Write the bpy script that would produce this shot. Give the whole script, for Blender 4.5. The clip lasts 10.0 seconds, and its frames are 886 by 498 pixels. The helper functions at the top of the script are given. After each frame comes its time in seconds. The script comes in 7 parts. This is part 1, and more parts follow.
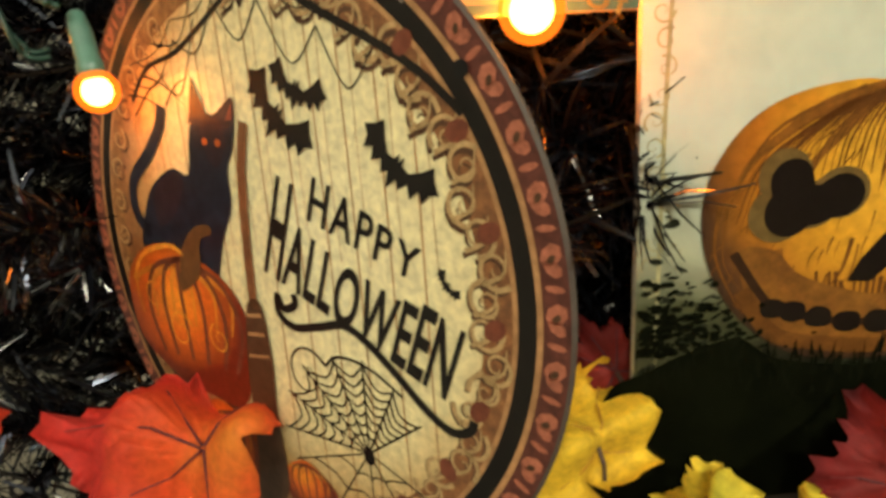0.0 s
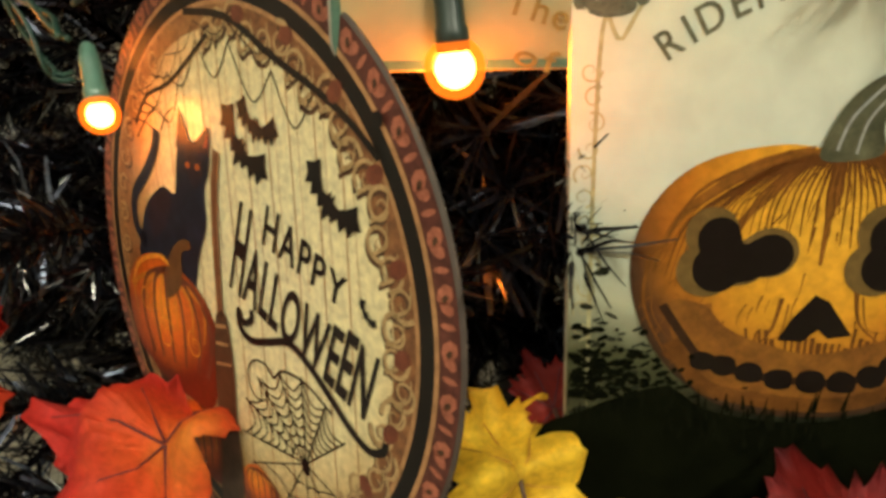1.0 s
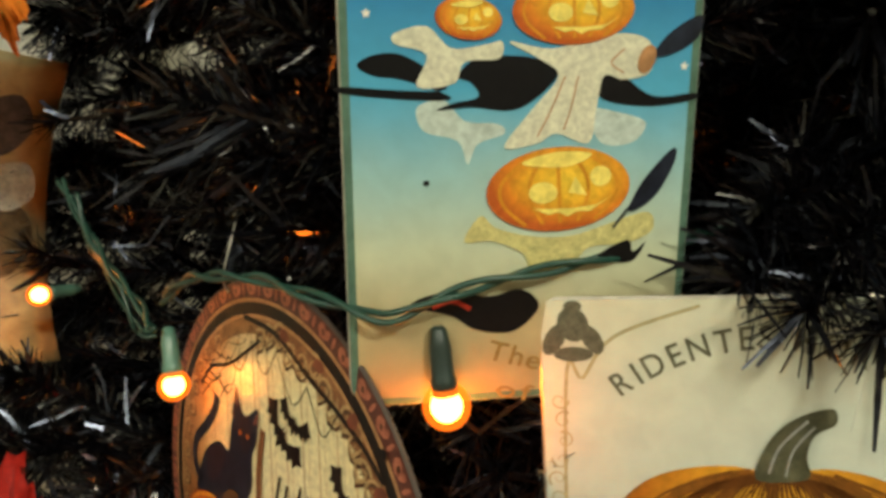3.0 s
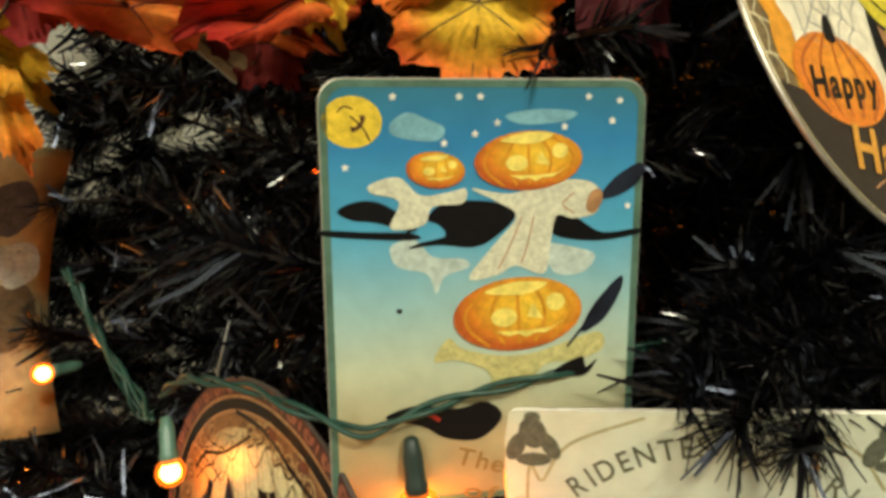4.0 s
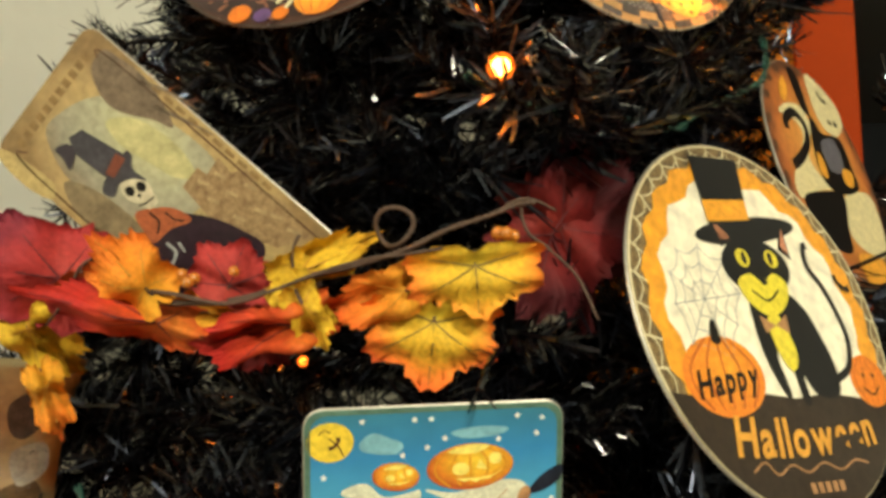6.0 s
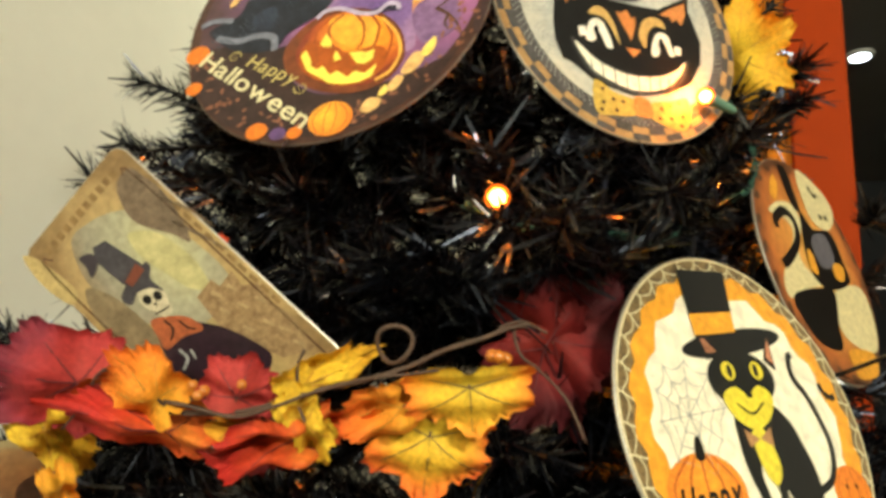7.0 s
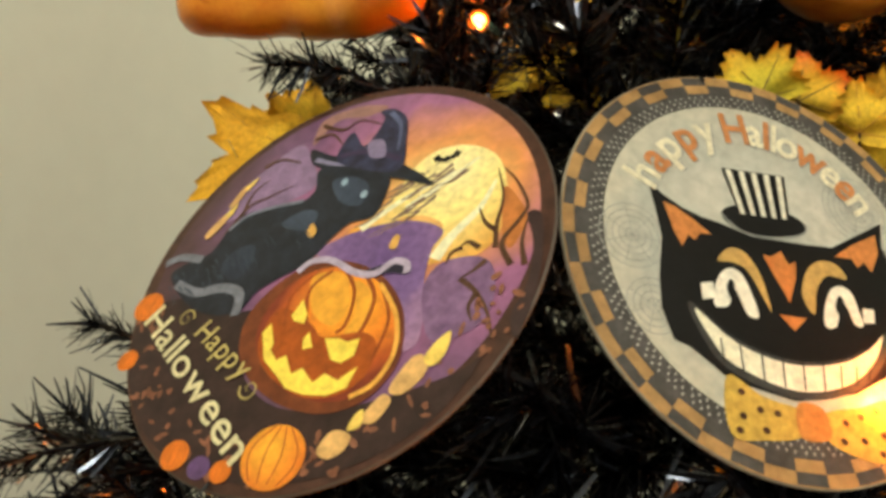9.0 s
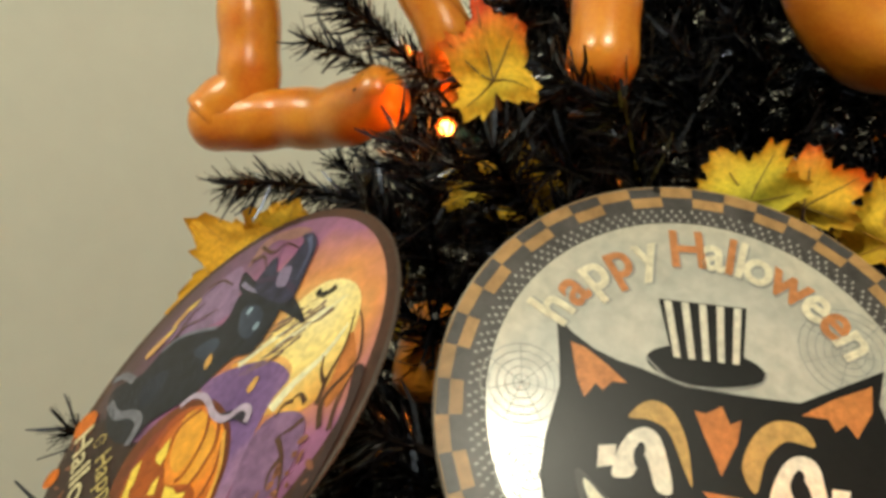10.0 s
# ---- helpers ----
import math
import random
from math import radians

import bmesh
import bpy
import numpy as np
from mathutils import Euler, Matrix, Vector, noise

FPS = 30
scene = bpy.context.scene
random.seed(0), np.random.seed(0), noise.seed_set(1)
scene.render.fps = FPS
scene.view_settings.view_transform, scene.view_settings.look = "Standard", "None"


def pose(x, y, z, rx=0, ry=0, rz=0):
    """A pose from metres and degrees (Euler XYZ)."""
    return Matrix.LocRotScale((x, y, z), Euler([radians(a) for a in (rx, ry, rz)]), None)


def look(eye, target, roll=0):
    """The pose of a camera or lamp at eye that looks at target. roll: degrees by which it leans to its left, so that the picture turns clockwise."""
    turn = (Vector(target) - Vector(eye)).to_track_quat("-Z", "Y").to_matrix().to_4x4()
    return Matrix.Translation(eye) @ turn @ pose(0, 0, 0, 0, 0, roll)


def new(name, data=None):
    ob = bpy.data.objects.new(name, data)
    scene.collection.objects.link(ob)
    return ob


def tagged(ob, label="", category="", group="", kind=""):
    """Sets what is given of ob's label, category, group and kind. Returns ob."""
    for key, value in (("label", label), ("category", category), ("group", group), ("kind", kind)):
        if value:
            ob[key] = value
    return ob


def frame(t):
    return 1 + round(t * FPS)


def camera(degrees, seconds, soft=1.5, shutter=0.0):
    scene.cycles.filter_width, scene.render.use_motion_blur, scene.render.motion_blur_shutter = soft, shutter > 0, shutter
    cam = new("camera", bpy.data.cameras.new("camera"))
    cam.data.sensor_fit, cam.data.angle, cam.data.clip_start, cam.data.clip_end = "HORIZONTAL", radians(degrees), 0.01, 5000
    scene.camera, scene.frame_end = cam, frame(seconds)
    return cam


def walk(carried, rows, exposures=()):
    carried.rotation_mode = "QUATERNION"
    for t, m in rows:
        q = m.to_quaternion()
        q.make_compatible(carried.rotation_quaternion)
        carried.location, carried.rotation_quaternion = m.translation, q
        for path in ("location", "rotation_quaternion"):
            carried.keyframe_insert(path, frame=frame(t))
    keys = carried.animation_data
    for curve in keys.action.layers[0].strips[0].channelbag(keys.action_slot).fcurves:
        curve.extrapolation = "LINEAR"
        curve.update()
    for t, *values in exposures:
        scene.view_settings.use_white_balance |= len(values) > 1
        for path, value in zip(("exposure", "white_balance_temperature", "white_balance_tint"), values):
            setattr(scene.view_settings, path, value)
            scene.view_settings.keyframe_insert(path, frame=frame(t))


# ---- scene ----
cam = camera(66.5, 10.0, soft=3.6)
PATH = [
    (0, (0.024, -0.014, 0.998), (-0.253, 1.928, 0.611), -1.4),
    (0.5, (0.048, -0.02, 1.002), (-0.312, 1.917, 0.661), 0.4),
    (1, (0.062, -0.019, 1.005), (-0.401, 1.898, 0.669), 1.7),
    (1.5, (0.071, -0.031, 1.015), (-0.47, 1.876, 0.747), 1.8),
    (2, (0.075, -0.045, 1.029), (-0.514, 1.857, 0.847), 2.8),
    (2.5, (0.084, -0.05, 1.051), (-0.541, 1.847, 0.952), 2.4),
    (2.7, (0.086, -0.052, 1.062), (-0.548, 1.844, 0.996), 2.2),
    (3.8, (0.098, -0.064, 1.095), (-0.517, 1.837, 1.168), 1.3),
    (4, (0.103, -0.076, 1.106), (-0.519, 1.824, 1.167), 1.7),
    (4.5, (0.119, -0.098, 1.131), (-0.49, 1.798, 1.314), 1.4),
    (5, (0.123, -0.108, 1.152), (-0.492, 1.783, 1.366), 1.4),
    (5.5, (0.13, -0.123, 1.171), (-0.477, 1.766, 1.425), 1.9),
    (6, (0.134, -0.14, 1.19), (-0.458, 1.746, 1.497), 2.0),
    (6.2, (0.137, -0.146, 1.201), (-0.451, 1.739, 1.523), 2.1),
    (7.3, (0.148, -0.172, 1.232), (-0.465, 1.678, 1.68), 3.6),
    (7.5, (0.153, -0.176, 1.24), (-0.454, 1.676, 1.688), 3.4),
    (8, (0.172, -0.164, 1.26), (-0.505, 1.646, 1.776), 4.9),
    (8.5, (0.145, -0.075, 1.316), (-0.66, 1.643, 1.949), 8.2),
    (9, (0.135, -0.038, 1.368), (-0.814, 1.577, 2.068), 9.9),
    (9.5, (0.17, -0.011, 1.41), (-0.96, 1.445, 2.186), 12.2),
    (10, (0.228, 0.033, 1.434), (-1.15, 1.283, 2.168), 16.5),
]
walk(cam, [(t, look(eye, target, roll)) for t, eye, target, roll in PATH], exposures=[(0, 0.05), (1.2, -0.05), (2.2, -0.2), (2.7, -0.2), (4, 0.0), (5, 0.1), (6, 0.23), (7.5, 0.38), (8.1, 0.22), (8.6, -0.06), (9.2, -0.19), (10, -0.28)])


from mathutils.geometry import tessellate_polygon

# ---------------------------------------------------------------- light
world = bpy.data.worlds.new("world")
scene.world = world
world.use_nodes = True
world.node_tree.nodes["Background"].inputs[0].default_value = (0.9, 0.75, 0.55, 1)
world.node_tree.nodes["Background"].inputs[1].default_value = 0.02
LAMP_AT = (2.1, -2.05, 2.80)
LAMP_WATTS = 168.0


def area_lamp(name, at, target, size, watts, colour):
    data = bpy.data.lights.new(name, "AREA")
    data.shape, data.size, data.energy, data.color = "DISK", size, watts, colour
    ob = new(name, data)
    ob.matrix_world = look(at, target)
    return ob


area_lamp("ceiling_lamp_light", LAMP_AT, (0.0, 0.3, 1.2), 0.55, LAMP_WATTS, (1.0, 0.96, 0.745))
# added fill for the sign turned left; no lamp is known there
FILL_AT = (-0.2, -3.5, 2.76)
area_lamp("pendant_lamp_light", FILL_AT, (0.0, 0.3, 1.2), 0.5, 98.0, (1.0, 0.96, 0.745))


# ---------------------------------------------------------------- materials
def node_mat(name):
    m = bpy.data.materials.new(name)
    m.use_nodes = True
    t = m.node_tree
    return m, t.nodes, t.links, t.nodes["Principled BSDF"]


def plain(name, c, rough=0.5, metal=0.0, var=0.25, scale=60.0, bump=0.0, coat=0.0, spec=0.5, c2=None, mottle=0.0):
    """A surface with noise at two scales in colour, and fine relief."""
    m, n, l, b = node_mat(name)
    co = n.new("ShaderNodeTexCoord")
    a, f = n.new("ShaderNodeTexNoise"), n.new("ShaderNodeTexNoise")
    a.inputs["Scale"].default_value, f.inputs["Scale"].default_value = scale, scale * 9
    a.inputs["Detail"].default_value = 6
    l.new(co.outputs["Object"], a.inputs["Vector"]), l.new(co.outputs["Object"], f.inputs["Vector"])
    mix = n.new("ShaderNodeMix")
    mix.data_type = "RGBA"
    mix.inputs[6].default_value = (*c, 1)
    dark = c2 or tuple(v * (1 - var) for v in c)
    mix.inputs[7].default_value = (*dark, 1)
    add = n.new("ShaderNodeMath")
    add.operation = "MULTIPLY_ADD"
    add.inputs[1].default_value = 0.35
    l.new(f.outputs["Fac"], add.inputs[0]), l.new(a.outputs["Fac"], add.inputs[2])
    ramp = n.new("ShaderNodeMapRange")
    ramp.inputs[1].default_value, ramp.inputs[2].default_value = 0.45, 0.95
    l.new(add.outputs[0], ramp.inputs[0]), l.new(ramp.outputs[0], mix.inputs[0])
    if mottle:
        patch, hue, mr = n.new("ShaderNodeTexNoise"), n.new("ShaderNodeHueSaturation"), n.new("ShaderNodeMapRange")
        patch.inputs["Scale"].default_value, patch.inputs["Detail"].default_value, patch.inputs["Distortion"].default_value = scale * 2.7, 8, 0.4
        mr.inputs[1].default_value, mr.inputs[2].default_value, mr.inputs[3].default_value, mr.inputs[4].default_value = 0.3, 0.7, 1 - mottle, 1 + mottle
        l.new(co.outputs["Object"], patch.inputs["Vector"]), l.new(patch.outputs["Fac"], mr.inputs[0]), l.new(mr.outputs[0], hue.inputs["Value"])
        l.new(mix.outputs[2], hue.inputs["Color"]), l.new(hue.outputs[0], b.inputs["Base Color"])
    else:
        l.new(mix.outputs[2], b.inputs["Base Color"])
    b.inputs["Roughness"].default_value, b.inputs["Metallic"].default_value = rough, metal
    b.inputs["Specular IOR Level"].default_value = spec
    b.inputs["Coat Weight"].default_value, b.inputs["Coat Roughness"].default_value = coat, 0.25
    if bump:
        bp = n.new("ShaderNodeBump")
        bp.inputs["Strength"].default_value, bp.inputs["Distance"].default_value = bump, 0.002
        l.new(add.outputs[0], bp.inputs["Height"]), l.new(bp.outputs[0], b.inputs["Normal"])
    return m


def blend(name, stops, centre=(0, 0), scale=(1, 1), axis=None, rough=0.42, noise_amount=0.12, noise_scale=90.0, grain=0.2, coat=0.0):
    """Printed or dyed colour that runs through the stops, outwards from a centre or along an axis (object's own metres)."""
    m, n, l, b = node_mat(name)
    co, mp = n.new("ShaderNodeTexCoord"), n.new("ShaderNodeMapping")
    mp.vector_type = "POINT"
    l.new(co.outputs["Object"], mp.inputs["Vector"])
    mp.inputs["Location"].default_value = (-centre[0] * scale[0], -centre[1] * scale[1], 0)
    mp.inputs["Scale"].default_value = (scale[0], scale[1], 0)
    vm = n.new("ShaderNodeVectorMath")
    if axis:
        vm.operation = "DOT_PRODUCT"
        vm.inputs[1].default_value = (*axis, 0)
    else:
        vm.operation = "LENGTH"
    l.new(mp.outputs[0], vm.inputs[0])
    ns, fine = n.new("ShaderNodeTexNoise"), n.new("ShaderNodeTexNoise")
    ns.inputs["Scale"].default_value, ns.inputs["Detail"].default_value = noise_scale, 8
    fine.inputs["Scale"].default_value, fine.inputs["Detail"].default_value, fine.inputs["Distortion"].default_value = noise_scale * 4, 8, 0.3
    l.new(co.outputs["Object"], ns.inputs["Vector"]), l.new(co.outputs["Object"], fine.inputs["Vector"])
    ad = n.new("ShaderNodeMath")
    ad.operation = "MULTIPLY_ADD"
    ad.inputs[1].default_value = noise_amount * 2
    l.new(ns.outputs["Fac"], ad.inputs[0]), l.new(vm.outputs["Value"], ad.inputs[2])
    sb = n.new("ShaderNodeMath")
    sb.operation = "SUBTRACT"
    sb.inputs[1].default_value = noise_amount
    l.new(ad.outputs[0], sb.inputs[0])
    rp = n.new("ShaderNodeValToRGB")
    e = rp.color_ramp.elements
    while len(e) < len(stops):
        e.new(0.5)
    for k, (p, c) in enumerate(stops):
        e[k].position, e[k].color = p, (*c, 1)
    l.new(sb.outputs[0], rp.inputs[0])
    hs = n.new("ShaderNodeHueSaturation")
    mr = n.new("ShaderNodeMapRange")
    mr.inputs[1].default_value, mr.inputs[2].default_value, mr.inputs[3].default_value, mr.inputs[4].default_value = 0.3, 0.7, 1 - grain, 1 + grain
    l.new(fine.outputs["Fac"], mr.inputs[0]), l.new(mr.outputs[0], hs.inputs["Value"]), l.new(rp.outputs[0], hs.inputs["Color"])
    l.new(hs.outputs[0], b.inputs["Base Color"])
    b.inputs["Roughness"].default_value, b.inputs["Specular IOR Level"].default_value = rough, 0.25
    b.inputs["Coat Weight"].default_value, b.inputs["Coat Roughness"].default_value = coat, 0.22
    return m


def glow(name, c, strength):
    m, n, l, b = node_mat(name)
    b.inputs["Base Color"].default_value = (*c, 1)
    b.inputs["Emission Color"].default_value = (*c, 1)
    b.inputs["Emission Strength"].default_value = strength
    b.inputs["Roughness"].default_value = 0.2
    return m


WALL = plain("warm_white_wall_paint", (0.80, 0.80, 0.72), 0.8, var=0.08, scale=3, bump=0.15)
ORANGE_WALL = plain("orange_wall_paint", (0.66, 0.19, 0.006), 0.6, var=0.2, scale=5, bump=0.1, spec=0.1)
ORANGE_EDGE = plain("darker_orange_face_paint", (0.33, 0.036, 0.002), 0.6, var=0.15, scale=6, spec=0.06)
CEILING = plain("ceiling_paint", (0.6, 0.6, 0.55), 0.9, var=0.06, scale=3)
FLOOR = plain("brown_floor", (0.22, 0.13, 0.07), 0.5, var=0.4, scale=4)
# near-black: the far room's gloom is put into its wall colour
UNLIT_WALL = plain("far_room_unlit_tone", (0.05, 0.055, 0.06), 0.8, var=0.2, scale=2)
TIN = plain("bare_tin_edge", (0.45, 0.42, 0.36), 0.4, 0.6, var=0.3, scale=200)
BACKING = plain("dark_tin_back", (0.08, 0.06, 0.05), 0.6, var=0.3, scale=100)
TINSEL = plain("black_tinsel_foil", (0.0032, 0.0030, 0.0042), 0.17, 0.0, var=0.5, scale=200, spec=0.55)
FOIL = plain("dark_silver_foil_strip", (0.07, 0.08, 0.11), 0.28, 0.95, var=0.6, scale=300)
STEM = plain("black_branch_wire", (0.012, 0.011, 0.012), 0.6, var=0.4, scale=300)
WIRE = plain("dark_green_cord", (0.012, 0.060, 0.045), 0.38, var=0.3, scale=150)
SOCKET = plain("pale_green_socket", (0.10, 0.22, 0.17), 0.35, var=0.25, scale=120, coat=0.3)
DARK_SOCKET = plain("dark_green_socket", (0.018, 0.035, 0.03), 0.4, var=0.3, scale=120)
BULB = glow("lit_orange_bulb", (1.0, 0.42, 0.09), 45.0)
# glowing see-through shell that paints an orange halo round the lit core
BULB_HALO, nodes, links, bsdf = node_mat("orange_bulb_halo")
nodes.remove(bsdf)
clear, shine, both = nodes.new("ShaderNodeBsdfTransparent"), nodes.new("ShaderNodeEmission"), nodes.new("ShaderNodeMixShader")
clear.inputs[0].default_value, shine.inputs[0].default_value, shine.inputs[1].default_value, both.inputs[0].default_value = (1.0, 0.78, 0.50, 1), (1.0, 0.17, 0.010, 1), 3.0, 0.38
links.new(clear.outputs[0], both.inputs[1]), links.new(shine.outputs[0], both.inputs[2]), links.new(both.outputs[0], nodes["Material Output"].inputs[0])
DIM_BULB = glow("dim_red_orange_bulb", (1.0, 0.16, 0.02), 12.0)
TWIG_BARK = plain("brown_twig", (0.10, 0.055, 0.035), 0.6, var=0.5, scale=250, bump=0.5)
BERRY = plain("glossy_orange_berry", (0.62, 0.20, 0.02), 0.28, var=0.35, scale=150, coat=0.5)
ORANGE_GLOSS = plain("glossy_mottled_orange", (0.82, 0.33, 0.03), 0.3, c2=(0.64, 0.15, 0.01), scale=45, bump=0.25, coat=0.6)
STEEL = plain("thin_steel_hook", (0.6, 0.6, 0.58), 0.3, 1.0, var=0.2, scale=200)
LEAVES = {
    "yellow": blend("yellow_leaf_cloth", [(0.0, (0.50, 0.30, 0.02)), (0.5, (0.72, 0.46, 0.03)), (1.0, (0.66, 0.34, 0.02))], scale=(25, 25), rough=0.7, noise_amount=0.2),
    "yellow_green": blend("yellow_green_leaf_cloth", [(0.0, (0.34, 0.34, 0.03)), (0.5, (0.66, 0.50, 0.04)), (1.0, (0.70, 0.30, 0.02))], scale=(25, 25), rough=0.7, noise_amount=0.2),
    "sunset": blend("yellow_to_orange_leaf_cloth", [(0.0, (0.55, 0.40, 0.03)), (0.45, (0.74, 0.42, 0.03)), (0.75, (0.75, 0.18, 0.02)), (1.0, (0.66, 0.08, 0.02))], scale=(24, 24), rough=0.7, noise_amount=0.18),
    "orange": blend("orange_leaf_cloth", [(0.0, (0.60, 0.30, 0.02)), (0.5, (0.72, 0.22, 0.02)), (1.0, (0.70, 0.11, 0.02))], scale=(24, 24), rough=0.7, noise_amount=0.2),
    "red_orange": blend("red_orange_leaf_cloth", [(0.0, (0.58, 0.16, 0.02)), (0.4, (0.58, 0.075, 0.015)), (1.0, (0.42, 0.022, 0.015))], scale=(24, 24), rough=0.7, noise_amount=0.25),
    "crimson": blend("crimson_leaf_cloth", [(0.0, (0.34, 0.04, 0.03)), (0.6, (0.36, 0.03, 0.03)), (1.0, (0.16, 0.015, 0.03))], scale=(24, 24), rough=0.7, noise_amount=0.25),
    # red leaf cloth, darkened further so its colour holds the shade it hangs in
    "shaded_red": blend("shaded_red_leaf_cloth", [(0.0, (0.17, 0.014, 0.008)), (0.6, (0.14, 0.008, 0.008)), (1.0, (0.06, 0.005, 0.008))], scale=(24, 24), rough=0.7, noise_amount=0.25),
}
VEIN = {"yellow": plain("ochre_leaf_vein", (0.50, 0.24, 0.02), 0.7), "sunset": plain("olive_leaf_vein", (0.16, 0.10, 0.02), 0.7),
        "crimson": plain("plum_leaf_vein", (0.10, 0.015, 0.02), 0.7)}


# ---------------------------------------------------------------- mesh helpers
def mesh_ob(name, verts, faces, material, parent=None, label="", smooth=False):
    me = bpy.data.meshes.new(name)
    me.from_pydata([tuple(v) for v in verts], [], [tuple(f) for f in faces])
    me.update()
    if smooth:
        me.shade_smooth()
    me.materials.append(material)
    ob = new(name, me)
    if parent:
        ob.parent = parent
    if label:
        ob["label"] = label
    return ob


def part(name, bm, material, parent, label="", smooth=False):
    me = bpy.data.meshes.new(name)
    bm.to_mesh(me)
    bm.free()
    if smooth:
        me.shade_smooth()
    me.materials.append(material)
    ob = new(name, me)
    if parent:
        ob.parent = parent
    if label:
        ob["label"] = label
    return ob


def box(name, lo, hi, material, parent=None, bevel=0.0, label=""):
    bm = bmesh.new()
    bmesh.ops.create_cube(bm, size=1)
    for v in bm.verts:
        v.co = Vector([(lo[k] + hi[k]) / 2 + v.co[k] * (hi[k] - lo[k]) for k in range(3)])
    if bevel:
        bmesh.ops.bevel(bm, geom=bm.edges[:], offset=bevel, segments=2, affect="EDGES", profile=0.5)
    return part(name, bm, material, parent, label)


def spline(pts, per=6, closed=False):
    """Points on a smooth curve through pts, of any dimension."""
    p = [np.array(q, float) for q in pts]
    n = len(p)
    out = []
    for k in range(n if closed else n - 1):
        a, b = p[k], p[(k + 1) % n]
        z = p[k - 1] if (k or closed) else a
        c = p[(k + 2) % n] if (closed or k + 2 < n) else b
        for s in range(per):
            u = s / per
            out.append(0.5 * (2 * a + (b - z) * u + (2 * z - 5 * a + 4 * b - c) * u * u + (3 * a - z - 3 * b + c) * u ** 3))
    if not closed:
        out.append(p[-1])
    return out


def tube_data(pts, radius, sides=8, closed=False, taper=None):
    """Verts and faces of a round tube along points; radius a number or one a point."""
    pts = [Vector(p) for p in pts]
    n = len(pts)
    rad = [radius] * n if np.isscalar(radius) else radius
    verts, faces, up = [], [], Vector((0.3, 0.2, 1)).normalized()
    for k in range(n):
        d = (pts[(k + 1) % n] - pts[k - 1]) if closed else (pts[min(k + 1, n - 1)] - pts[max(k - 1, 0)])
        d.normalize()
        up = (up - d * up.dot(d)).normalized()
        s = d.cross(up)
        for j in range(sides):
            a = 2 * math.pi * j / sides
            verts.append(pts[k] + rad[k] * (math.cos(a) * up + math.sin(a) * s))
    for k in range(n if closed else n - 1):
        for j in range(sides):
            a, b = k * sides + j, k * sides + (j + 1) % sides
            c, d2 = ((k + 1) % n) * sides + (j + 1) % sides, ((k + 1) % n) * sides + j
            faces.append((a, b, c, d2))
    if not closed:
        faces.append(tuple(range(sides))[::-1])
        faces.append(tuple((n - 1) * sides + j for j in range(sides)))
    return verts, faces


def lathe_data(profile, sides=24, axis=Vector((0, 0, 1)), at=Vector((0, 0, 0))):
    """A turned form: (radius, height) pairs round an axis."""
    q = axis.to_track_quat("Z", "Y")
    verts, faces = [], []
    for r, h in profile:
        for j in range(sides):
            a = 2 * math.pi * j / sides
            verts.append(at + q @ Vector((r * math.cos(a), r * math.sin(a), h)))
    for k in range(len(profile) - 1):
        for j in range(sides):
            a, b = k * sides + j, k * sides + (j + 1) % sides
            faces.append((a, b, b + sides, a + sides))
    faces.append(tuple(range(sides))[::-1])
    faces.append(tuple((len(profile) - 1) * sides + j for j in range(sides)))
    return verts, faces


def thing(name, label, category, group="", at=(0, 0, 0)):
    ob = new(name)
    ob.location = at
    ob.empty_display_size = 0.01
    return tagged(ob, label, category, group)


# ---------------------------------------------------------------- room
WALL_Y = 0.96
EDGE_X = 0.424
H = 2.9
# floor, ceiling, east and south walls: unseen, added to bounce the lamp light
tagged(box("floor", (-0.87, -4.6, -0.1), (4.6, 5.2, 0.0), FLOOR), "brown floor of the room", "floor", kind="structure")
tagged(box("ceiling", (-0.87, -4.6, H), (4.6, WALL_Y, H + 0.1), CEILING), "plain pale painted ceiling over the room", "ceiling", kind="structure")
tagged(box("wall_north", (-0.87, WALL_Y, 0.0), (0.02, WALL_Y + 0.12, H), WALL), "warm white painted wall behind the tree", "wall", kind="structure")
tagged(box("wall_orange", (0.02, WALL_Y - 0.003, 0.0), (EDGE_X, WALL_Y + 0.12, H), ORANGE_WALL), "orange painted wall end beside an opening", "wall", kind="structure")
# added strip: its darker colour stands for the wall end's darker side face
tagged(box("trim", (0.345, WALL_Y - 0.018, 0.0), (EDGE_X + 0.004, WALL_Y - 0.0035, H), ORANGE_EDGE, bevel=0.003), "darker orange strip standing in for the wall end's darker face", "trim", kind="structure")
tagged(box("wall_east", (4.5, -4.5, 0.0), (4.6, WALL_Y, H), WALL), "unseen side wall, added to bounce lamp light", "wall", kind="structure")
tagged(box("wall_west", (-0.87, -4.5, 0.0), (-0.75, WALL_Y, H), WALL), "warm white painted wall beside the tree", "wall", kind="structure")
tagged(box("wall_south", (-0.87, -4.6, 0.0), (4.6, -4.5, H), WALL), "unseen wall across the room, added to bounce lamp light", "wall", kind="structure")
tagged(box("wall_north_right", (1.6, WALL_Y, 0.0), (4.6, WALL_Y + 0.12, H), WALL), "warm white wall past the opening", "wall", kind="structure")
tagged(box("far_room_wall", (-0.8, 5.1, 0.0), (3.4, 5.2, 2.9), UNLIT_WALL), "far room wall, its lack of light put into the colour", "wall", kind="structure")
tagged(box("far_room_wall_left", (-0.8, 1.09, 0.0), (-0.7, 5.1, 2.9), UNLIT_WALL), "far room side wall, its lack of light put into the colour", "wall", kind="structure")
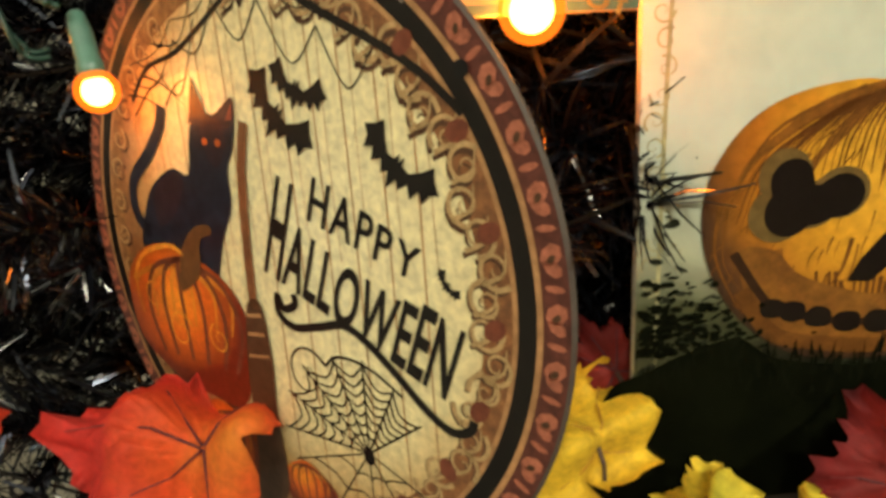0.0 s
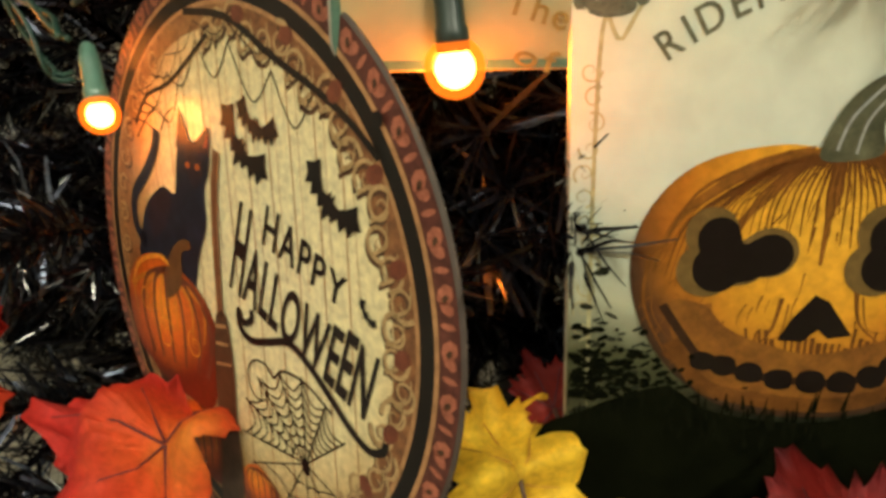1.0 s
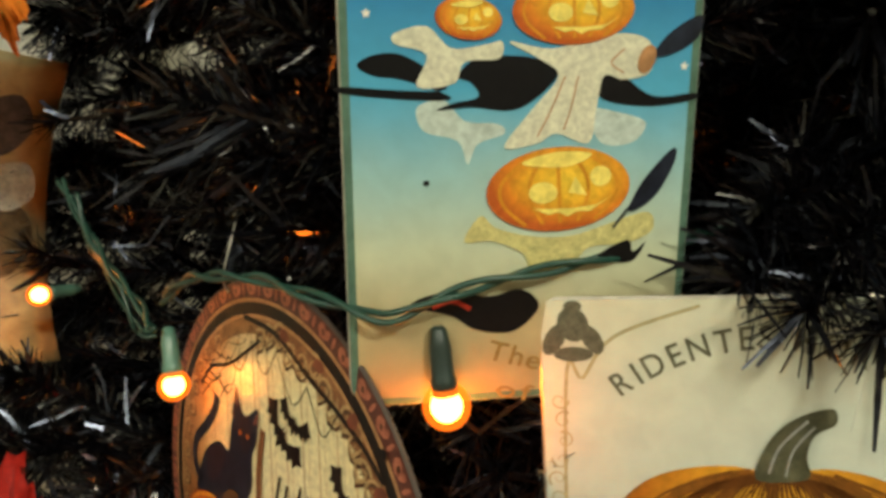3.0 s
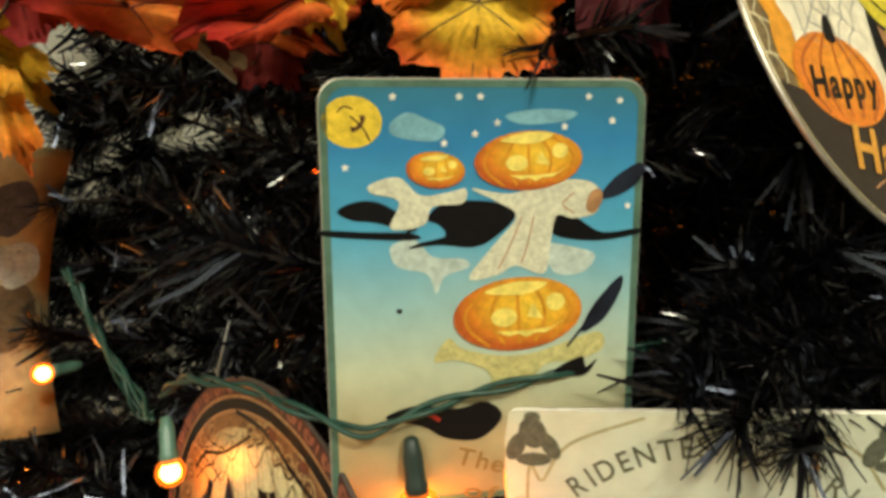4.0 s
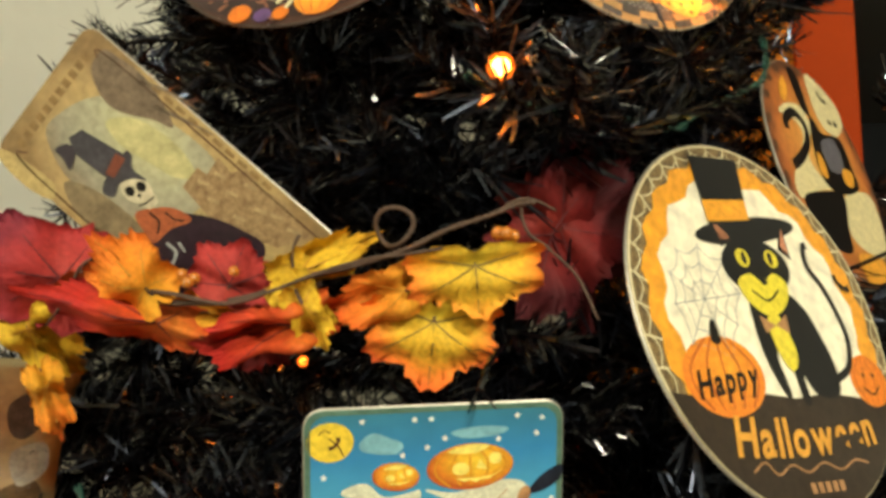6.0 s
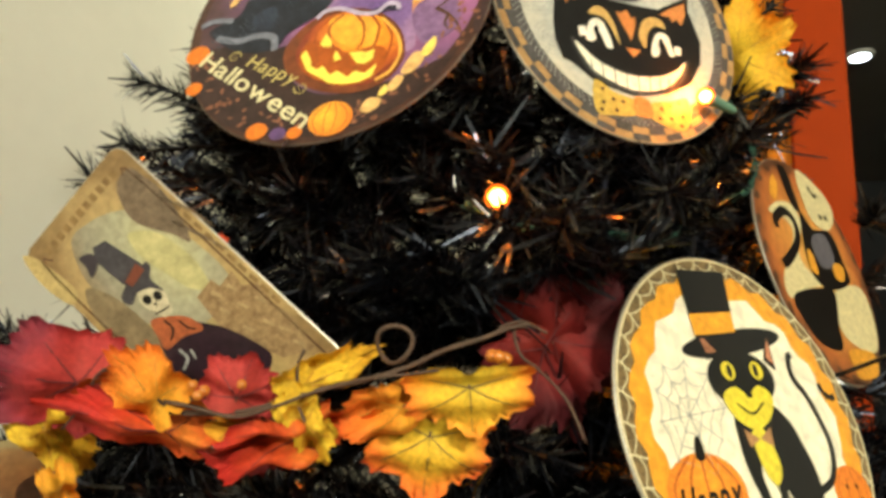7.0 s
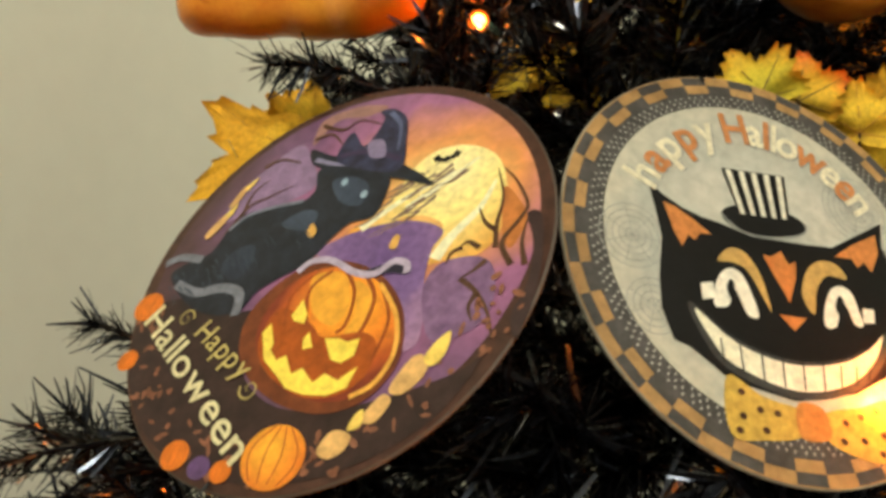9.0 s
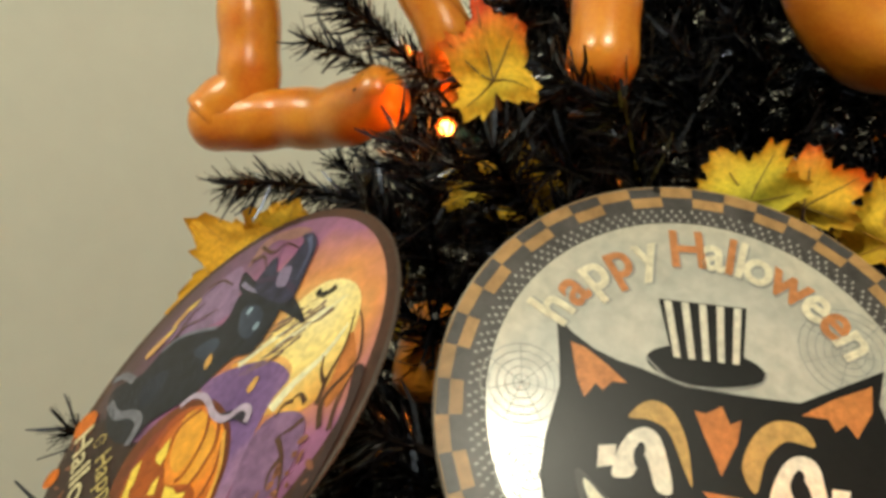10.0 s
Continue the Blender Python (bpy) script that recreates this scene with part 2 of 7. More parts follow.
tagged(box("far_room_wall_right", (3.3, 1.09, 0.0), (3.4, 5.1, 2.9), UNLIT_WALL), "far room side wall, its lack of light put into the colour", "wall", kind="structure")
tagged(box("far_room_ceiling", (-0.8, 1.085, 2.9), (3.4, 5.2, 3.3), plain("far_grey_ceiling", (0.30, 0.32, 0.30), 0.8, var=0.1, scale=2)), "grey ceiling of the far room", "ceiling", kind="structure")


def downlight(at):
    lamp = thing("recessed_ceiling_light", "small round lit white ceiling light in the far room", "ceiling light", "far room lights", at)
    v, f = lathe_data([(0.062, 0.0), (0.062, -0.012), (0.045, -0.014)], 24)
    mesh_ob("rim", v, f, CEILING, lamp)
    v, f = lathe_data([(0.044, -0.0145), (0.040, -0.017)], 24)
    mesh_ob("diffuser", v, f, glow("cool_white_light", (0.85, 0.95, 1.0), 8.0), lamp)


downlight((1.05, 3.15, 2.9))
downlight((1.5, 4.2, 2.9))

# bodies for the room's lamp and for the added fill light, both out of view
for at in (LAMP_AT, FILL_AT):
    shade = thing("ceiling_lamp", "round ceiling lamp body with a pale rim, added out of view", "lamp", "ceiling lamps", (at[0], at[1], 2.84))
    v, f = lathe_data([(0.27, 0.0), (0.28, -0.03), (0.27, -0.06)], 32)
    mesh_ob("rim", v, f, CEILING, shade)
    v, f = tube_data([(0, 0, 0), (0, 0, 0.03), (0, 0, 0.06)], 0.05, 12)
    mesh_ob("ceiling_rose", v, f, CEILING, shade)

# ---------------------------------------------------------------- signs: places
# centre, and the outward normal; upright but for the turn
SIGNS = {}


def sign_pose(at, normal, up=(0, 0, 1)):
    n = Vector(normal).normalized()
    u = Vector(up) - n * n.dot(Vector(up))
    u.normalize()
    m = Matrix((u.cross(n), u, n)).transposed().to_4x4()
    m.translation = at
    return m


def sign(key, name, m, half, label, category, group="tin signs on the tree"):
    ob = new(name)
    ob.matrix_world = m
    ob.empty_display_size = 0.01
    SIGNS[key] = (ob, m.inverted(), half)
    return tagged(ob, label, category, group)


def disc_plate(parent, r, edge, thick=0.0022):
    v, f = lathe_data([(r - 0.0012, -thick), (r, -thick * 0.7), (r, -0.0006), (r - 0.0008, -0.0001)], 128)
    mesh_ob("plate", v, f, edge, parent)


def rounded_rect(w, h, r, per=6):
    pts = []
    for cx, cy, a0 in ((w - r, h - r, 0), (-w + r, h - r, 90), (-w + r, -h + r, 180), (w - r, -h + r, 270)):
        for k in range(per + 1):
            a = radians(a0 + 90 * k / per)
            pts.append((cx + r * math.cos(a), cy + r * math.sin(a)))
    return pts


def card_plate(parent, w, h, r, edge, thick=0.002, bend=0.0):
    o, i = rounded_rect(w, h, r), rounded_rect(w - 0.0008, h - 0.0008, r)
    n = len(o)
    v = [(*p, -thick) for p in i] + [(*p, -thick * 0.7) for p in o] + [(*p, -0.0006) for p in o] + [(*p, -0.0001) for p in i]
    f = [tuple(range(n))[::-1], tuple(range(3 * n, 4 * n))]
    for k in range(3):
        for j in range(n):
            a, b = k * n + j, k * n + (j + 1) % n
            f.append((a, b, b + n, a + n))
    mesh_ob("plate", v, f, edge, parent)


R8 = 0.104
cat_sign = sign("A", "round_tin_sign", sign_pose((-0.0585, 0.1798, 0.9536), (-0.4905, -0.8679, -0.0786)), (R8, R8),
                "round cream tin sign with an ornate border, lettering and pumpkins", "sign")
witch_sign = sign("W", "round_tin_sign", sign_pose((-0.0491, 0.1757, 1.4596), (-0.0104, -0.9748, 0.2228)), (R8, R8),
                  "round purple and orange tin sign with a glowing pumpkin", "sign")
grin_sign = sign("C", "round_tin_sign", sign_pose((0.12, 0.2836, 1.4996), (0.6325, -0.7622, 0.1379)), (R8, R8),
                 "round grey tin sign with a black grinning face", "sign")
hat_sign = sign("O", "round_tin_sign", sign_pose((0.1947, 0.263, 1.2178), (0.7121, -0.6493, 0.2671)), (R8, R8),
                "round white and orange tin sign with a top hat figure", "sign")
far_sign = sign("R", "round_tin_sign", sign_pose((0.2764, 0.4799, 1.3526), (0.8167, -0.53, 0.2283)), (R8 + 0.045, R8 + 0.045),
                "round orange and black tin sign hung on the far side", "sign")
sky_sign = sign("B", "rectangular_tin_sign", sign_pose((0.0447, 0.1555, 1.0812), (0.4372, -0.8757, -0.2049), (0.0327, -0.2122, 0.9767)), (0.0542, 0.09),
                "tall blue tin sign with flying pumpkins, half behind the cord", "sign")
sky_sign.matrix_world = sky_sign.matrix_world @ Matrix.Translation((-0.0007, 0, 0)) @ Matrix.Diagonal((1.02, 1.0, 1.0, 1.0))
pumpkin_sign = sign("P", "rectangular_tin_sign", sign_pose((0.121, 0.1923, 0.9576), (0.137, -0.9745, -0.1775), (-0.0336, -0.1836, 0.9824)), (0.07, 0.105),
                    "large pale tin sign with a carved skull-faced pumpkin", "sign")
skull_sign = sign("S", "rectangular_tin_sign", sign_pose((-0.0993, 0.1365, 1.2628), (0.1947, -0.9541, -0.2278), (-0.7226, -0.2965, 0.6244)) @ Matrix.Diagonal((1.024, 1.024, 1.0, 1.0)), (0.0411, 0.085),
                  "tilted sepia tin sign with a skeleton in a top hat", "sign")
side_sign = sign("L", "rectangular_tin_sign", sign_pose((-0.291, 0.212, 1.085), (0.93, -0.36, 0.0)), (0.06, 0.09),
                 "bent sepia tin sign seen at its curved edge", "sign")
# ---------------------------------------------------------------- signs: printed pictures
# All in millimetres on the face of each sign; each layer lies a little above the last.
def flat(name, polys, material, parent, layer, label=""):
    """A print: flat polygons raised by their layer; a few large shapes become parts of their own, line work stays one part."""
    whole = ("title", "letter", "eye_", "figure", "crest", "skull", "hat", "head")
    if 1 < len(polys) <= 14 and max(len(p) for p in polys) > 4 and not any(w in name for w in whole):
        one = {"printed_dark_bodies": "printed_dark_body"}.get(name, name[:-1] if name.endswith("s") else name)
        return [flat(one, [p], material, parent, layer + 0.04 * k) for k, p in enumerate(polys)][0]
    verts, faces = [], []
    for k, p in enumerate(polys):
        h = 0.00012 * layer + (0.000004 * k if len(polys) < 15 else 0.0)
        pts = [Vector((q[0] * 0.001, q[1] * 0.001, h)) for q in p]
        b = len(verts)
        verts.extend(pts)
        if len(p) <= 4:
            quad = tuple(range(b, b + len(p)))
            area = sum(pts[k].x * pts[(k + 1) % len(p)].y - pts[(k + 1) % len(p)].x * pts[k].y for k in range(len(p)))
            faces.append(quad if area > 0 else quad[::-1])
        else:
            for t in tessellate_polygon([pts]):
                t3 = [b + k for k in t]
                a, c, d = (verts[k] for k in t3)
                faces.append(tuple(t3) if (c - a).cross(d - a).z > 0 else tuple(t3[::-1]))
    ob = mesh_ob(name, verts, faces, material, parent, label)
    if any(w in name for w in ("groove", "scroll", "leaves", "web", "dots", "specks", "foliage", "check", "joint", "mark", "shine", "lines", "gap", "treework", "twigwork", "pattern", "work")):
        ob["kind"] = "stuff"
    return ob


def ell(cx, cy, rx, ry=None, turn=0.0, n=36, a0=0.0, a1=360.0):
    ry = rx if ry is None else ry
    c, s = math.cos(radians(turn)), math.sin(radians(turn))
    out = []
    for k in range(n):
        a = radians(a0 + (a1 - a0) * k / (n if a1 - a0 == 360 else n - 1))
        x, y = rx * math.cos(a), ry * math.sin(a)
        out.append((cx + c * x - s * y, cy + s * x + c * y))
    return out


def blob(pts, per=5):
    return [tuple(q) for q in spline(pts, per, True)]


def ribbon(pts, w, per=5, taper=False, smooth=True):
    """A brush stroke: quads along a line."""
    p = spline(pts, per) if smooth else [np.array(q, float) for q in pts]
    n, out, prev = len(p), [], None
    for k in range(n):
        d = p[min(k + 1, n - 1)] - p[max(k - 1, 0)]
        d = d / (np.linalg.norm(d) + 1e-9)
        ww = w * (1 - 0.8 * k / (n - 1) if taper else 1) / 2
        a, b = (p[k][0] - d[1] * ww, p[k][1] + d[0] * ww), (p[k][0] + d[1] * ww, p[k][1] - d[0] * ww)
        if prev:
            out.append([prev[0], prev[1], b, a])
        prev = (a, b)
    return out


def band(cx, cy, r0, r1, n=96, a0=0.0, a1=360.0, sy=1.0):
    out = []
    for k in range(n):
        t0, t1 = radians(a0 + (a1 - a0) * k / n), radians(a0 + (a1 - a0) * (k + 1) / n)
        out.append([(cx + r * math.cos(t), cy + r * sy * math.sin(t)) for r, t in ((r0, t0), (r1, t0), (r1, t1), (r0, t1))])
    return out


def spiral(cx, cy, r, turns, a0, w, flip=1):
    return ribbon([(cx + r * (1 - 0.85 * k / 14) * math.cos(a0 + flip * k / 14 * turns * 6.283), cy + r * (1 - 0.85 * k / 14) * math.sin(a0 + flip * k / 14 * turns * 6.283)) for k in range(15)], w, 2, True)


GLYPHS = {}


def glyph(ch, bold=0.0):
    """The triangles of one letter of the built-in font, and its width, at size 1."""
    if (ch, bold) not in GLYPHS:
        cu = bpy.data.curves.new("letter", "FONT")
        cu.body, cu.size, cu.offset = ch, 1.0, bold
        ob = bpy.data.objects.new("letter", cu)
        me = bpy.data.meshes.new_from_object(ob)
        co = [v.co for v in me.vertices]
        polys = [[(co[k].x, co[k].y) for k in p.vertices] for p in me.polygons]
        xs = [q[0] for p in polys for q in p] or [0, 0.3]
        GLYPHS[ch, bold] = ([[(x - min(xs), y) for x, y in p] for p in polys], max(xs) - min(xs))
        bpy.data.objects.remove(ob)
        bpy.data.curves.remove(cu)
        bpy.data.meshes.remove(me)
    return GLYPHS[ch, bold]


def letters(text, a, b, size, bold=0.0, bow=0.0, sizes=None, gap=0.12, slant=0.0):
    """Lettering from a to b along its baseline; bow: how far the middle of the baseline rises; sizes: the height letter by letter."""
    a, b = np.array(a, float), np.array(b, float)
    along = (b - a) / np.linalg.norm(b - a)
    across = np.array((-along[1], along[0]))
    total = np.linalg.norm(b - a)
    sizes = sizes or [1.0] * len(text)
    gl = [glyph(c, bold) if c != " " else ([], 0.3) for c in text]
    nat = sum(g[1] for g in gl) + gap * (len(text) - 1)
    sx, x, out = total / nat, 0.0, []
    for (polys, w), k in zip(gl, sizes):
        mid = (x + w / 2) * sx / total
        lift, slope = 4 * bow * mid * (1 - mid), 4 * bow * (1 - 2 * mid) / total
        t = math.atan(slope)
        c, s = math.cos(t), math.sin(t)
        for p in polys:
            q = []
            for px, py in p:
                lx, ly = (px - w / 2) * sx + slant * py * size, py * size * k
                X, Y = mid * total + c * lx - s * ly, lift + s * lx + c * ly
                q.append(tuple(a + along * X + across * Y))
            out.append(q)
        x += w + gap
    return out


def bat(cx, cy, w, turn=0.0):
    half = [(0.0, 0.08), (0.03, 0.16), (0.055, 0.08), (0.14, 0.07), (0.24, 0.17), (0.33, 0.30), (0.40, 0.20), (0.5, 0.13), (0.42, 0.06), (0.40, -0.06), (0.31, 0.01), (0.27, -0.11), (0.18, -0.02), (0.12, -0.13), (0.06, -0.07), (0.0, -0.21)]
    pts = half + [(-x, y) for x, y in half[-2:0:-1]]
    c, s = math.cos(radians(turn)), math.sin(radians(turn))
    return [(cx + w * (c * x - s * y), cy + w * (s * x + c * y)) for x, y in pts]


def cobweb(cx, cy, spokes, reach, rings, w):
    out = []
    for k, a in enumerate(spokes):
        out += ribbon([(cx, cy), (cx + reach[k] * math.cos(radians(a)), cy + reach[k] * math.sin(radians(a)))], w, 1, smooth=False)
    for r in rings:
        for k in range(len(spokes) - 1):
            a, b = radians(spokes[k]), radians(spokes[k + 1])
            m = (a + b) / 2
            p, q = reach[k] * r, reach[k + 1] * r
            out += ribbon([(cx + p * math.cos(a), cy + p * math.sin(a)), (cx + 0.42 * (p + q) * math.cos(m), cy + 0.42 * (p + q) * math.sin(m)), (cx + q * math.cos(b), cy + q * math.sin(b))], w, 3)
    return out


def print_mat(name, c, var=0.25, scale=120.0, rough=0.36, c2=None):
    return plain(name, c, rough, var=var, scale=scale, coat=0.05, spec=0.22, c2=c2, mottle=0.2)


INK = print_mat("black_brown_ink", (0.0065, 0.0045, 0.004), 0.4)
BLACK = print_mat("black_ink", (0.005, 0.005, 0.006), 0.3)
CREAM = print_mat("cream_ink", (0.74, 0.66, 0.42), 0.15)
WHITE = print_mat("white_ink", (0.80, 0.77, 0.68), 0.12)
GREY_INK = print_mat("grey_ink", (0.33, 0.34, 0.33), 0.3)
ORANGE = print_mat("orange_ink", (0.78, 0.27, 0.03), 0.3)
DEEP_ORANGE = print_mat("deep_orange_ink", (0.55, 0.13, 0.02), 0.35)
SOFT_ORANGE = print_mat("soft_orange_ink", (0.70, 0.30, 0.025), 0.3)
YELLOW = print_mat("yellow_ink", (0.85, 0.60, 0.06), 0.2)
BROWN = print_mat("brown_ink", (0.10, 0.045, 0.022), 0.45)
RUST = print_mat("rust_brown_ink", (0.20, 0.055, 0.03), 0.5)
TAN = print_mat("tan_ink", (0.48, 0.25, 0.11), 0.4)
PURPLE = print_mat("purple_ink", (0.13, 0.065, 0.19), 0.4)
BLUE_BLACK = print_mat("blue_black_ink", (0.006, 0.007, 0.012), 0.5, c2=(0.018, 0.024, 0.042))


def joined(shapes, centre, n=48):
    """One outline round several overlapping ovals (cx, cy, rx, ry), seen from a centre inside them."""
    out = []
    for k in range(n):
        dx, dy = math.cos(2 * math.pi * k / n), math.sin(2 * math.pi * k / n)
        far = 0.0
        for cx, cy, rx, ry in shapes:
            ox, oy = (centre[0] - cx) / rx, (centre[1] - cy) / ry
            ax, ay = dx / rx, dy / ry
            qa, qb, qc = ax * ax + ay * ay, ox * ax + oy * ay, ox * ox + oy * oy - 1
            disc = qb * qb - qa * qc
            if disc > 0:
                far = max(far, (-qb + math.sqrt(disc)) / qa)
        out.append((centre[0] + dx * far, centre[1] + dy * far))
    return out


def pumpkin(parent, cx, cy, rx, ry, layer, mats, lobes=5, turn=0.0, stem=None, name="printed_pumpkin"):
    """A ribbed pumpkin: overlapping lobes with dark grooves."""
    body, groove, light = mats
    c, s = math.cos(radians(turn)), math.sin(radians(turn))

    def at(x, y):
        return (cx + c * x - s * y, cy + s * x + c * y)
    fruit = flat(name, [ell(cx, cy, rx, ry, turn)], body, parent, layer)
    lines, shine = [], []
    for k in range(lobes):
        u = (k + 0.5) / lobes * 2 - 1
        lines += ribbon([at(u * rx * 0.35, ry * 0.93), at(u * rx * 0.95, ry * 0.3), at(u * rx * 0.98, -ry * 0.25), at(u * rx * 0.6, -ry * 0.80)], rx * 0.05, 5)
        v = u - 1.0 / lobes
        shine += ribbon([at(v * rx * 0.5, ry * 0.75), at(v * rx * 0.86, ry * 0.25), at(v * rx * 0.86, -ry * 0.15)], rx * 0.09, 5, True)
    flat("printed_groove_work", lines, groove, fruit, layer + 1)
    if light:
        flat("printed_shine", shine, light, fruit, layer + 1)
    if stem:
        flat("printed_stem", [blob(stem)], INK, fruit, layer + 2)
    return fruit


# ---- cream sign with the ornate border
S = cat_sign
disc_plate(S, R8, BACKING)
flat("printed_rim", band(0, 0, 96.0, 103.3, 120), print_mat("red_brown_rim_ink", (0.12, 0.035, 0.026), 0.5, 200), S, 1)
flat("printed_rim_line", band(0, 0, 94.8, 96.4, 120), TAN, S, 2)
flat("printed_dark_ring", band(0, 0, 89.6, 95.0, 120), INK, S, 1)
flat("printed_inner_line", band(0, 0, 88.2, 89.9, 120), TAN, S, 2)
flat("printed_ground", [ell(0, 0, 88.4, 88.4, 0, 120)],
     blend("cream_boards_print", [(0.0, (0.80, 0.74, 0.48)), (0.62, (0.76, 0.66, 0.37)), (0.84, (0.52, 0.32, 0.12)), (1.0, (0.30, 0.13, 0.05))], centre=(0.02, 0.015), scale=(10.4, 9.6), rough=0.30, noise_amount=0.06, coat=0.6), S, 1)
dots, gems = [], []
for k in range(46):
    a = 2 * math.pi * k / 46
    x, y = 99.8 * math.cos(a), 99.8 * math.sin(a)
    t = math.degrees(a)
    gems.append(ell(x - 0.8 * math.sin(a), y + 0.8 * math.cos(a), 3.2, 2.4, t + 40, 7))
    gems.append(ell(x + 2.2 * math.sin(a), y - 2.2 * math.cos(a), 2.6, 1.8, t - 40, 7))
    gems.append(ell(99.8 * math.cos(a + 0.068), 99.8 * math.sin(a + 0.068), 2.6, 0.9, t, 8))
    dots.append(ell(x, y, 1.3, 0.8, t + 40, 8))
flat("printed_rim_leaf_pattern", gems, print_mat("copper_pattern_ink", (0.46, 0.15, 0.09), 0.5, 300), S, 2)
flat("printed_rim_dot_pattern", dots, BROWN, S, 3)
boards = []
for x in (-62, -48, -34, -20, -8, 4, 17, 29, 40, 52, 63):
    h = math.sqrt(max(0, 86 ** 2 - x * x))
    boards += ribbon([(x, h), (x + 0.4, 20), (x - 0.3, -30), (x, -h)], 0.55, 3)
    boards += ribbon([(x + 4.5, h * 0.95), (x + 4.2, 30), (x + 4.7, 5)], 0.22, 3)
flat("printed_board_joint_pattern", boards, TAN, S, 2)
flat("printed_border_shade", band(0, 0, 80.5, 88.5, 60, -84, 74), print_mat("mottled_border_ink", (0.30, 0.13, 0.05), 0.6, 260, c2=(0.10, 0.04, 0.02)), S, 2.5)
flat("printed_border_shade", band(0, 0, 82.0, 88.5, 60, 74, 235), print_mat("mottled_border_dark_ink", (0.34, 0.17, 0.06), 0.6, 260, c2=(0.12, 0.05, 0.02)), S, 2.5)
scrolls, blooms = [], []
sc = random.Random(5)
for k in range(30):
    a = radians(-72 + 5.6 * k)
    r = 82.5 + 2.5 * math.sin(k * 1.9)
    x, y = r * math.cos(a), r * math.sin(a)
    scrolls += spiral(x, y, 5.4, 1.4, sc.uniform(0, 6), 1.5, 1 if k % 2 else -1)
    scrolls += ribbon([(x - 4, y - 4), (x + 2, y - 1), (x + 3, y + 5)], 1.4, 4, True)
    if k % 3 == 0:
        blooms += [ell(x + 3, y + 1, 3.6, 2.6, sc.uniform(0, 180), 10)]
for k in range(14):
    a = radians(118 + 8.5 * k)
    x, y = 84 * math.cos(a), 84 * math.sin(a)
    scrolls += spiral(x, y, 4.4, 1.3, sc.uniform(0, 6), 1.2, 1 if k % 2 else -1)
flat("printed_scrollwork", scrolls, print_mat("pale_scroll_ink", (0.52, 0.34, 0.16), 0.4, 300), S, 3.5)
flat("printed_scroll_shade", [[(x * 0.985 + 0.5, y * 0.985 - 0.9) for x, y in q] for q in scrolls], BROWN, S, 3)
flat("printed_blooms", blooms, RUST, S, 4)
arch = ribbon([(-14, 88), (12, 84), (34, 72), (52, 63), (66, 55), (78, 45)], 2.2, 6) + ribbon([(-60, 52), (-48, 62), (-30, 66), (-12, 74), (0, 80)], 1.6, 6)
for x0, x1, d in ((-58, -30, 7), (-30, -8, 9), (-8, 12, 11), (12, 34, 13), (34, 52, 12), (-44, -18, 16)):
    y0, y1 = 82 - abs(x0) * 0.42, 82 - abs(x1) * 0.42
    arch += ribbon([(x0, y0), ((x0 + x1) / 2, (y0 + y1) / 2 - d), (x1, y1)], 0.5, 6)
    arch += ribbon([(x0, y0 + 6), ((x0 + x1) / 2 + 3, (y0 + y1) / 2 - d * 0.4 + 6), (x1, y1 + 6)], 0.4, 6)
for x, y, u, w2 in ((-62, 54, -40, 47), (-52, 60, -30, 50), (-60, 47, -36, 60), (-40, 50, -26, 58)):
    arch += ribbon([(x, y), ((x + u) / 2, (y + w2) / 2 + 2), (u, w2)], 0.9, 5, True)
flat("printed_twigwork", arch, INK, S, 4)
flat("printed_lettering", letters("HAPPY", (21.7, 16.8), (59.9, 3.1), 18.7, 0.014, sizes=[1.0, 0.93, 0.86, 0.79, 0.72]) +
     letters("HALLOWEEN", (-0.8, -0.4), (67.1, -27.5), 45.1, 0.02, sizes=[1.0, 0.64, 0.62, 0.59, 0.57, 0.58, 0.62, 0.69, 0.67], gap=0.06), INK, S, 5)
flat("printed_bats", [bat(13.5, 44.8, 32, -44), bat(23.3, 51.6, 24, -24), bat(56.5, 31.8, 28, -39), bat(70.0, 3.5, 9.5, -50)], INK, S, 5)
flat("printed_swash", ribbon([(11.3, -7.1), (11.4, -10.5), (6.1, -12.5), (3.6, -8.6), (3.6, -14.6), (10.2, -17.9), (21.3, -15.8), (31.7, -13.5), (40.9, -17.4), (51.2, -25.2), (60.2, -32.7), (68.1, -36.7), (74.1, -35.0), (75.7, -31.7)], 2.6, 6), INK, S, 5)
flat("printed_curl", spiral(13, -33, 10, 1.3, 0.5, 0.9) + ribbon([(22, -28), (28, -24), (40, -25), (52, -31)], 0.9, 5), INK, S, 5)
flat("printed_cobweb", cobweb(36.5, -53, [35, 62, 88, 112, 138, 160, 182], [26, 27, 30, 31, 34, 36, 38], [0.22, 0.34, 0.46, 0.58, 0.7, 0.82, 0.94], 0.6), INK, S, 5)
flat("printed_cobweb_low", cobweb(36.5, -53, [-20, -55, -90, -125, -160], [38, 24, 22, 26, 36], [0.4, 0.75], 0.5) + [ell(36.5, -54, 2.2, 3, 0, 12)], INK, S, 6)
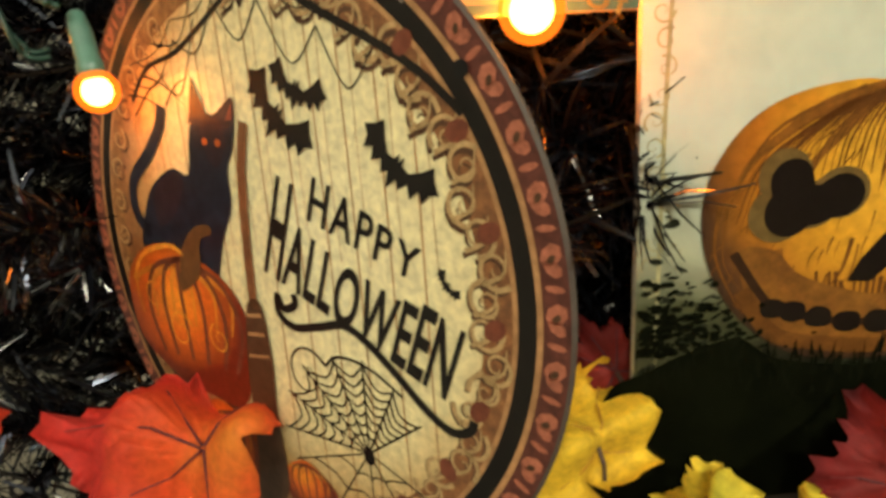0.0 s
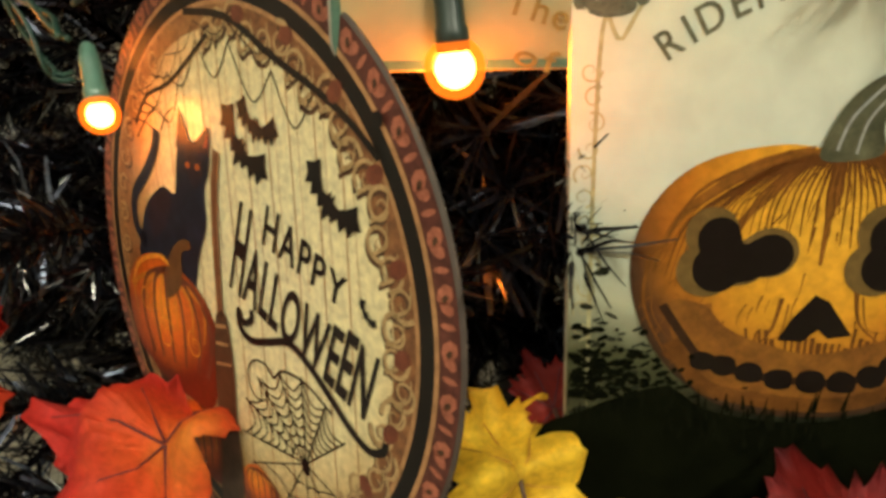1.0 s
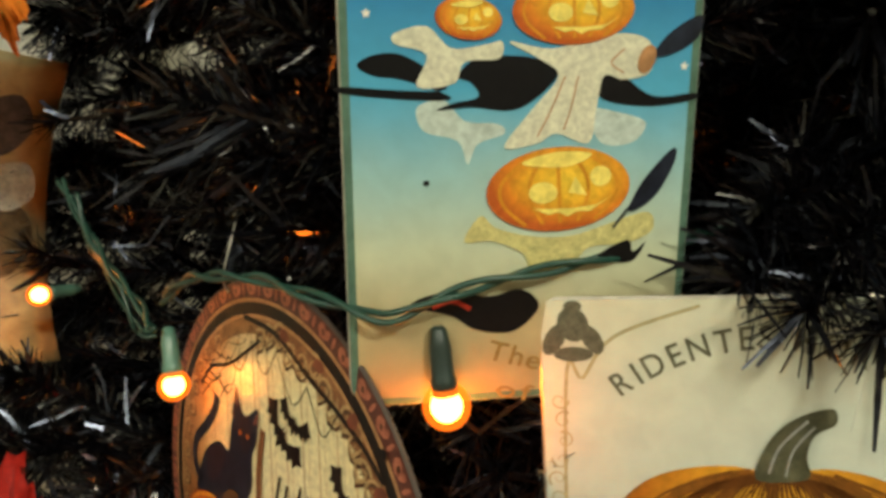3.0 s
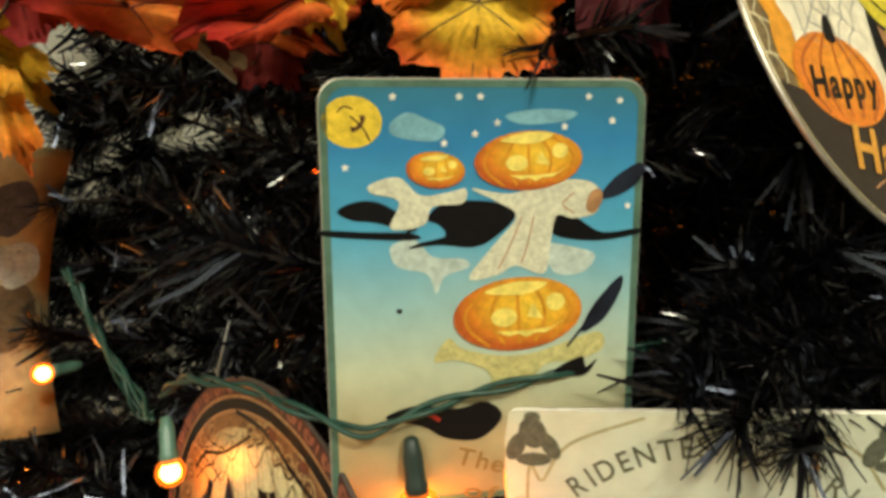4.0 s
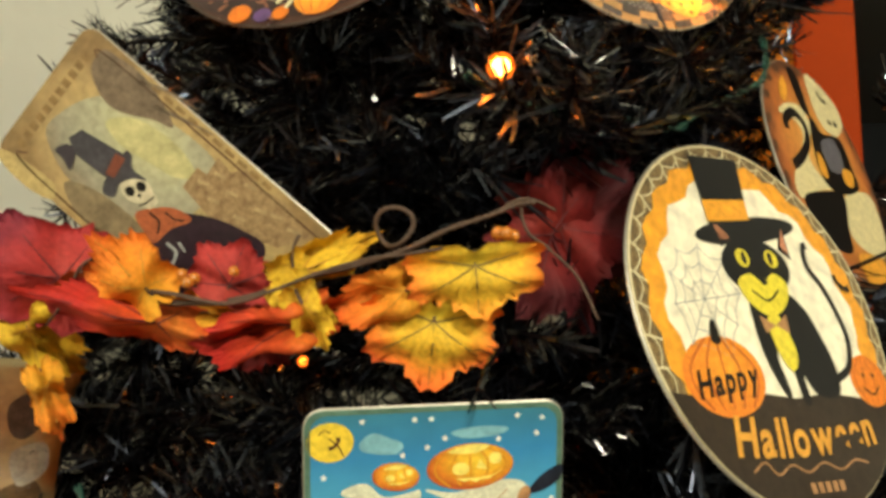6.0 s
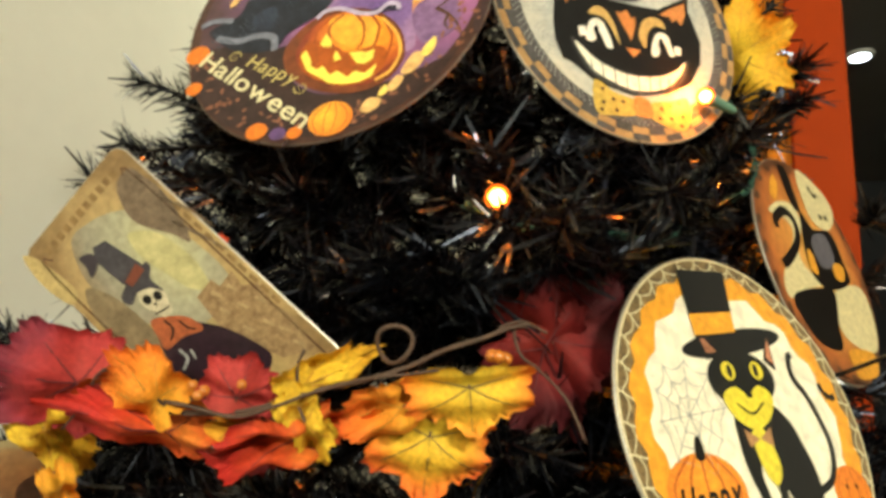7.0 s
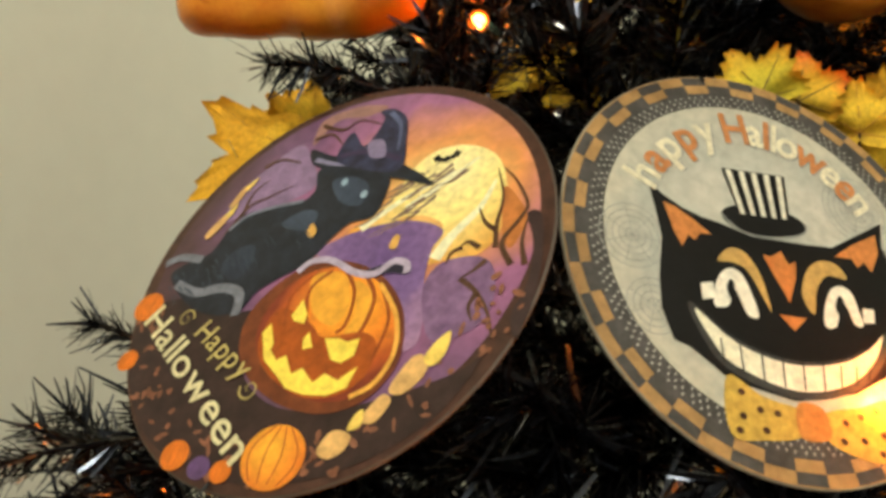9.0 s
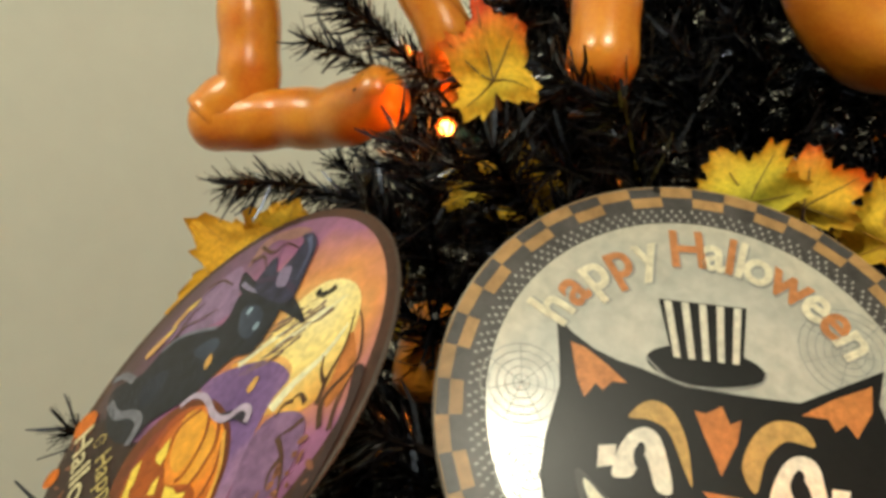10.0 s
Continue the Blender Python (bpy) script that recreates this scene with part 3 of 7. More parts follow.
flat("printed_dark_figure", [blob([(-70.1, -0.3), (-66.4, 10.7), (-58.0, 22.2), (-43.4, 29.4), (-33.9, 27.6), (-30.5, 38.0), (-27.1, 44.8), (-19.9, 47.3), (-14.5, 46.7), (-5.1, 51.4), (-4.9, 44.8), (-7.7, 36.7), (-11.9, 29.4), (-12.8, 18.0), (-20.0, 6.6), (-28.3, -10.2), (-39.9, -8.0), (-51.7, -2.1)]), [(-29.0, 44.0), (-23.9, 58.3), (-18.8, 47.0)]], BLUE_BLACK, S, 5)
flat("printed_sheen", [blob([(-56.3, 20.8), (-43.9, 27.7), (-37.1, 25.7), (-44.5, 14.4), (-56.7, 8.5)]), blob([(-22.3, 44.2), (-13.2, 45.3), (-11.0, 37.5), (-17.3, 30.3), (-21.9, 34.9)])], print_mat("plum_sheen_ink", (0.030, 0.018, 0.026), 0.5, 90), S, 5.6)
flat("printed_inner_ear", [[(-9.5, 44.7), (-5.0, 49.9), (-5.7, 44.8)]], print_mat("ear_rose_ink", (0.22, 0.07, 0.05), 0.4), S, 6)
flat("printed_tail", ribbon([(-63.9, 4.8), (-71.2, 12.4), (-69.3, 24.1), (-55.5, 34.5), (-46.3, 43.4), (-43.1, 50.0)], 5.0, 6), BLUE_BLACK, S, 5)
flat("printed_glint", [ell(*e, 1.5, 1.2, 0, 10) for e in [(-21.5, 38.4), (-14.8, 38.0)]], DEEP_ORANGE, S, 6)
for k, outline in enumerate(([(-86.6, -16.3), (-74.6, -2.8), (-56.5, 2.2), (-38.3, -1.3), (-22.3, -8.0), (-14.0, -19.0), (-13.7, -34.0), (-22.3, -52.7), (-41.2, -53.4), (-65.0, -49.2), (-83.9, -37.9)], [(-51.3, -63.4), (-39.1, -54.2), (-23.6, -59.2), (-14.5, -68.0), (-14.2, -80.1), (-28.7, -84.3), (-43.4, -77.5)], [(-4.8, -72.4), (5.1, -65.1), (14.3, -68.0), (20.3, -74.1), (11.8, -80.1), (-1.7, -83.8)])):
    cx, cy = sum(q[0] for q in outline) / len(outline), sum(q[1] for q in outline) / len(outline)
    wide = max(q[0] for q in outline) - min(q[0] for q in outline)
    tall = max(q[1] for q in outline) - min(q[1] for q in outline)
    pm = blend("ribbed_pumpkin_print", [(0.0, (0.95, 0.32, 0.02)), (0.5, (0.74, 0.14, 0.012)), (1.0, (0.16, 0.02, 0.008))], centre=((cx - wide * 0.12) / 1000, (cy + tall * 0.12) / 1000), scale=(1900 / wide, 1900 / tall), rough=0.34, noise_amount=0.08, noise_scale=150, coat=0.12)
    fruit = flat("printed_pumpkin", [blob(outline)], pm, S, 6 + 0.5 * k)
    ribs, lights = [], []
    top = (cx - wide * 0.02, cy + tall * 0.40)
    for u in (-0.75, -0.45, -0.1, 0.25, 0.6, 0.85):
        side = (cx + u * wide * 0.48, cy + tall * 0.08 * (1 - abs(u)))
        ribs += ribbon([top, ((top[0] + side[0]) / 2 + u * wide * 0.10, cy + tall * 0.30), side, (cx + u * wide * 0.38, cy - tall * 0.30)], wide * 0.028, 5)
        lights += ribbon([(top[0] + u * 3, top[1] - 1.5), (side[0] - wide * 0.07, cy + tall * 0.22), (side[0] - wide * 0.08, cy - tall * 0.05)], wide * 0.045, 5, True)
    flat("printed_groove_work", ribs, RUST, fruit, 7 + 0.5 * k)
    flat("printed_shine", lights, ORANGE, fruit, 6.8 + 0.5 * k)
flat("printed_stem", [blob([(-49.9, -14.4), (-45.4, 0.0), (-36.7, 8.9), (-27.3, 11.4), (-25.5, 8.3), (-33.1, 5.1), (-36.1, -7.3)])], print_mat("stem_ink", (0.16, 0.07, 0.025), 0.4), S, 9)
flat("printed_carving", spiral(*[(-54.0, -30.5)][0], 8, 1.5, 0.4, 1.0) + spiral(*[(-30.4, -29.5)][0], 6, 1.4, 2.0, 0.9) + spiral(*[(-69.1, -19.2)][0], 6, 1.3, 1.0, 0.9) + ribbon([(-81.3, -14.1), (-71.5, -3.3), (-53.1, 1.8), (-44.2, -0.9)], 1.8, 6), print_mat("bright_carving_ink", (0.92, 0.36, 0.04), 0.3), S, 9)
flat("printed_lower_shade", [blob([(-72, -42), (-52, -52), (-40, -78), (-30, -77), (-36, -58), (-22, -52), (-14, -78), (-8, -82), (-50, -66)])], BROWN, S, 5)
flat("printed_broomstick", ribbon([(-0.7, 44.2), (-4.9, 28.5), (-7.3, 8.9), (-8.8, -14.7)], 4.0, 5), print_mat("broom_ink", (0.22, 0.085, 0.035), 0.4), S, 8)
flat("printed_broom_head", [blob([(-12.2, -14.4), (-5.0, -12.9), (-3.0, -31.1), (-4.2, -50.8), (-3.4, -77.5), (-12.7, -89.7), (-21.6, -92.4), (-18.0, -64.6), (-16.7, -37.0)])], BROWN, S, 8)
flat("printed_broom_ties", ribbon([(-12.9, -17.7), (-5.3, -16.6)], 1.4, 3) + ribbon([(-13.8, -24.3), (-5.0, -23.2)], 1.2, 3) + ribbon([(-14.9, -32.2), (-4.0, -30.5)], 1.0, 3), TAN, S, 9)
flat("hanging_hole", [ell(78.6, 54.6, 2.1, 2.1, 0, 16), ell(-26, 97.8, 1.6, 1.6, 0, 16)], BLACK, S, 9)
vv, ff = tube_data(spline([(-0.026, 0.097, 0.001), (-0.026, 0.103, 0.003), (-0.025, 0.116, 0.0), (-0.027, 0.126, -0.004)], 5), 0.0005, 6)
mesh_ob("hook", vv, ff, STEEL, S)

# ---- pale sign with the carved pumpkin
S = pumpkin_sign
card_plate(S, 0.07, 0.105, 0.004, TIN)
flat("printed_ground", [[(x * 1000, y * 1000) for x, y in rounded_rect(0.0692, 0.1042, 0.0035)]],
     blend("misty_green_print", [(0.0, (0.006, 0.007, 0.004)), (0.33, (0.010, 0.012, 0.006)), (0.42, (0.08, 0.085, 0.04)), (0.52, (0.40, 0.42, 0.30)), (0.70, (0.50, 0.57, 0.51)), (1.0, (0.57, 0.60, 0.47))],
           centre=(0, -0.105), scale=(4.76, 4.76), axis=(0, 1), rough=0.3, noise_amount=0.08, noise_scale=24, grain=0.07, coat=0.15), S, 1)
flat("printed_frame_pattern", ribbon([(-63, -90), (-62, 70), (-56, 78), (-46, 92), (-20, 102)], 1.2, 6) + ribbon([(63, -90), (62, 70), (56, 78), (46, 92), (20, 102)], 1.2, 6) +
     sum([spiral(-64 + 1.5 * math.sin(k), 70 - 7 * k, 3.2, 1.2, k, 0.7, 1 if k % 2 else -1) for k in range(12)], []), print_mat("faint_frame_ink", (0.40, 0.37, 0.20), 0.3), S, 2)
crest = []
for cx in (-59, 59):
    crest += [ell(cx, 96, 5, 6, 20, 14), ell(cx - 6, 91, 3.2, 6, -30, 12), ell(cx + 6, 91, 3, 5.6, 30, 12), ell(cx, 86, 6.5, 2.6, 0, 12), ell(cx, 102, 3, 2, 0, 12)]
flat("printed_crest_pattern", crest, print_mat("grey_green_ink", (0.13, 0.14, 0.10), 0.5, 400), S, 2)
flat("printed_lettering", letters("RIDENTES MORTRI", (-44.5, 71.5), (44.5, 71.5), 11.0, 0.010, bow=16.5, gap=0.14), print_mat("faded_letter_ink", (0.14, 0.14, 0.09), 0.4), S, 3)
leafy, br = [], random.Random(11)
for k in range(150):
    s = br.choice((-1, 1))
    x, y = s * (66 - abs(br.gauss(0, 13))), -38 + br.gauss(0, 24)
    if y < 26 - (66 - abs(x)) * 1.6 and y > -100:
        leafy.append(ell(x, y, br.uniform(0.8, 2.6), br.uniform(0.4, 1.1), br.uniform(-30, 30), 7))
for k in range(220):
    leafy.append(ell(br.uniform(-66, 66), br.uniform(-102, -32), br.uniform(1, 4.5), br.uniform(0.5, 1.6), br.uniform(-30, 30), 7))
flat("printed_foliage", leafy, print_mat("dark_foliage_ink", (0.022, 0.026, 0.014), 0.5), S, 3)
flat("printed_hill", [blob([(-69, -34), (-58, -22), (-40, -26), (-20, -30), (0, -34), (30, -30), (50, -22), (69, -30), (69, -80), (0, -84), (-69, -80)])],
     blend("dark_hill_print", [(0.0, (0.007, 0.008, 0.004)), (0.7, (0.009, 0.010, 0.005)), (1.0, (0.05, 0.05, 0.024))], centre=(0, -0.06), scale=(16, 22), noise_amount=0.25, noise_scale=60), S, 2)
body = blend("carved_pumpkin_print", [(0.0, (0.66, 0.36, 0.035)), (0.45, (0.60, 0.29, 0.022)), (0.72, (0.36, 0.13, 0.012)), (0.92, (0.08, 0.032, 0.012)), (1.0, (0.04, 0.02, 0.01))], centre=(0.002, 0.026), scale=(17.5, 16.5), rough=0.3, noise_amount=0.10, noise_scale=70, coat=0.15)
flat("printed_pumpkin", [blob([(-51, 8), (-50, 24), (-42, 38), (-30, 46), (-12, 49), (3, 47), (20, 49), (38, 44), (50, 32), (55, 14), (53, -4), (45, -20), (28, -32), (4, -36), (-20, -33), (-36, -22), (-46, -8)])], body, S, 5)
grooves, gr = [], random.Random(3)
for x0, y0, x1, y1, x2, y2 in ((-10, 47, -34, 36, -46, 10), (-4, 46, -18, 42, -34, 32), (-2, 46, -10, 40, -20, 34), (2, 45, 4, 36, 1, 26), (8, 46, 16, 40, 20, 33), (14, 47, 30, 40, 40, 30), (20, 47, 42, 36, 52, 12), (-46, 18, -47, 2, -40, -14), (-40, 2, -36, -12, -26, -24), (48, 14, 48, 0, 40, -14), (40, -2, 38, -12, 28, -24), (-8, 4, -10, -6, -14, -12), (12, 6, 14, -4, 20, -10)):
    grooves += ribbon([(x0, y0), (x1, y1), (x2, y2)], 1.5, 6, True)
    grooves += ribbon([(x0 + 2, y0 - 2), (x1 + 2.5, y1 - 2), (x2 + 2, y2 + 3)], 0.6, 6, True)
for k in range(150):
    x, y = gr.uniform(-46, 48), gr.uniform(-24, 45)
    if (x / 49) ** 2 + ((y - 8) / 39) ** 2 < 0.92:
        d = np.array((x - 4, (y - 46) * 1.3))
        d = d / (np.linalg.norm(d) + 1e-6) * gr.uniform(3, 9)
        grooves += ribbon([(x, y), (x + d[0] * 0.5 + gr.uniform(-0.6, 0.6), y + d[1] * 0.5), (x + d[0] * 0.8, y + d[1])], gr.uniform(0.25, 0.8), 3, True)
broad = []
for x0, x1, x2 in ((-4, -30, -45), (-1, -14, -26), (2, 2, 1), (6, 18, 28), (10, 34, 48)):
    broad += ribbon([(x0, 46), ((x0 + x1) * 0.55, 43), (x1, 36), ((x1 + x2) * 0.52, 28), (x2, 14)], 5.0, 6, True)
for x1, x2, x3 in ((-30, -27, -18), (34, 31, 22)):
    broad += ribbon([(x1, 2), (x2, -10), ((x2 + x3) * 0.5, -20), (x3, -29)], 5.0, 6, True)
flat("printed_broad_fold_pattern", broad, print_mat("umber_fold_ink", (0.27, 0.105, 0.016), 0.6, 120), S, 5.6)
flat("printed_groove_work", grooves, print_mat("brown_groove_ink", (0.20, 0.075, 0.012), 0.5), S, 6)
folds = []
for k in range(46):
    x0 = -44 + 2.0 * k
    folds += ribbon([(x0 * 0.42 + 3, 46.5 - 0.002 * x0 * x0), (x0 * 0.85 + 2, 36 - 0.004 * x0 * x0), (x0 * 1.0 + 2 + gr.uniform(-1, 1), 24 - 0.008 * x0 * x0 + gr.uniform(-5, 5))], gr.uniform(0.5, 1.3), 4, True)
    folds += ribbon([(x0 * 0.96 + 2, -10 - 0.003 * x0 * x0 + gr.uniform(-3, 6)), (x0 * 0.85 + 2, -24 + 0.003 * x0 * x0), (x0 * 0.7 + 2, -33 + 0.006 * x0 * x0)], gr.uniform(0.6, 1.7), 4, True)
flat("printed_fold_work", folds, print_mat("dark_fold_ink", (0.14, 0.05, 0.01), 0.5), S, 6.4)
flat("printed_cheek_shade", [blob([(-40, 2), (-30, 2), (-22, -6), (-8, -12), (4, -14), (20, -10), (34, -4), (46, 4), (46, -8), (36, -22), (18, -30), (0, -32), (-18, -29), (-34, -18)])], print_mat("umber_shade_ink", (0.24, 0.10, 0.016), 0.6, 90, c2=(0.10, 0.035, 0.01)), S, 6.7)
for sgn, ox in ((-1, -21), (1, 25)):
    outer = joined([(ox - 8, 24, 7.5, 8), (ox - 9, 13, 8.5, 8.5), (ox + 8, 18, 8, 7.6), (ox, 15, 8, 7)], (ox - 1, 16))
    inner = joined([(ox - 6, 22.5, 6.0, 6.5), (ox - 6, 13.5, 7, 7.5), (ox + 8, 17.3, 6.6, 6.4), (ox, 15, 8, 6)], (ox - 1, 16))
    rim_part = flat("printed_eye_rim", [outer], print_mat("olive_cut_ink", (0.15, 0.095, 0.03), 0.3), S, 7)
    flat("printed_eye_hole", [inner], INK, rim_part, 8)
flat("printed_nose_hole", [[(-8, -9.5), (-5, -3), (1, 5), (5, 3), (12.5, -8), (6, -9), (3, -6), (-1, -10)]], INK, S, 7)
holes = []
for k, (x, y) in enumerate([(-28.8, -16.8), (-22.8, -18.1), (-15.0, -20.8), (-6.3, -22.7), (3.0, -23.4), (11.8, -24.0), (19.8, -21.6), (25.3, -18.1), (31.6, -14.5), (36.6, -10.9), (40.8, -7.3)]):
    w, h = 4.0 - 0.10 * abs(k - 4), 4.2 - 0.22 * abs(k - 4)
    holes.append(blob([(x - w, y + h * 0.5), (x - w * 0.2, y + h + gr.uniform(-0.6, 0.6)), (x + w * 0.9, y + h * 0.6), (x + w, y - h * 0.6), (x, y - h + gr.uniform(-0.5, 0.8)), (x - w * 0.9, y - h * 0.5)], 4))
for k, hole in enumerate(holes):
    flat("printed_mouth_hole", [hole], INK, S, 7.2 + 0.03 * k)
flat("printed_grin", ribbon([(-41.6, 2.0), (-34.1, -9.8), (-28.9, -16.4), (-22.8, -18.7), (-15.0, -21.0), (-6.3, -22.7), (3.0, -23.6), (11.7, -23.6), (19.7, -21.2), (25.2, -17.7), (31.6, -14.5), (36.6, -10.6), (41.3, -5.4)], 2.6, 5), print_mat("grin_ink", (0.035, 0.016, 0.008), 0.4), S, 7)
flat("printed_jaw_shade", ribbon([(-38.5, -10.0), (-28.0, -25.2), (-11.9, -29.7), (3.7, -31.5), (18.8, -29.8), (32.6, -22.4)], 5.0, 5), print_mat("jaw_umber_ink", (0.16, 0.06, 0.012), 0.6, 90), S, 6.9)
flat("printed_dark_grass", [blob([(-78.7, -44.4), (-64.3, -35.0), (-53.2, -29.6), (-38.7, -25.7), (-27.6, -33.1), (-13.2, -36.6), (4.3, -37.8), (19.3, -34.8), (30.3, -29.7), (42.6, -25.0), (53.9, -26.4), (63.8, -68.2), (6.9, -84.9), (-78.0, -82.7)])], plain("night_grass_ink", (0.0025, 0.003, 0.0015), 0.8, scale=60, spec=0.0, c2=(0.006, 0.007, 0.003)), S, 7.8)
blades = []
for k in range(130):
    x, y = gr.uniform(-67, 67), gr.uniform(-44, -29)
    blades += ribbon([(x, y - 4), (x + gr.uniform(-1.5, 1.5), y + gr.uniform(1, 4))], gr.uniform(0.6, 1.6), 2, True)
for k in range(420):
    x = gr.choice((-1, 1)) * (68 - abs(gr.gauss(0, 16)))
    y = -30 + abs(gr.gauss(0, 11)) * (0.35 + abs(x) / 90)
    if abs(x) < 68:
        blades.append(ell(x, y, gr.uniform(0.6, 2.4), gr.uniform(0.4, 1.2), gr.uniform(-40, 40), 6))
flat("printed_grass_pattern", blades, plain("grass_blade_ink", (0.007, 0.008, 0.004), 0.8, scale=60, spec=0.0), S, 7.9)
flat("printed_stem", [blob([(-3, 45), (-1, 54), (4, 62), (11, 67), (19, 69), (20, 64), (14, 60), (12, 53), (13, 46), (5, 44)])], print_mat("stem_green_ink", (0.045, 0.05, 0.03), 0.5, c2=(0.12, 0.12, 0.07)), S, 7)
flat("printed_stem_line_pattern", ribbon([(1, 47), (4, 56), (12, 65)], 0.8, 5) + ribbon([(6, 46), (8, 55), (14, 63)], 0.7, 5), GREY_INK, S, 8)

# ---- blue sign with flying pumpkins
S = sky_sign
B_LOW = -60
card_plate(S, 0.0542, 0.075, 0.008, TIN)
S.children[-1].location = (0, 0.015, 0)


def inside_rect(w, lo, hi, r):
    return [(x * 1000, y * 1000 + (lo + hi) / 2) for x, y in rounded_rect(w / 1000, (hi - lo) / 2000, r / 1000)]


flat("printed_sky", [inside_rect(53.6, B_LOW + 0.6, 89.4, 7.6)],
     blend("blue_sky_print", [(0.0, (0.30, 0.22, 0.10)), (0.22, (0.42, 0.36, 0.20)), (0.36, (0.50, 0.56, 0.40)), (0.52, (0.30, 0.50, 0.50)), (0.68, (0.08, 0.36, 0.55)), (0.86, (0.03, 0.20, 0.42)), (1.0, (0.035, 0.17, 0.24))],
           centre=(0, -0.066), scale=(6.41, 6.41), axis=(0, 1), rough=0.28, noise_amount=0.05, noise_scale=26, grain=0.07, coat=0.2), S, 1)
edge = inside_rect(53.6, B_LOW + 0.6, 89.4, 7.6)
edge2 = inside_rect(51.2, B_LOW + 3, 87.0, 6.5)
flat("printed_edge", [[edge[k], edge[(k + 1) % len(edge)], edge2[(k + 1) % len(edge)], edge2[k]] for k in range(len(edge))], print_mat("teal_edge_ink", (0.10, 0.19, 0.14), 0.4, 60), S, 2)
flat("printed_moon", [ell(-43.5, 76, 9.6, 8.3)], print_mat("yellow_moon_ink", (0.78, 0.56, 0.05), 0.25, 150), S, 2)
flat("printed_moon_mark", [bat(-41, 75, 7, 50)] + ribbon([(-44, 78), (-40, 74), (-38, 70)], 0.6, 4) + ribbon([(-48, 79), (-46, 81), (-43, 80)], 0.5, 4), BROWN, S, 3)
flat("printed_clouds", [blob([(-31, 76), (-26, 79), (-20, 77), (-14, 74), (-16, 70), (-24, 70), (-31, 72)]), blob([(6, 78), (18, 80), (30, 79), (26, 76), (12, 75)])], print_mat("pale_blue_ink", (0.20, 0.42, 0.50), 0.3, 100), S, 2)
stars = []
for x, y in ((-30.5, 84), (-9.2, 84), (-2.2, 84), (44.7, 82.7), (42.4, 76), (3.4, 75.6), (-14.1, 69), (-46, 61.4), (26, 74.2), (-4, 72), (34, 84), (49, 47)):
    stars.append([(x + (1.5 if k % 2 == 0 else 0.7) * math.cos(k * 0.628 + 0.3), y + (1.5 if k % 2 == 0 else 0.7) * math.sin(k * 0.628 + 0.3)) for k in range(10)])
flat("printed_stars", stars, WHITE, S, 3)
flat("printed_pale_cloud", [blob([(-32, 35), (-24, 37), (-18, 31), (-8, 30), (-6, 27), (-14, 24), (-17, 18), (-20, 25), (-30, 28)]), blob([(20, 34), (30, 33), (38, 30), (34, 24), (24, 24)])], print_mat("ghost_pale_ink", (0.50, 0.60, 0.55), 0.2), S, 2)
flat("printed_dark_bodies", [blob([(-49, 47), (-44, 50), (-36, 50), (-26, 44), (-24, 40), (-38, 40), (-54, 41), (-53, 39), (-30, 37), (-22, 38), (-36, 43), (-44, 44)])] +
     [blob([(-20, 44), (-15, 49), (-8, 50), (4, 49), (10, 45), (4, 38), (-4, 34), (-16, 35), (-26, 34), (-22, 36), (-14, 38), (-16, 42)])] +
     [blob([(22, 47), (30, 44), (40, 38), (53, 39), (53, 37), (40, 35), (28, 36), (22, 39)])], BLACK, S, 3)
flat("printed_robes", [blob([(-32, 41), (-29, 50), (-38, 53), (-38, 56), (-29, 58), (-22, 52), (-12, 53), (-7, 54), (-8, 49), (-18, 48), (-21, 42)])] +
     [blob([(-5, 54), (8, 52), (22, 56), (34, 56), (39, 52), (38, 45), (30, 43), (24, 44), (22, 34), (20, 24), (10, 27), (4, 24), (-6, 23), (2, 34), (10, 44), (4, 49)])], print_mat("robe_ink", (0.66, 0.66, 0.50), 0.2, 200), S, 4)
flat("printed_robe_fold_pattern", ribbon([(12, 44), (8, 34), (4, 26)], 0.5, 4) + ribbon([(16, 44), (14, 34), (12, 28)], 0.5, 4) + ribbon([(30, 52), (26, 48), (30, 45)], 0.5, 4), TAN, S, 5)
flat("printed_brooms", [blob([(39, 50), (44, 57), (53, 62), (53, 56), (46, 51)])] + ribbon([(29, -3), (36, 6), (40, 11)], 1.0, 4) + [blob([(34, 3), (38, 12), (47, 22), (48, 18), (43, 8), (37, 3)])], BLUE_BLACK, S, 5)
flat("printed_sleeve", [ell(37, 49, 2.6, 4.4, -20, 16)], TAN, S, 6)
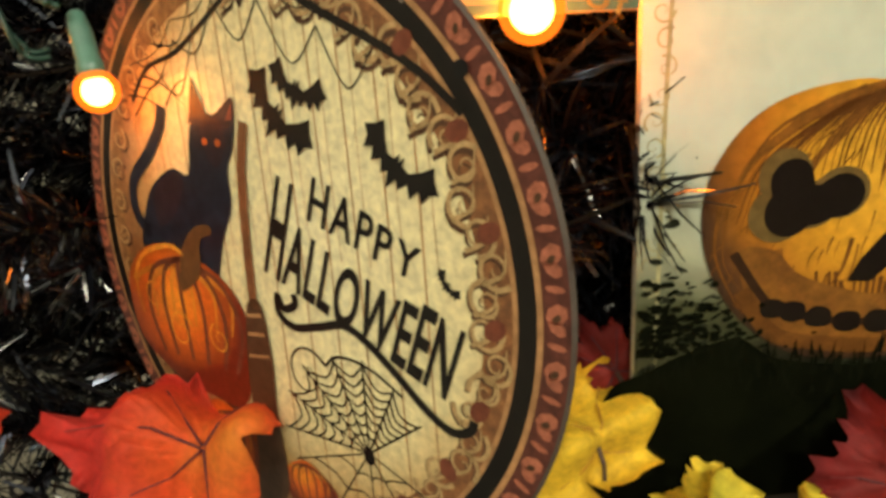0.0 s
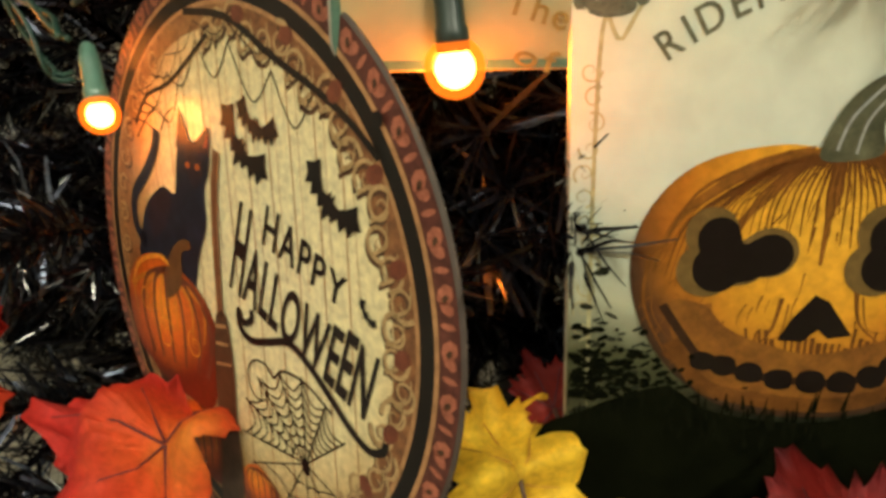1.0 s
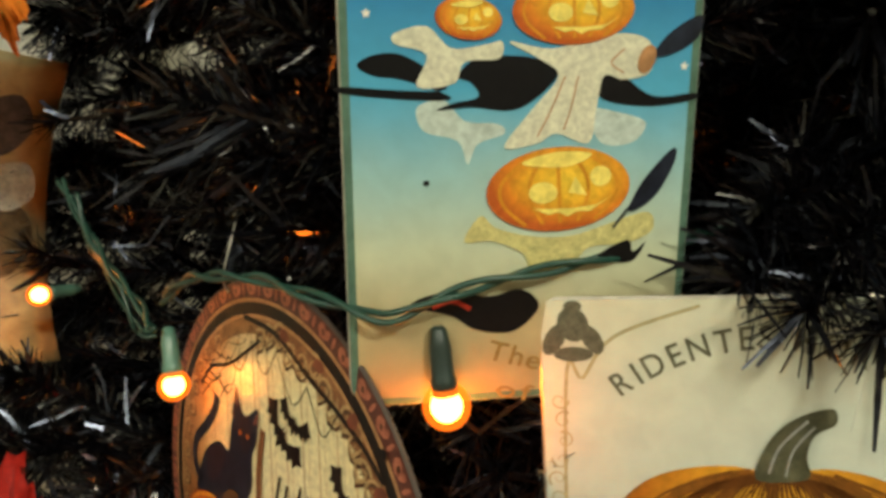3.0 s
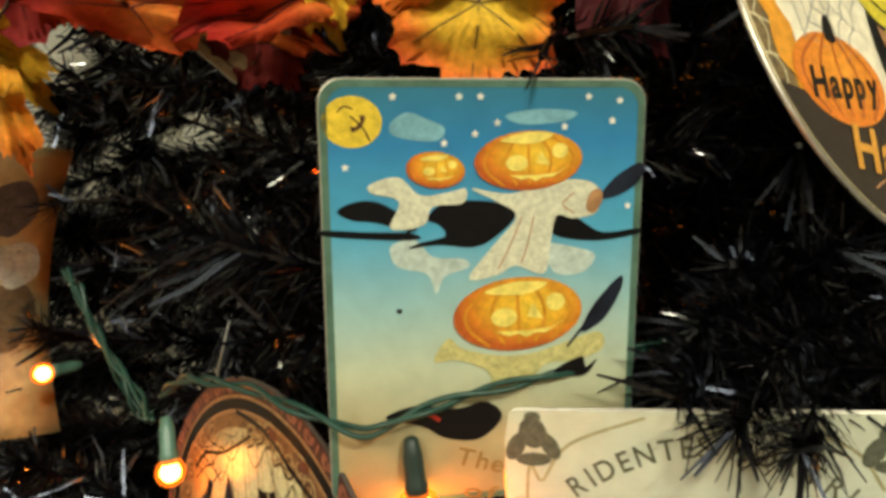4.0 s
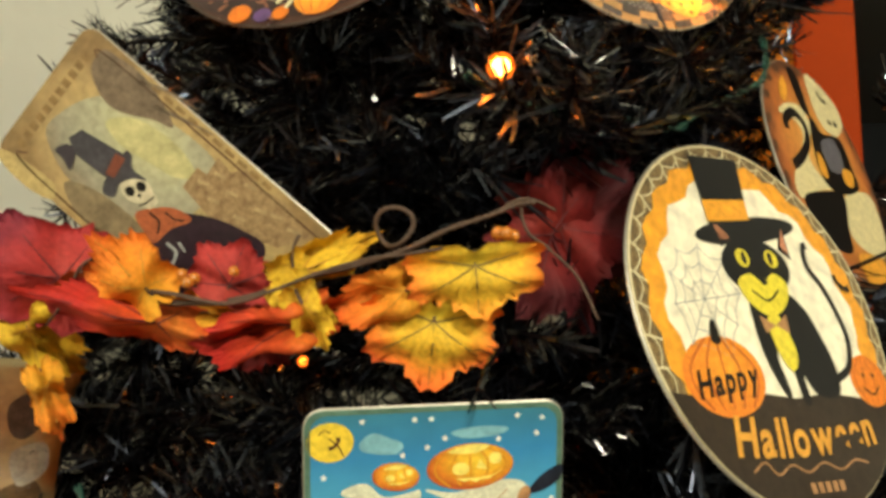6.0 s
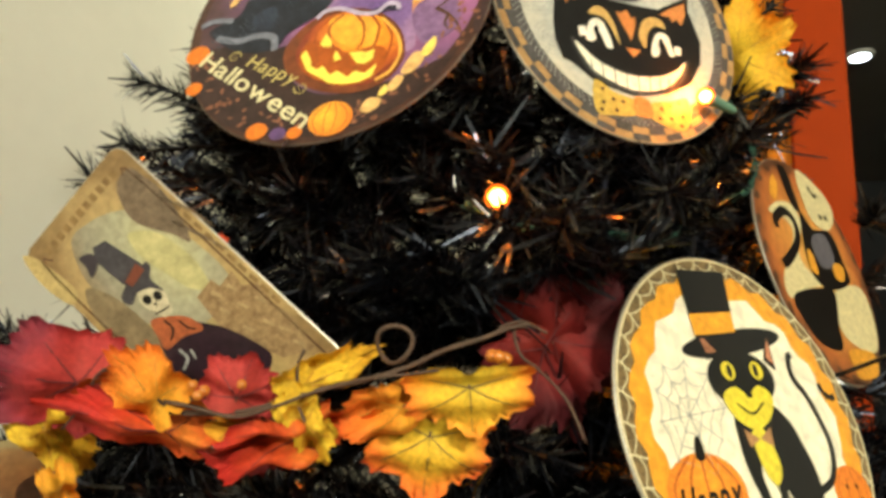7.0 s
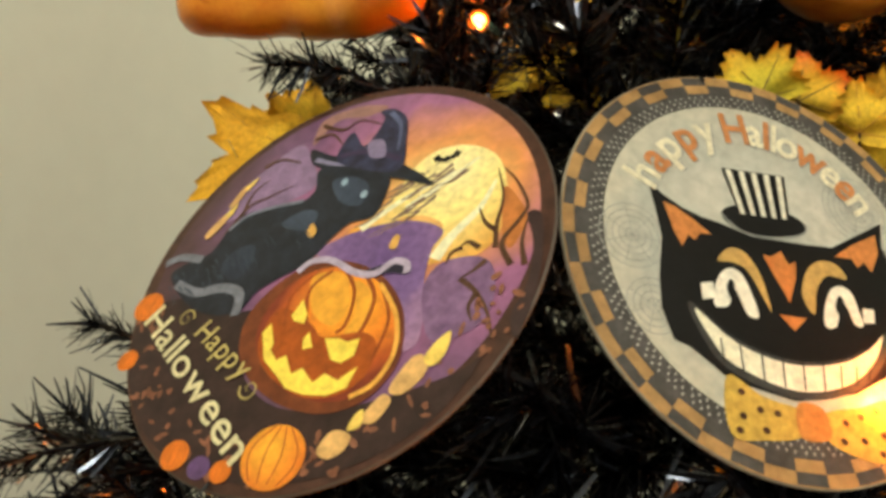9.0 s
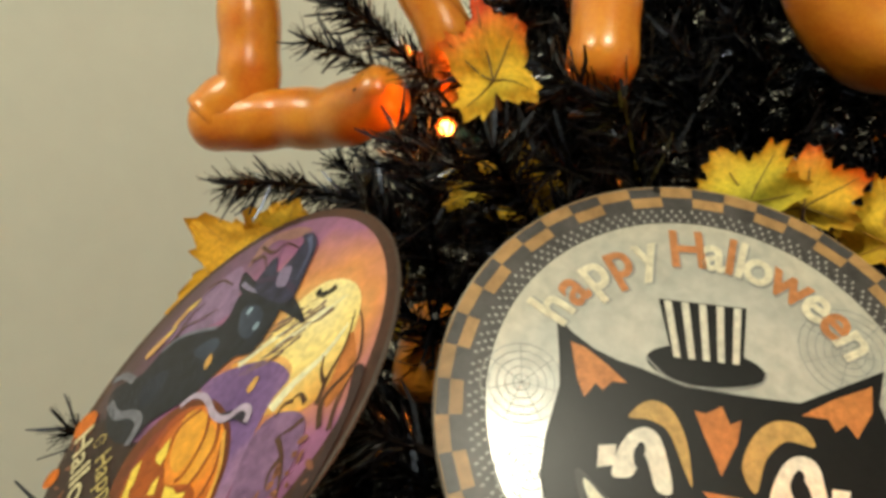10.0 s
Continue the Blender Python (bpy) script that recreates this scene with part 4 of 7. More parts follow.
for cx, cy, rx, ry, tn in ((14, 63, 18.3, 9.9, 3), (-17, 60.3, 9.7, 6.0, -6), (11.2, 9.8, 22.6, 13.2, 4)):
    pm = blend("flying_pumpkin_print", [(0.0, (0.82, 0.55, 0.05)), (0.5, (0.74, 0.40, 0.03)), (0.8, (0.62, 0.20, 0.02)), (1.0, (0.45, 0.10, 0.02))], centre=((cx + rx * 0.15) / 1000, (cy + ry * 0.2) / 1000), scale=(900 / rx, 900 / ry), rough=0.28, noise_amount=0.08, coat=0.2)
    pumpkin(S, cx, cy, rx, ry, 6, (pm, SOFT_ORANGE, None), 5, tn)
    k = rx / 22.6
    f1 = ell(cx - 5 * k, cy - 1 * k, 4.6 * k, 3.4 * k, 0, 16)
    f2 = ell(cx + 13 * k, cy + 4 * k, 3.4 * k, 3.2 * k, 0, 16)
    grin = [(cx - 8 * k, cy - 6 * k), (cx - 3 * k, cy - 8 * k), (cx, cy - 7 * k), (cx + 3 * k, cy - 8.5 * k), (cx + 6 * k, cy - 7 * k), (cx + 10 * k, cy - 7 * k), (cx + 17 * k, cy - 2 * k), (cx + 12 * k, cy - 5 * k), (cx + 4 * k, cy - 6 * k)]
    nose = [(cx + 3 * k, cy - 1 * k), (cx + 5 * k, cy + 4 * k), (cx + 9 * k, cy - 2 * k)]
    top = [blob([(cx - 12 * k, cy + 8 * k), (cx - 2 * k, cy + 11.5 * k), (cx + 10 * k, cy + 11 * k), (cx + 2 * k, cy + 7 * k)])]
    flat("printed_face", [f1, f2, grin, nose] + top, print_mat("glowing_yellow_ink", (0.86, 0.70, 0.16), 0.15), S, 8)
flat("printed_fringe", [blob([(-18, -6), (-13, 2), (-8, -2), (4, -5), (16, -5), (26, -2), (40, 2), (42, -4), (34, -8), (22, -9), (16, -14), (4, -16), (0, -10), (-10, -6)])], print_mat("straw_yellow_ink", (0.62, 0.58, 0.24), 0.4, 300), S, 5)
flat("printed_low_figure", [blob([(-35, -26), (-24, -22), (-10, -24), (0, -22), (6, -28), (-2, -36), (-14, -35), (-22, -30)]), blob([(24, -12), (34, -7), (36, -11), (40, -8), (36, -14), (28, -14)])], BLACK, S, 5)
flat("printed_mouth", ribbon([(-28, -27), (-22, -25), (-16, -28)], 1.6, 4), print_mat("red_ink", (0.45, 0.04, 0.02), 0.3), S, 6)
flat("printed_lettering", letters("The", (-11, -45), (6, -50), 9.5, 0.01) + letters("of", (-8, -58), (4, -61), 8, 0.01), print_mat("ochre_ink", (0.30, 0.20, 0.06), 0.4), S, 5)
flat("printed_speck", [ell(-29.5, 12.5, 1.0, 0.9, 0, 8)], INK, S, 4)

# ---- white and orange sign with the top hat
S = hat_sign
disc_plate(S, R8, TIN)
flat("printed_rim", [ell(0, 0, 103.2, 103.2, 0, 120)], print_mat("black_rim_ink", (0.05, 0.035, 0.02), 0.6, 200, c2=(0.30, 0.20, 0.08)), S, 1)
webs = []
for k in range(40):
    a0 = 2 * math.pi * k / 40
    webs += ribbon([(103 * math.cos(a0), 103 * math.sin(a0)), (90 * math.cos(a0 + 0.05), 90 * math.sin(a0 + 0.05))], 1.0, 1, smooth=False)
    webs += ribbon([(99 * math.cos(a0), 99 * math.sin(a0)), (95 * math.cos(a0 + 0.08), 95 * math.sin(a0 + 0.08)), (99 * math.cos(a0 + 0.157), 99 * math.sin(a0 + 0.157))], 0.8, 4)
flat("printed_rim_web_pattern", webs + band(0, 0, 101.6, 103.0, 100), CREAM, S, 2)
wavy = [((93 + 2.5 * math.sin(k * 2.1)) * math.cos(2 * math.pi * k / 72), (93 + 2.5 * math.sin(k * 2.1)) * math.sin(2 * math.pi * k / 72)) for k in range(72)]
flat("printed_orange_ring", [wavy], print_mat("bright_orange_ink", (0.82, 0.36, 0.03), 0.25, 60), S, 3)
flat("printed_ground", [[((80 + 3 * math.sin(k * 1.7)) * math.cos(2 * math.pi * k / 60) - 1, (80 + 3 * math.sin(k * 1.7)) * math.sin(2 * math.pi * k / 60)) for k in range(60)]], print_mat("white_ground_ink", (0.84, 0.78, 0.60), 0.12, 40), S, 4)
low = [(102.5 * math.cos(radians(a)), 102.5 * math.sin(radians(a))) for a in range(205, 337, 4)]
flat("printed_black_base", [[(-92, -43), (-60, -46), (-30, -43), (0, -46), (30, -43), (60, -46), (93, -43)] + low[::-1]], print_mat("black_base_ink", (0.035, 0.022, 0.014), 0.4), S, 5)
flat("printed_cobweb", cobweb(-53, 4, [-70, -30, 10, 45, 80, 115, 150, 190, 235, 290], [34, 26, 32, 36, 32, 30, 26, 24, 30, 34], [0.35, 0.65, 0.95], 0.55), GREY_INK, S, 6)
pm = blend("flat_orange_pumpkin_print", [(0.0, (0.82, 0.33, 0.03)), (1.0, (0.70, 0.20, 0.02))], centre=(-0.05, -0.03), scale=(30, 40))
pumpkin(S, -52, -35, 30, 20, 6, (pm, DEEP_ORANGE, None), 5, 2, [(-56, -18), (-54, -8), (-50, -8), (-49, -18)])
pumpkin(S, 74, -36, 18, 15, 6, (pm, DEEP_ORANGE, None), 4)
flat("printed_pumpkin_face", ribbon([(66, -40), (74, -44), (82, -39)], 1.2, 4) + [ell(69, -33, 1.4), ell(79, -33, 1.4)], INK, S, 8)
flat("printed_dark_figure", [blob([(-14, 8), (-18, -6), (-16, -26), (-8, -44), (-3, -44), (-6, -26), (-2, -20), (4, -30), (6, -48), (12, -48), (12, -34), (20, -44), (40, -44), (44, -28), (38, -8), (30, 6), (14, 14)])] + [ell(-1, 27, 30, 17, 5), [(-28, 36), (-33, 58), (-14, 42)], [(24, 40), (34, 60), (34, 34)]], BLACK, S, 7)
flat("printed_tail", ribbon([(40, -36), (58, -28), (66, -8), (58, 18), (48, 32), (50, 44), (54, 46)], 4.5, 6), BLACK, S, 7)
flat("printed_inner_ears", [[(-27, 40), (-31, 53), (-18, 42)], [(27, 42), (33, 55), (33, 38)]], print_mat("pink_ink", (0.62, 0.26, 0.14), 0.3), S, 8)
flat("printed_muzzle", [blob([(-22, 16), (-10, 22), (0, 18), (12, 24), (22, 18), (16, 6), (0, -2), (-16, 4)]), ell(-12, 31, 6, 5.5, 0, 18), ell(14, 33, 6, 5.5, 0, 18), blob([(-6, -4), (6, -2), (12, -22), (4, -32), (-4, -22)])], print_mat("lemon_ink", (0.74, 0.62, 0.05), 0.2), S, 8)
flat("printed_features", [ell(-11, 31, 2.2, 4, 0, 12), ell(13, 33, 2.2, 4, 0, 12), ell(1, 18, 3, 2, 0, 12)] + ribbon([(-12, 12), (0, 7), (12, 14)], 1.4, 5), BLACK, S, 9)
flat("printed_bow", [[(-12, -2), (0, -7), (-10, -12)], [(12, 0), (0, -7), (11, -11)]], TAN, S, 9)
flat("printed_hat_brim", [ell(0, 49, 48, 8, 11, 40)], BLACK, S, 8)
flat("printed_hat", [[(-33, 48), (-36, 91), (8, 96), (4, 54)]], BLACK, S, 9)
flat("printed_hat_band", [[(-33.5, 50), (-34.5, 63), (5, 69), (4.2, 56)]], print_mat("band_ink", (0.80, 0.36, 0.03), 0.25), S, 10)
flat("printed_small_bats", [bat(78, 22, 18, -30), bat(-36, -72, 9)], BLACK, S, 8)
flat("printed_lettering", letters("Happy", (-74, -46), (-28, -40), 18, 0.03, slant=0.25), INK, S, 9)
flat("printed_title", letters("Halloween", (-58, -72), (60, -70), 26, 0.028, bow=-3, slant=0.12), print_mat("title_ink", (0.75, 0.36, 0.05), 0.3, 300), S, 9)
flat("printed_squiggle", ribbon([(-50, -80), (-40, -76), (-32, -82), (-20, -78), (-8, -82), (6, -78), (20, -82), (34, -78), (46, -80)], 1.0, 5) + [q for x in (-10, -4, 2, 8, 14) for q in [[(x, -92), (x + 4, -92), (x + 4, -87), (x, -87)]]], TAN, S, 9)

# ---- purple sign with the glowing pumpkin
S = witch_sign
disc_plate(S, R8, BACKING)
flat("printed_rim", [ell(0, 0, 103.3, 103.3, 0, 120)], print_mat("dark_brown_rim_ink", (0.075, 0.032, 0.022), 0.5, 80), S, 1)
flat("printed_ground", [ell(0, 4, 97, 94, 0, 100)],
     blend("dusk_print", [(0.0, (0.80, 0.52, 0.16)), (0.28, (0.68, 0.27, 0.09)), (0.50, (0.30, 0.11, 0.24)), (0.75, (0.16, 0.075, 0.17)), (1.0, (0.07, 0.03, 0.04))], centre=(0.045, 0.03), scale=(7.4, 8.2), rough=0.28, noise_amount=0.14, noise_scale=35, coat=0.2), S, 2)
flat("printed_lilac_sky", [blob([(-73.4, 21.9), (-71.2, 41.9), (-60.2, 58.0), (-45.4, 70.7), (-30.9, 56.4), (-22.5, 40.9), (-38.9, 31.1), (-58.9, 26.9)])], print_mat("lilac_ink", (0.30, 0.19, 0.36), 0.5, 60), S, 3)
flat("printed_dusk_cloud", [blob([(-36.6, 68.7), (-27.7, 85.3), (-9.8, 85.1), (2.0, 90.2), (-16.7, 93.7), (-37.7, 87.1)])], print_mat("dusty_pink_ink", (0.36, 0.19, 0.17), 0.4, 60), S, 3)
flat("printed_moon", [blob([(9.7, 11.5), (18.6, 19.2), (26.0, 31.3), (31.3, 46.1), (41.4, 55.6), (56.7, 56.2), (70.6, 48.7), (78.6, 33.9), (81.6, 17.8), (80.9, 5.6), (74.6, -2.6), (62.0, -4.8), (53.0, -6.7), (50.3, 0.1), (56.0, 11.0), (47.5, 17.3), (36.3, 18.1), (26.9, 12.6)])],
     blend("glowing_moon_print", [(0.0, (0.90, 0.80, 0.42)), (0.55, (0.88, 0.70, 0.24)), (1.0, (0.74, 0.34, 0.05))], centre=(0.052, 0.045), scale=(20, 18), rough=0.28, noise_amount=0.14, noise_scale=70, coat=0.2), S, 4)
flat("printed_sunset_patch", [blob([(78.8, 30.9), (88.8, 20.0), (91.5, 11.6), (87.9, 0.0), (83.2, 5.5), (80.0, 19.3)])], print_mat("burnt_orange_ink", (0.58, 0.20, 0.05), 0.4, 90), S, 4.3)
flat("printed_haze", [blob([(-3.8, -0.1), (5.1, 7.7), (22.1, 13.8), (39.9, 15.7), (56.3, 10.1), (54.2, -0.0), (55.5, -14.6), (59.7, -29.5), (60.6, -41.1), (53.6, -43.7), (51.2, -29.6), (40.5, -15.8), (23.4, -8.3)])],
     blend("violet_haze_print", [(0.0, (0.13, 0.07, 0.22)), (0.6, (0.18, 0.10, 0.27)), (1.0, (0.34, 0.19, 0.34))], centre=(0.03, -0.005), scale=(26, 22), noise_amount=0.3, noise_scale=70), S, 5)
flat("printed_lilac_mist", [blob([(56.1, -19.7), (59.0, -7.4), (71.2, -3.3), (80.9, -6.1), (85.8, -17.3), (85.2, -28.9), (78.3, -36.4), (65.1, -39.1)])], print_mat("pale_violet_ink", (0.25, 0.14, 0.28), 0.6, 70, c2=(0.12, 0.06, 0.15)), S, 5.2)
flat("printed_light_streak", ribbon([(15.3, 12.4), (28.3, 24.8), (42.2, 34.5), (61.0, 45.2)], 4.0, 6, True) + ribbon([(56.8, -4.2), (61.2, 6.5), (70.0, 20.0), (74.0, 34.4)], 6.0, 6, True) + ribbon([(35.0, 22.1), (47.9, 34.0), (62.9, 48.1)], 4.0, 6, True), print_mat("pale_moonlight_ink", (0.92, 0.88, 0.60), 0.25, 90), S, 5.5)
wisps, wr = [], random.Random(19)
for k in range(34):
    u, v = wr.random(), wr.uniform(-1, 1)
    x, y = 58 - 34 * u + 7 * v, 46 - 26 * u - 9 * v
    d = wr.uniform(7, 15)
    wisps += ribbon([(x, y), (x - 0.45 * d, y - 0.42 * d + wr.uniform(-1, 1)), (x - 0.85 * d, y - 0.6 * d)], wr.uniform(0.8, 2.2), 4, True)
flat("printed_wisp_pattern", wisps, print_mat("streak_ink", (0.15, 0.09, 0.10), 0.5, c2=(0.34, 0.22, 0.14)), S, 5.8)
trees = []
for pts in ([(89.6, -7.6), (83.8, 2.8), (89.3, 14.5), (90.2, 21.3), (82.9, 33.5), (76.4, 40.2)], [(81.7, 0.3), (79.6, 11.0), (79.2, 25.1), (73.6, 40.5)], [(80.2, 8.3), (74.4, 12.7), (70.0, 20.0)], [(70.5, -13.5), (79.0, -19.7), (85.8, -28.9), (89.0, -37.7)], [(79.0, -19.7), (77.2, -25.6), (79.9, -31.3)], [(79.3, -5.3), (75.3, -9.8), (70.5, -13.5)], [(95.1, -7.7), (91.8, 2.4), (91.9, 13.0)], [(67.7, 0.8), (63.5, -1.7), (62.6, -7.0)], [(75.0, 0.5), (69.5, 3.4), (66.5, 0.9)],
            [(-66.0, 12.7), (-60.6, 29.9), (-48.8, 36.2), (-37.3, 42.4)], [(-61.4, 24.6), (-61.8, 39.2), (-54.9, 47.8)], [(-35.8, 82.6), (-20.8, 77.4), (-12.4, 82.7), (3.3, 77.4)], [(-36.9, 72.7), (-27.0, 75.2), (-16.0, 65.8)], [(-63.3, 56.4), (-54.1, 61.2), (-39.0, 57.4)]):
    trees += ribbon(pts, 2.6, 5, True)
flat("printed_bare_treework", trees, BROWN, S, 6)
flat("printed_tree_trunk", [blob([(94.3, -28.8), (97.7, -15.0), (96.3, 2.3), (91.3, 15.7), (97.1, 15.3), (101.0, -2.9), (101.2, -21.9), (98.3, -37.4)])], print_mat("trunk_shadow_ink", (0.055, 0.03, 0.03), 0.5, 60), S, 5.9)
flat("printed_ground_shade", [blob([(-92, -30), (-60, -22), (-40, -30), (-20, -30), (-16, -56), (10, -70), (44, -66), (78, -52), (88, -44), (74, -70), (40, -92), (0, -99), (-50, -88), (-84, -58)])], print_mat("dark_ground_ink", (0.045, 0.022, 0.02), 0.6, 90), S, 5)
flat("printed_dark_figure", [blob([(-88.4, -10.8), (-83.2, -3.6), (-69.6, 2.7), (-65.7, 15.4), (-57.3, 24.0), (-41.2, 28.5), (-26.4, 30.8), (-21.1, 37.9), (-24.5, 50.1), (-14.3, 53.7), (3.7, 50.1), (19.0, 42.8), (21.8, 31.7), (19.2, 19.2), (7.9, 15.9), (0.8, 7.0), (-6.4, -4.8), (-17.4, -11.7), (-27.9, -19.8), (-32.8, -29.1), (-48.5, -31.6), (-68.9, -25.4)])], BLUE_BLACK, S, 7)
flat("printed_lit_edge_pattern", ribbon([(-65.0, 16.1), (-56.9, 24.7), (-40.8, 29.1), (-25.0, 31.3)], 2.0, 5), print_mat("blue_grey_ink", (0.20, 0.22, 0.30), 0.4), S, 8)
flat("printed_tail", ribbon([(-97.3, -3.3), (-88.0, 0.5), (-73.0, -1.2)], 4.5, 6) + ribbon([(-81.5, -15.1), (-64.9, -19.9), (-50.0, -17.4), (-37.7, -20.4), (-33.9, -31.4)], 5.0, 6), print_mat("tail_grey_ink", (0.20, 0.21, 0.27), 0.5, 90), S, 8)
flat("printed_sheen", [blob([(-57.9, -4.2), (-50.5, 5.3), (-41.4, 5.0), (-39.7, -7.7), (-46.8, -13.8)]), blob([(-32.2, 17.6), (-22.1, 25.3), (-12.7, 23.0), (-14.9, 13.4)]), blob([(-12.6, 41.7), (-2.0, 44.1), (10.1, 37.7), (9.9, 26.2), (-2.2, 28.8)])],
     blend("blue_sheen_print", [(0.0, (0.05, 0.07, 0.115)), (0.5, (0.03, 0.042, 0.075)), (1.0, (0.014, 0.018, 0.035))], centre=(-0.02, 0.03), scale=(16, 20), noise_amount=0.4, noise_scale=140), S, 7.5)
flat("printed_eyes", [ell(*e, 2.0, 2.4, 20, 12) for e in [(-5.0, 40.9), (9.3, 32.4)]], print_mat("glint_blue_ink", (0.30, 0.42, 0.55), 0.3), S, 8)
flat("printed_amber_tag", [blob([(-14.6, 12.7), (-13.0, 17.1), (-8.9, 12.4), (-10.9, 8.5)]), blob([(33.5, 2.1), (34.3, 7.8), (37.1, 7.7), (37.1, 1.4)])], print_mat("amber_ink", (0.72, 0.40, 0.10), 0.3), S, 8)
flat("printed_hat_brim", [blob([(-30.6, 55.6), (-35.0, 65.4), (-16.3, 58.3), (4.3, 57.1), (23.4, 49.1), (42.5, 37.0), (42.8, 34.5), (22.8, 40.4), (2.3, 45.3), (-15.6, 48.7)])], BLUE_BLACK, S, 9)
flat("printed_hat", [blob([(-14.6, 54.4), (-16.1, 67.7), (-12.3, 73.7), (-2.7, 63.2), (1.7, 70.7), (3.2, 81.2), (-1.2, 86.0), (6.5, 86.9), (16.4, 79.0), (21.4, 64.1), (24.4, 46.2), (8.5, 46.0)])], print_mat("indigo_hat_ink", (0.010, 0.010, 0.028), 0.5, 150, c2=(0.04, 0.045, 0.11)), S, 10)
flat("printed_hat_sheen_pattern", ribbon([(5.6, 84.7), (14.8, 74.3), (18.8, 57.3)], 3.4, 5, True), print_mat("hat_blue_ink", (0.10, 0.12, 0.24), 0.4), S, 10.4)
flat("printed_hat_band", ribbon([(-14.5, 58.1), (2.0, 58.9), (22.6, 51.6)], 3.0, 5), print_mat("dark_band_ink", (0.05, 0.03, 0.085), 0.4), S, 11)
flat("printed_hat_buckle", [blob([(-0.4, 65.1), (8.3, 65.3), (12.9, 54.6), (4.4, 54.9)])], print_mat("silver_lilac_ink", (0.22, 0.18, 0.32), 0.2), S, 12)
flat("printed_brim_light", ribbon([(-29.4, 57.7), (-14.0, 52.9), (3.4, 50.8), (21.1, 45.3)], 3.0, 6, True), print_mat("brim_lilac_ink", (0.26, 0.24, 0.40), 0.4), S, 9.5)
flat("printed_bat", [bat(*[(46.7, 49.2)][0], 14, 10)], BLACK, S, 7)
fur, fr = [], random.Random(13)
for k in range(60):
    u = fr.random()
    x, y = -84 + 70 * u + fr.uniform(-6, 6), -14 + 34 * u + fr.uniform(-12, 6)
    fur += ribbon([(x, y), (x + 3.0, y - 2.2), (x + 4.6, y - 5.5)], fr.uniform(0.3, 0.8), 3, True)
flat("printed_fur_pattern", fur, print_mat("steel_blue_ink", (0.05, 0.065, 0.10), 0.5), S, 8.5)
flat("printed_pale_swirl", ribbon([(-8.8, -9.8), (-3.5, -4.3), (7.1, -4.0), (21.4, -10.2), (31.5, -11.2), (38.9, -5.3), (45.2, -6.6), (46.6, -10.9)], 3.2, 6), print_mat("pale_lavender_ink", (0.50, 0.42, 0.58), 0.3), S, 10.8)
pm = blend("lantern_pumpkin_print", [(0.0, (0.92, 0.42, 0.03)), (0.5, (0.80, 0.24, 0.015)), (0.85, (0.45, 0.085, 0.01)), (1.0, (0.20, 0.03, 0.01))], centre=(0.026, -0.026), scale=(26, 30), rough=0.28, noise_amount=0.06, noise_scale=60, coat=0.2)
flat("printed_pumpkin_halo", [blob([(-23.2, -46.0), (-25.8, -29.8), (-16.2, -14.0), (-1.4, -5.5), (17.8, -4.8), (36.0, -12.3), (49.7, -26.0), (55.7, -43.6), (53.9, -54.8), (45.8, -65.1), (29.5, -70.8), (8.3, -68.3), (-11.1, -59.2)])], print_mat("dim_orange_halo_ink", (0.20, 0.05, 0.015), 0.5, 60), S, 7.6)
lantern = flat("printed_lantern", [blob([(-14.7, -44.3), (-17.1, -31.0), (-11.3, -17.5), (0.2, -9.0), (17.5, -7.6), (34.1, -14.4), (46.6, -27.3), (52.1, -40.3), (51.3, -52.8), (42.8, -62.6), (28.8, -66.3), (11.3, -63.3), (-4.3, -55.1)])], pm, S, 8)
flat("printed_lobe_light", [blob([(1.3, -11.3), (12.5, -9.8), (20.2, -14.3), (25.1, -27.6), (20.6, -35.3), (9.4, -30.5), (2.1, -19.8)]), blob([(23.6, -14.4), (33.4, -19.7), (36.1, -32.4), (31.0, -39.5), (27.6, -37.6), (28.9, -27.5)])], print_mat("light_orange_ink", (0.86, 0.40, 0.04), 0.25, 60), lantern, 9)
flat("printed_groove_work", ribbon([(9.9, -9.2), (2.1, -18.4), (6.8, -33.2), (13.4, -38.1)], 1.6, 6) + ribbon([(16.5, -8.7), (25.2, -19.7), (26.8, -33.9), (23.5, -38.3)], 1.6, 6) + ribbon([(27.4, -11.1), (35.7, -22.3), (34.9, -37.4), (29.0, -41.0)], 1.8, 6) + ribbon([(3.3, -9.1), (-6.4, -21.2), (-3.6, -36.1)], 1.2, 6) + ribbon([(38.2, -18.4), (45.8, -32.2), (44.4, -48.7)], 1.4, 6), print_mat("groove_red_ink", (0.34, 0.07, 0.01), 0.35), lantern, 9.6)
flat("printed_bright_rim", ribbon([(36.2, -15.8), (48.2, -29.7), (52.8, -44.9), (48.9, -57.3), (40.3, -63.6)], 2.0, 6), print_mat("bright_rim_ink", (0.90, 0.46, 0.08), 0.3), lantern, 10)
flat("printed_face_shade", [blob([(-13.9, -41.7), (-9.4, -27.6), (9.4, -34.4), (18.6, -40.4), (34.9, -37.4), (43.8, -41.8), (44.1, -54.4), (35.1, -63.2), (20.4, -65.3), (4.9, -60.5), (-7.3, -52.8)])], print_mat("hot_orange_ink", (0.42, 0.09, 0.008), 0.4), lantern, 9.3)
flat("printed_stem", [blob([(23.6, -11.6), (29.1, -8.4), (39.1, -5.9), (46.1, -7.7), (46.8, -11.4), (38.1, -10.7), (31.0, -13.3)])], print_mat("dark_stem_ink", (0.03, 0.025, 0.05), 0.4), S, 10.6)
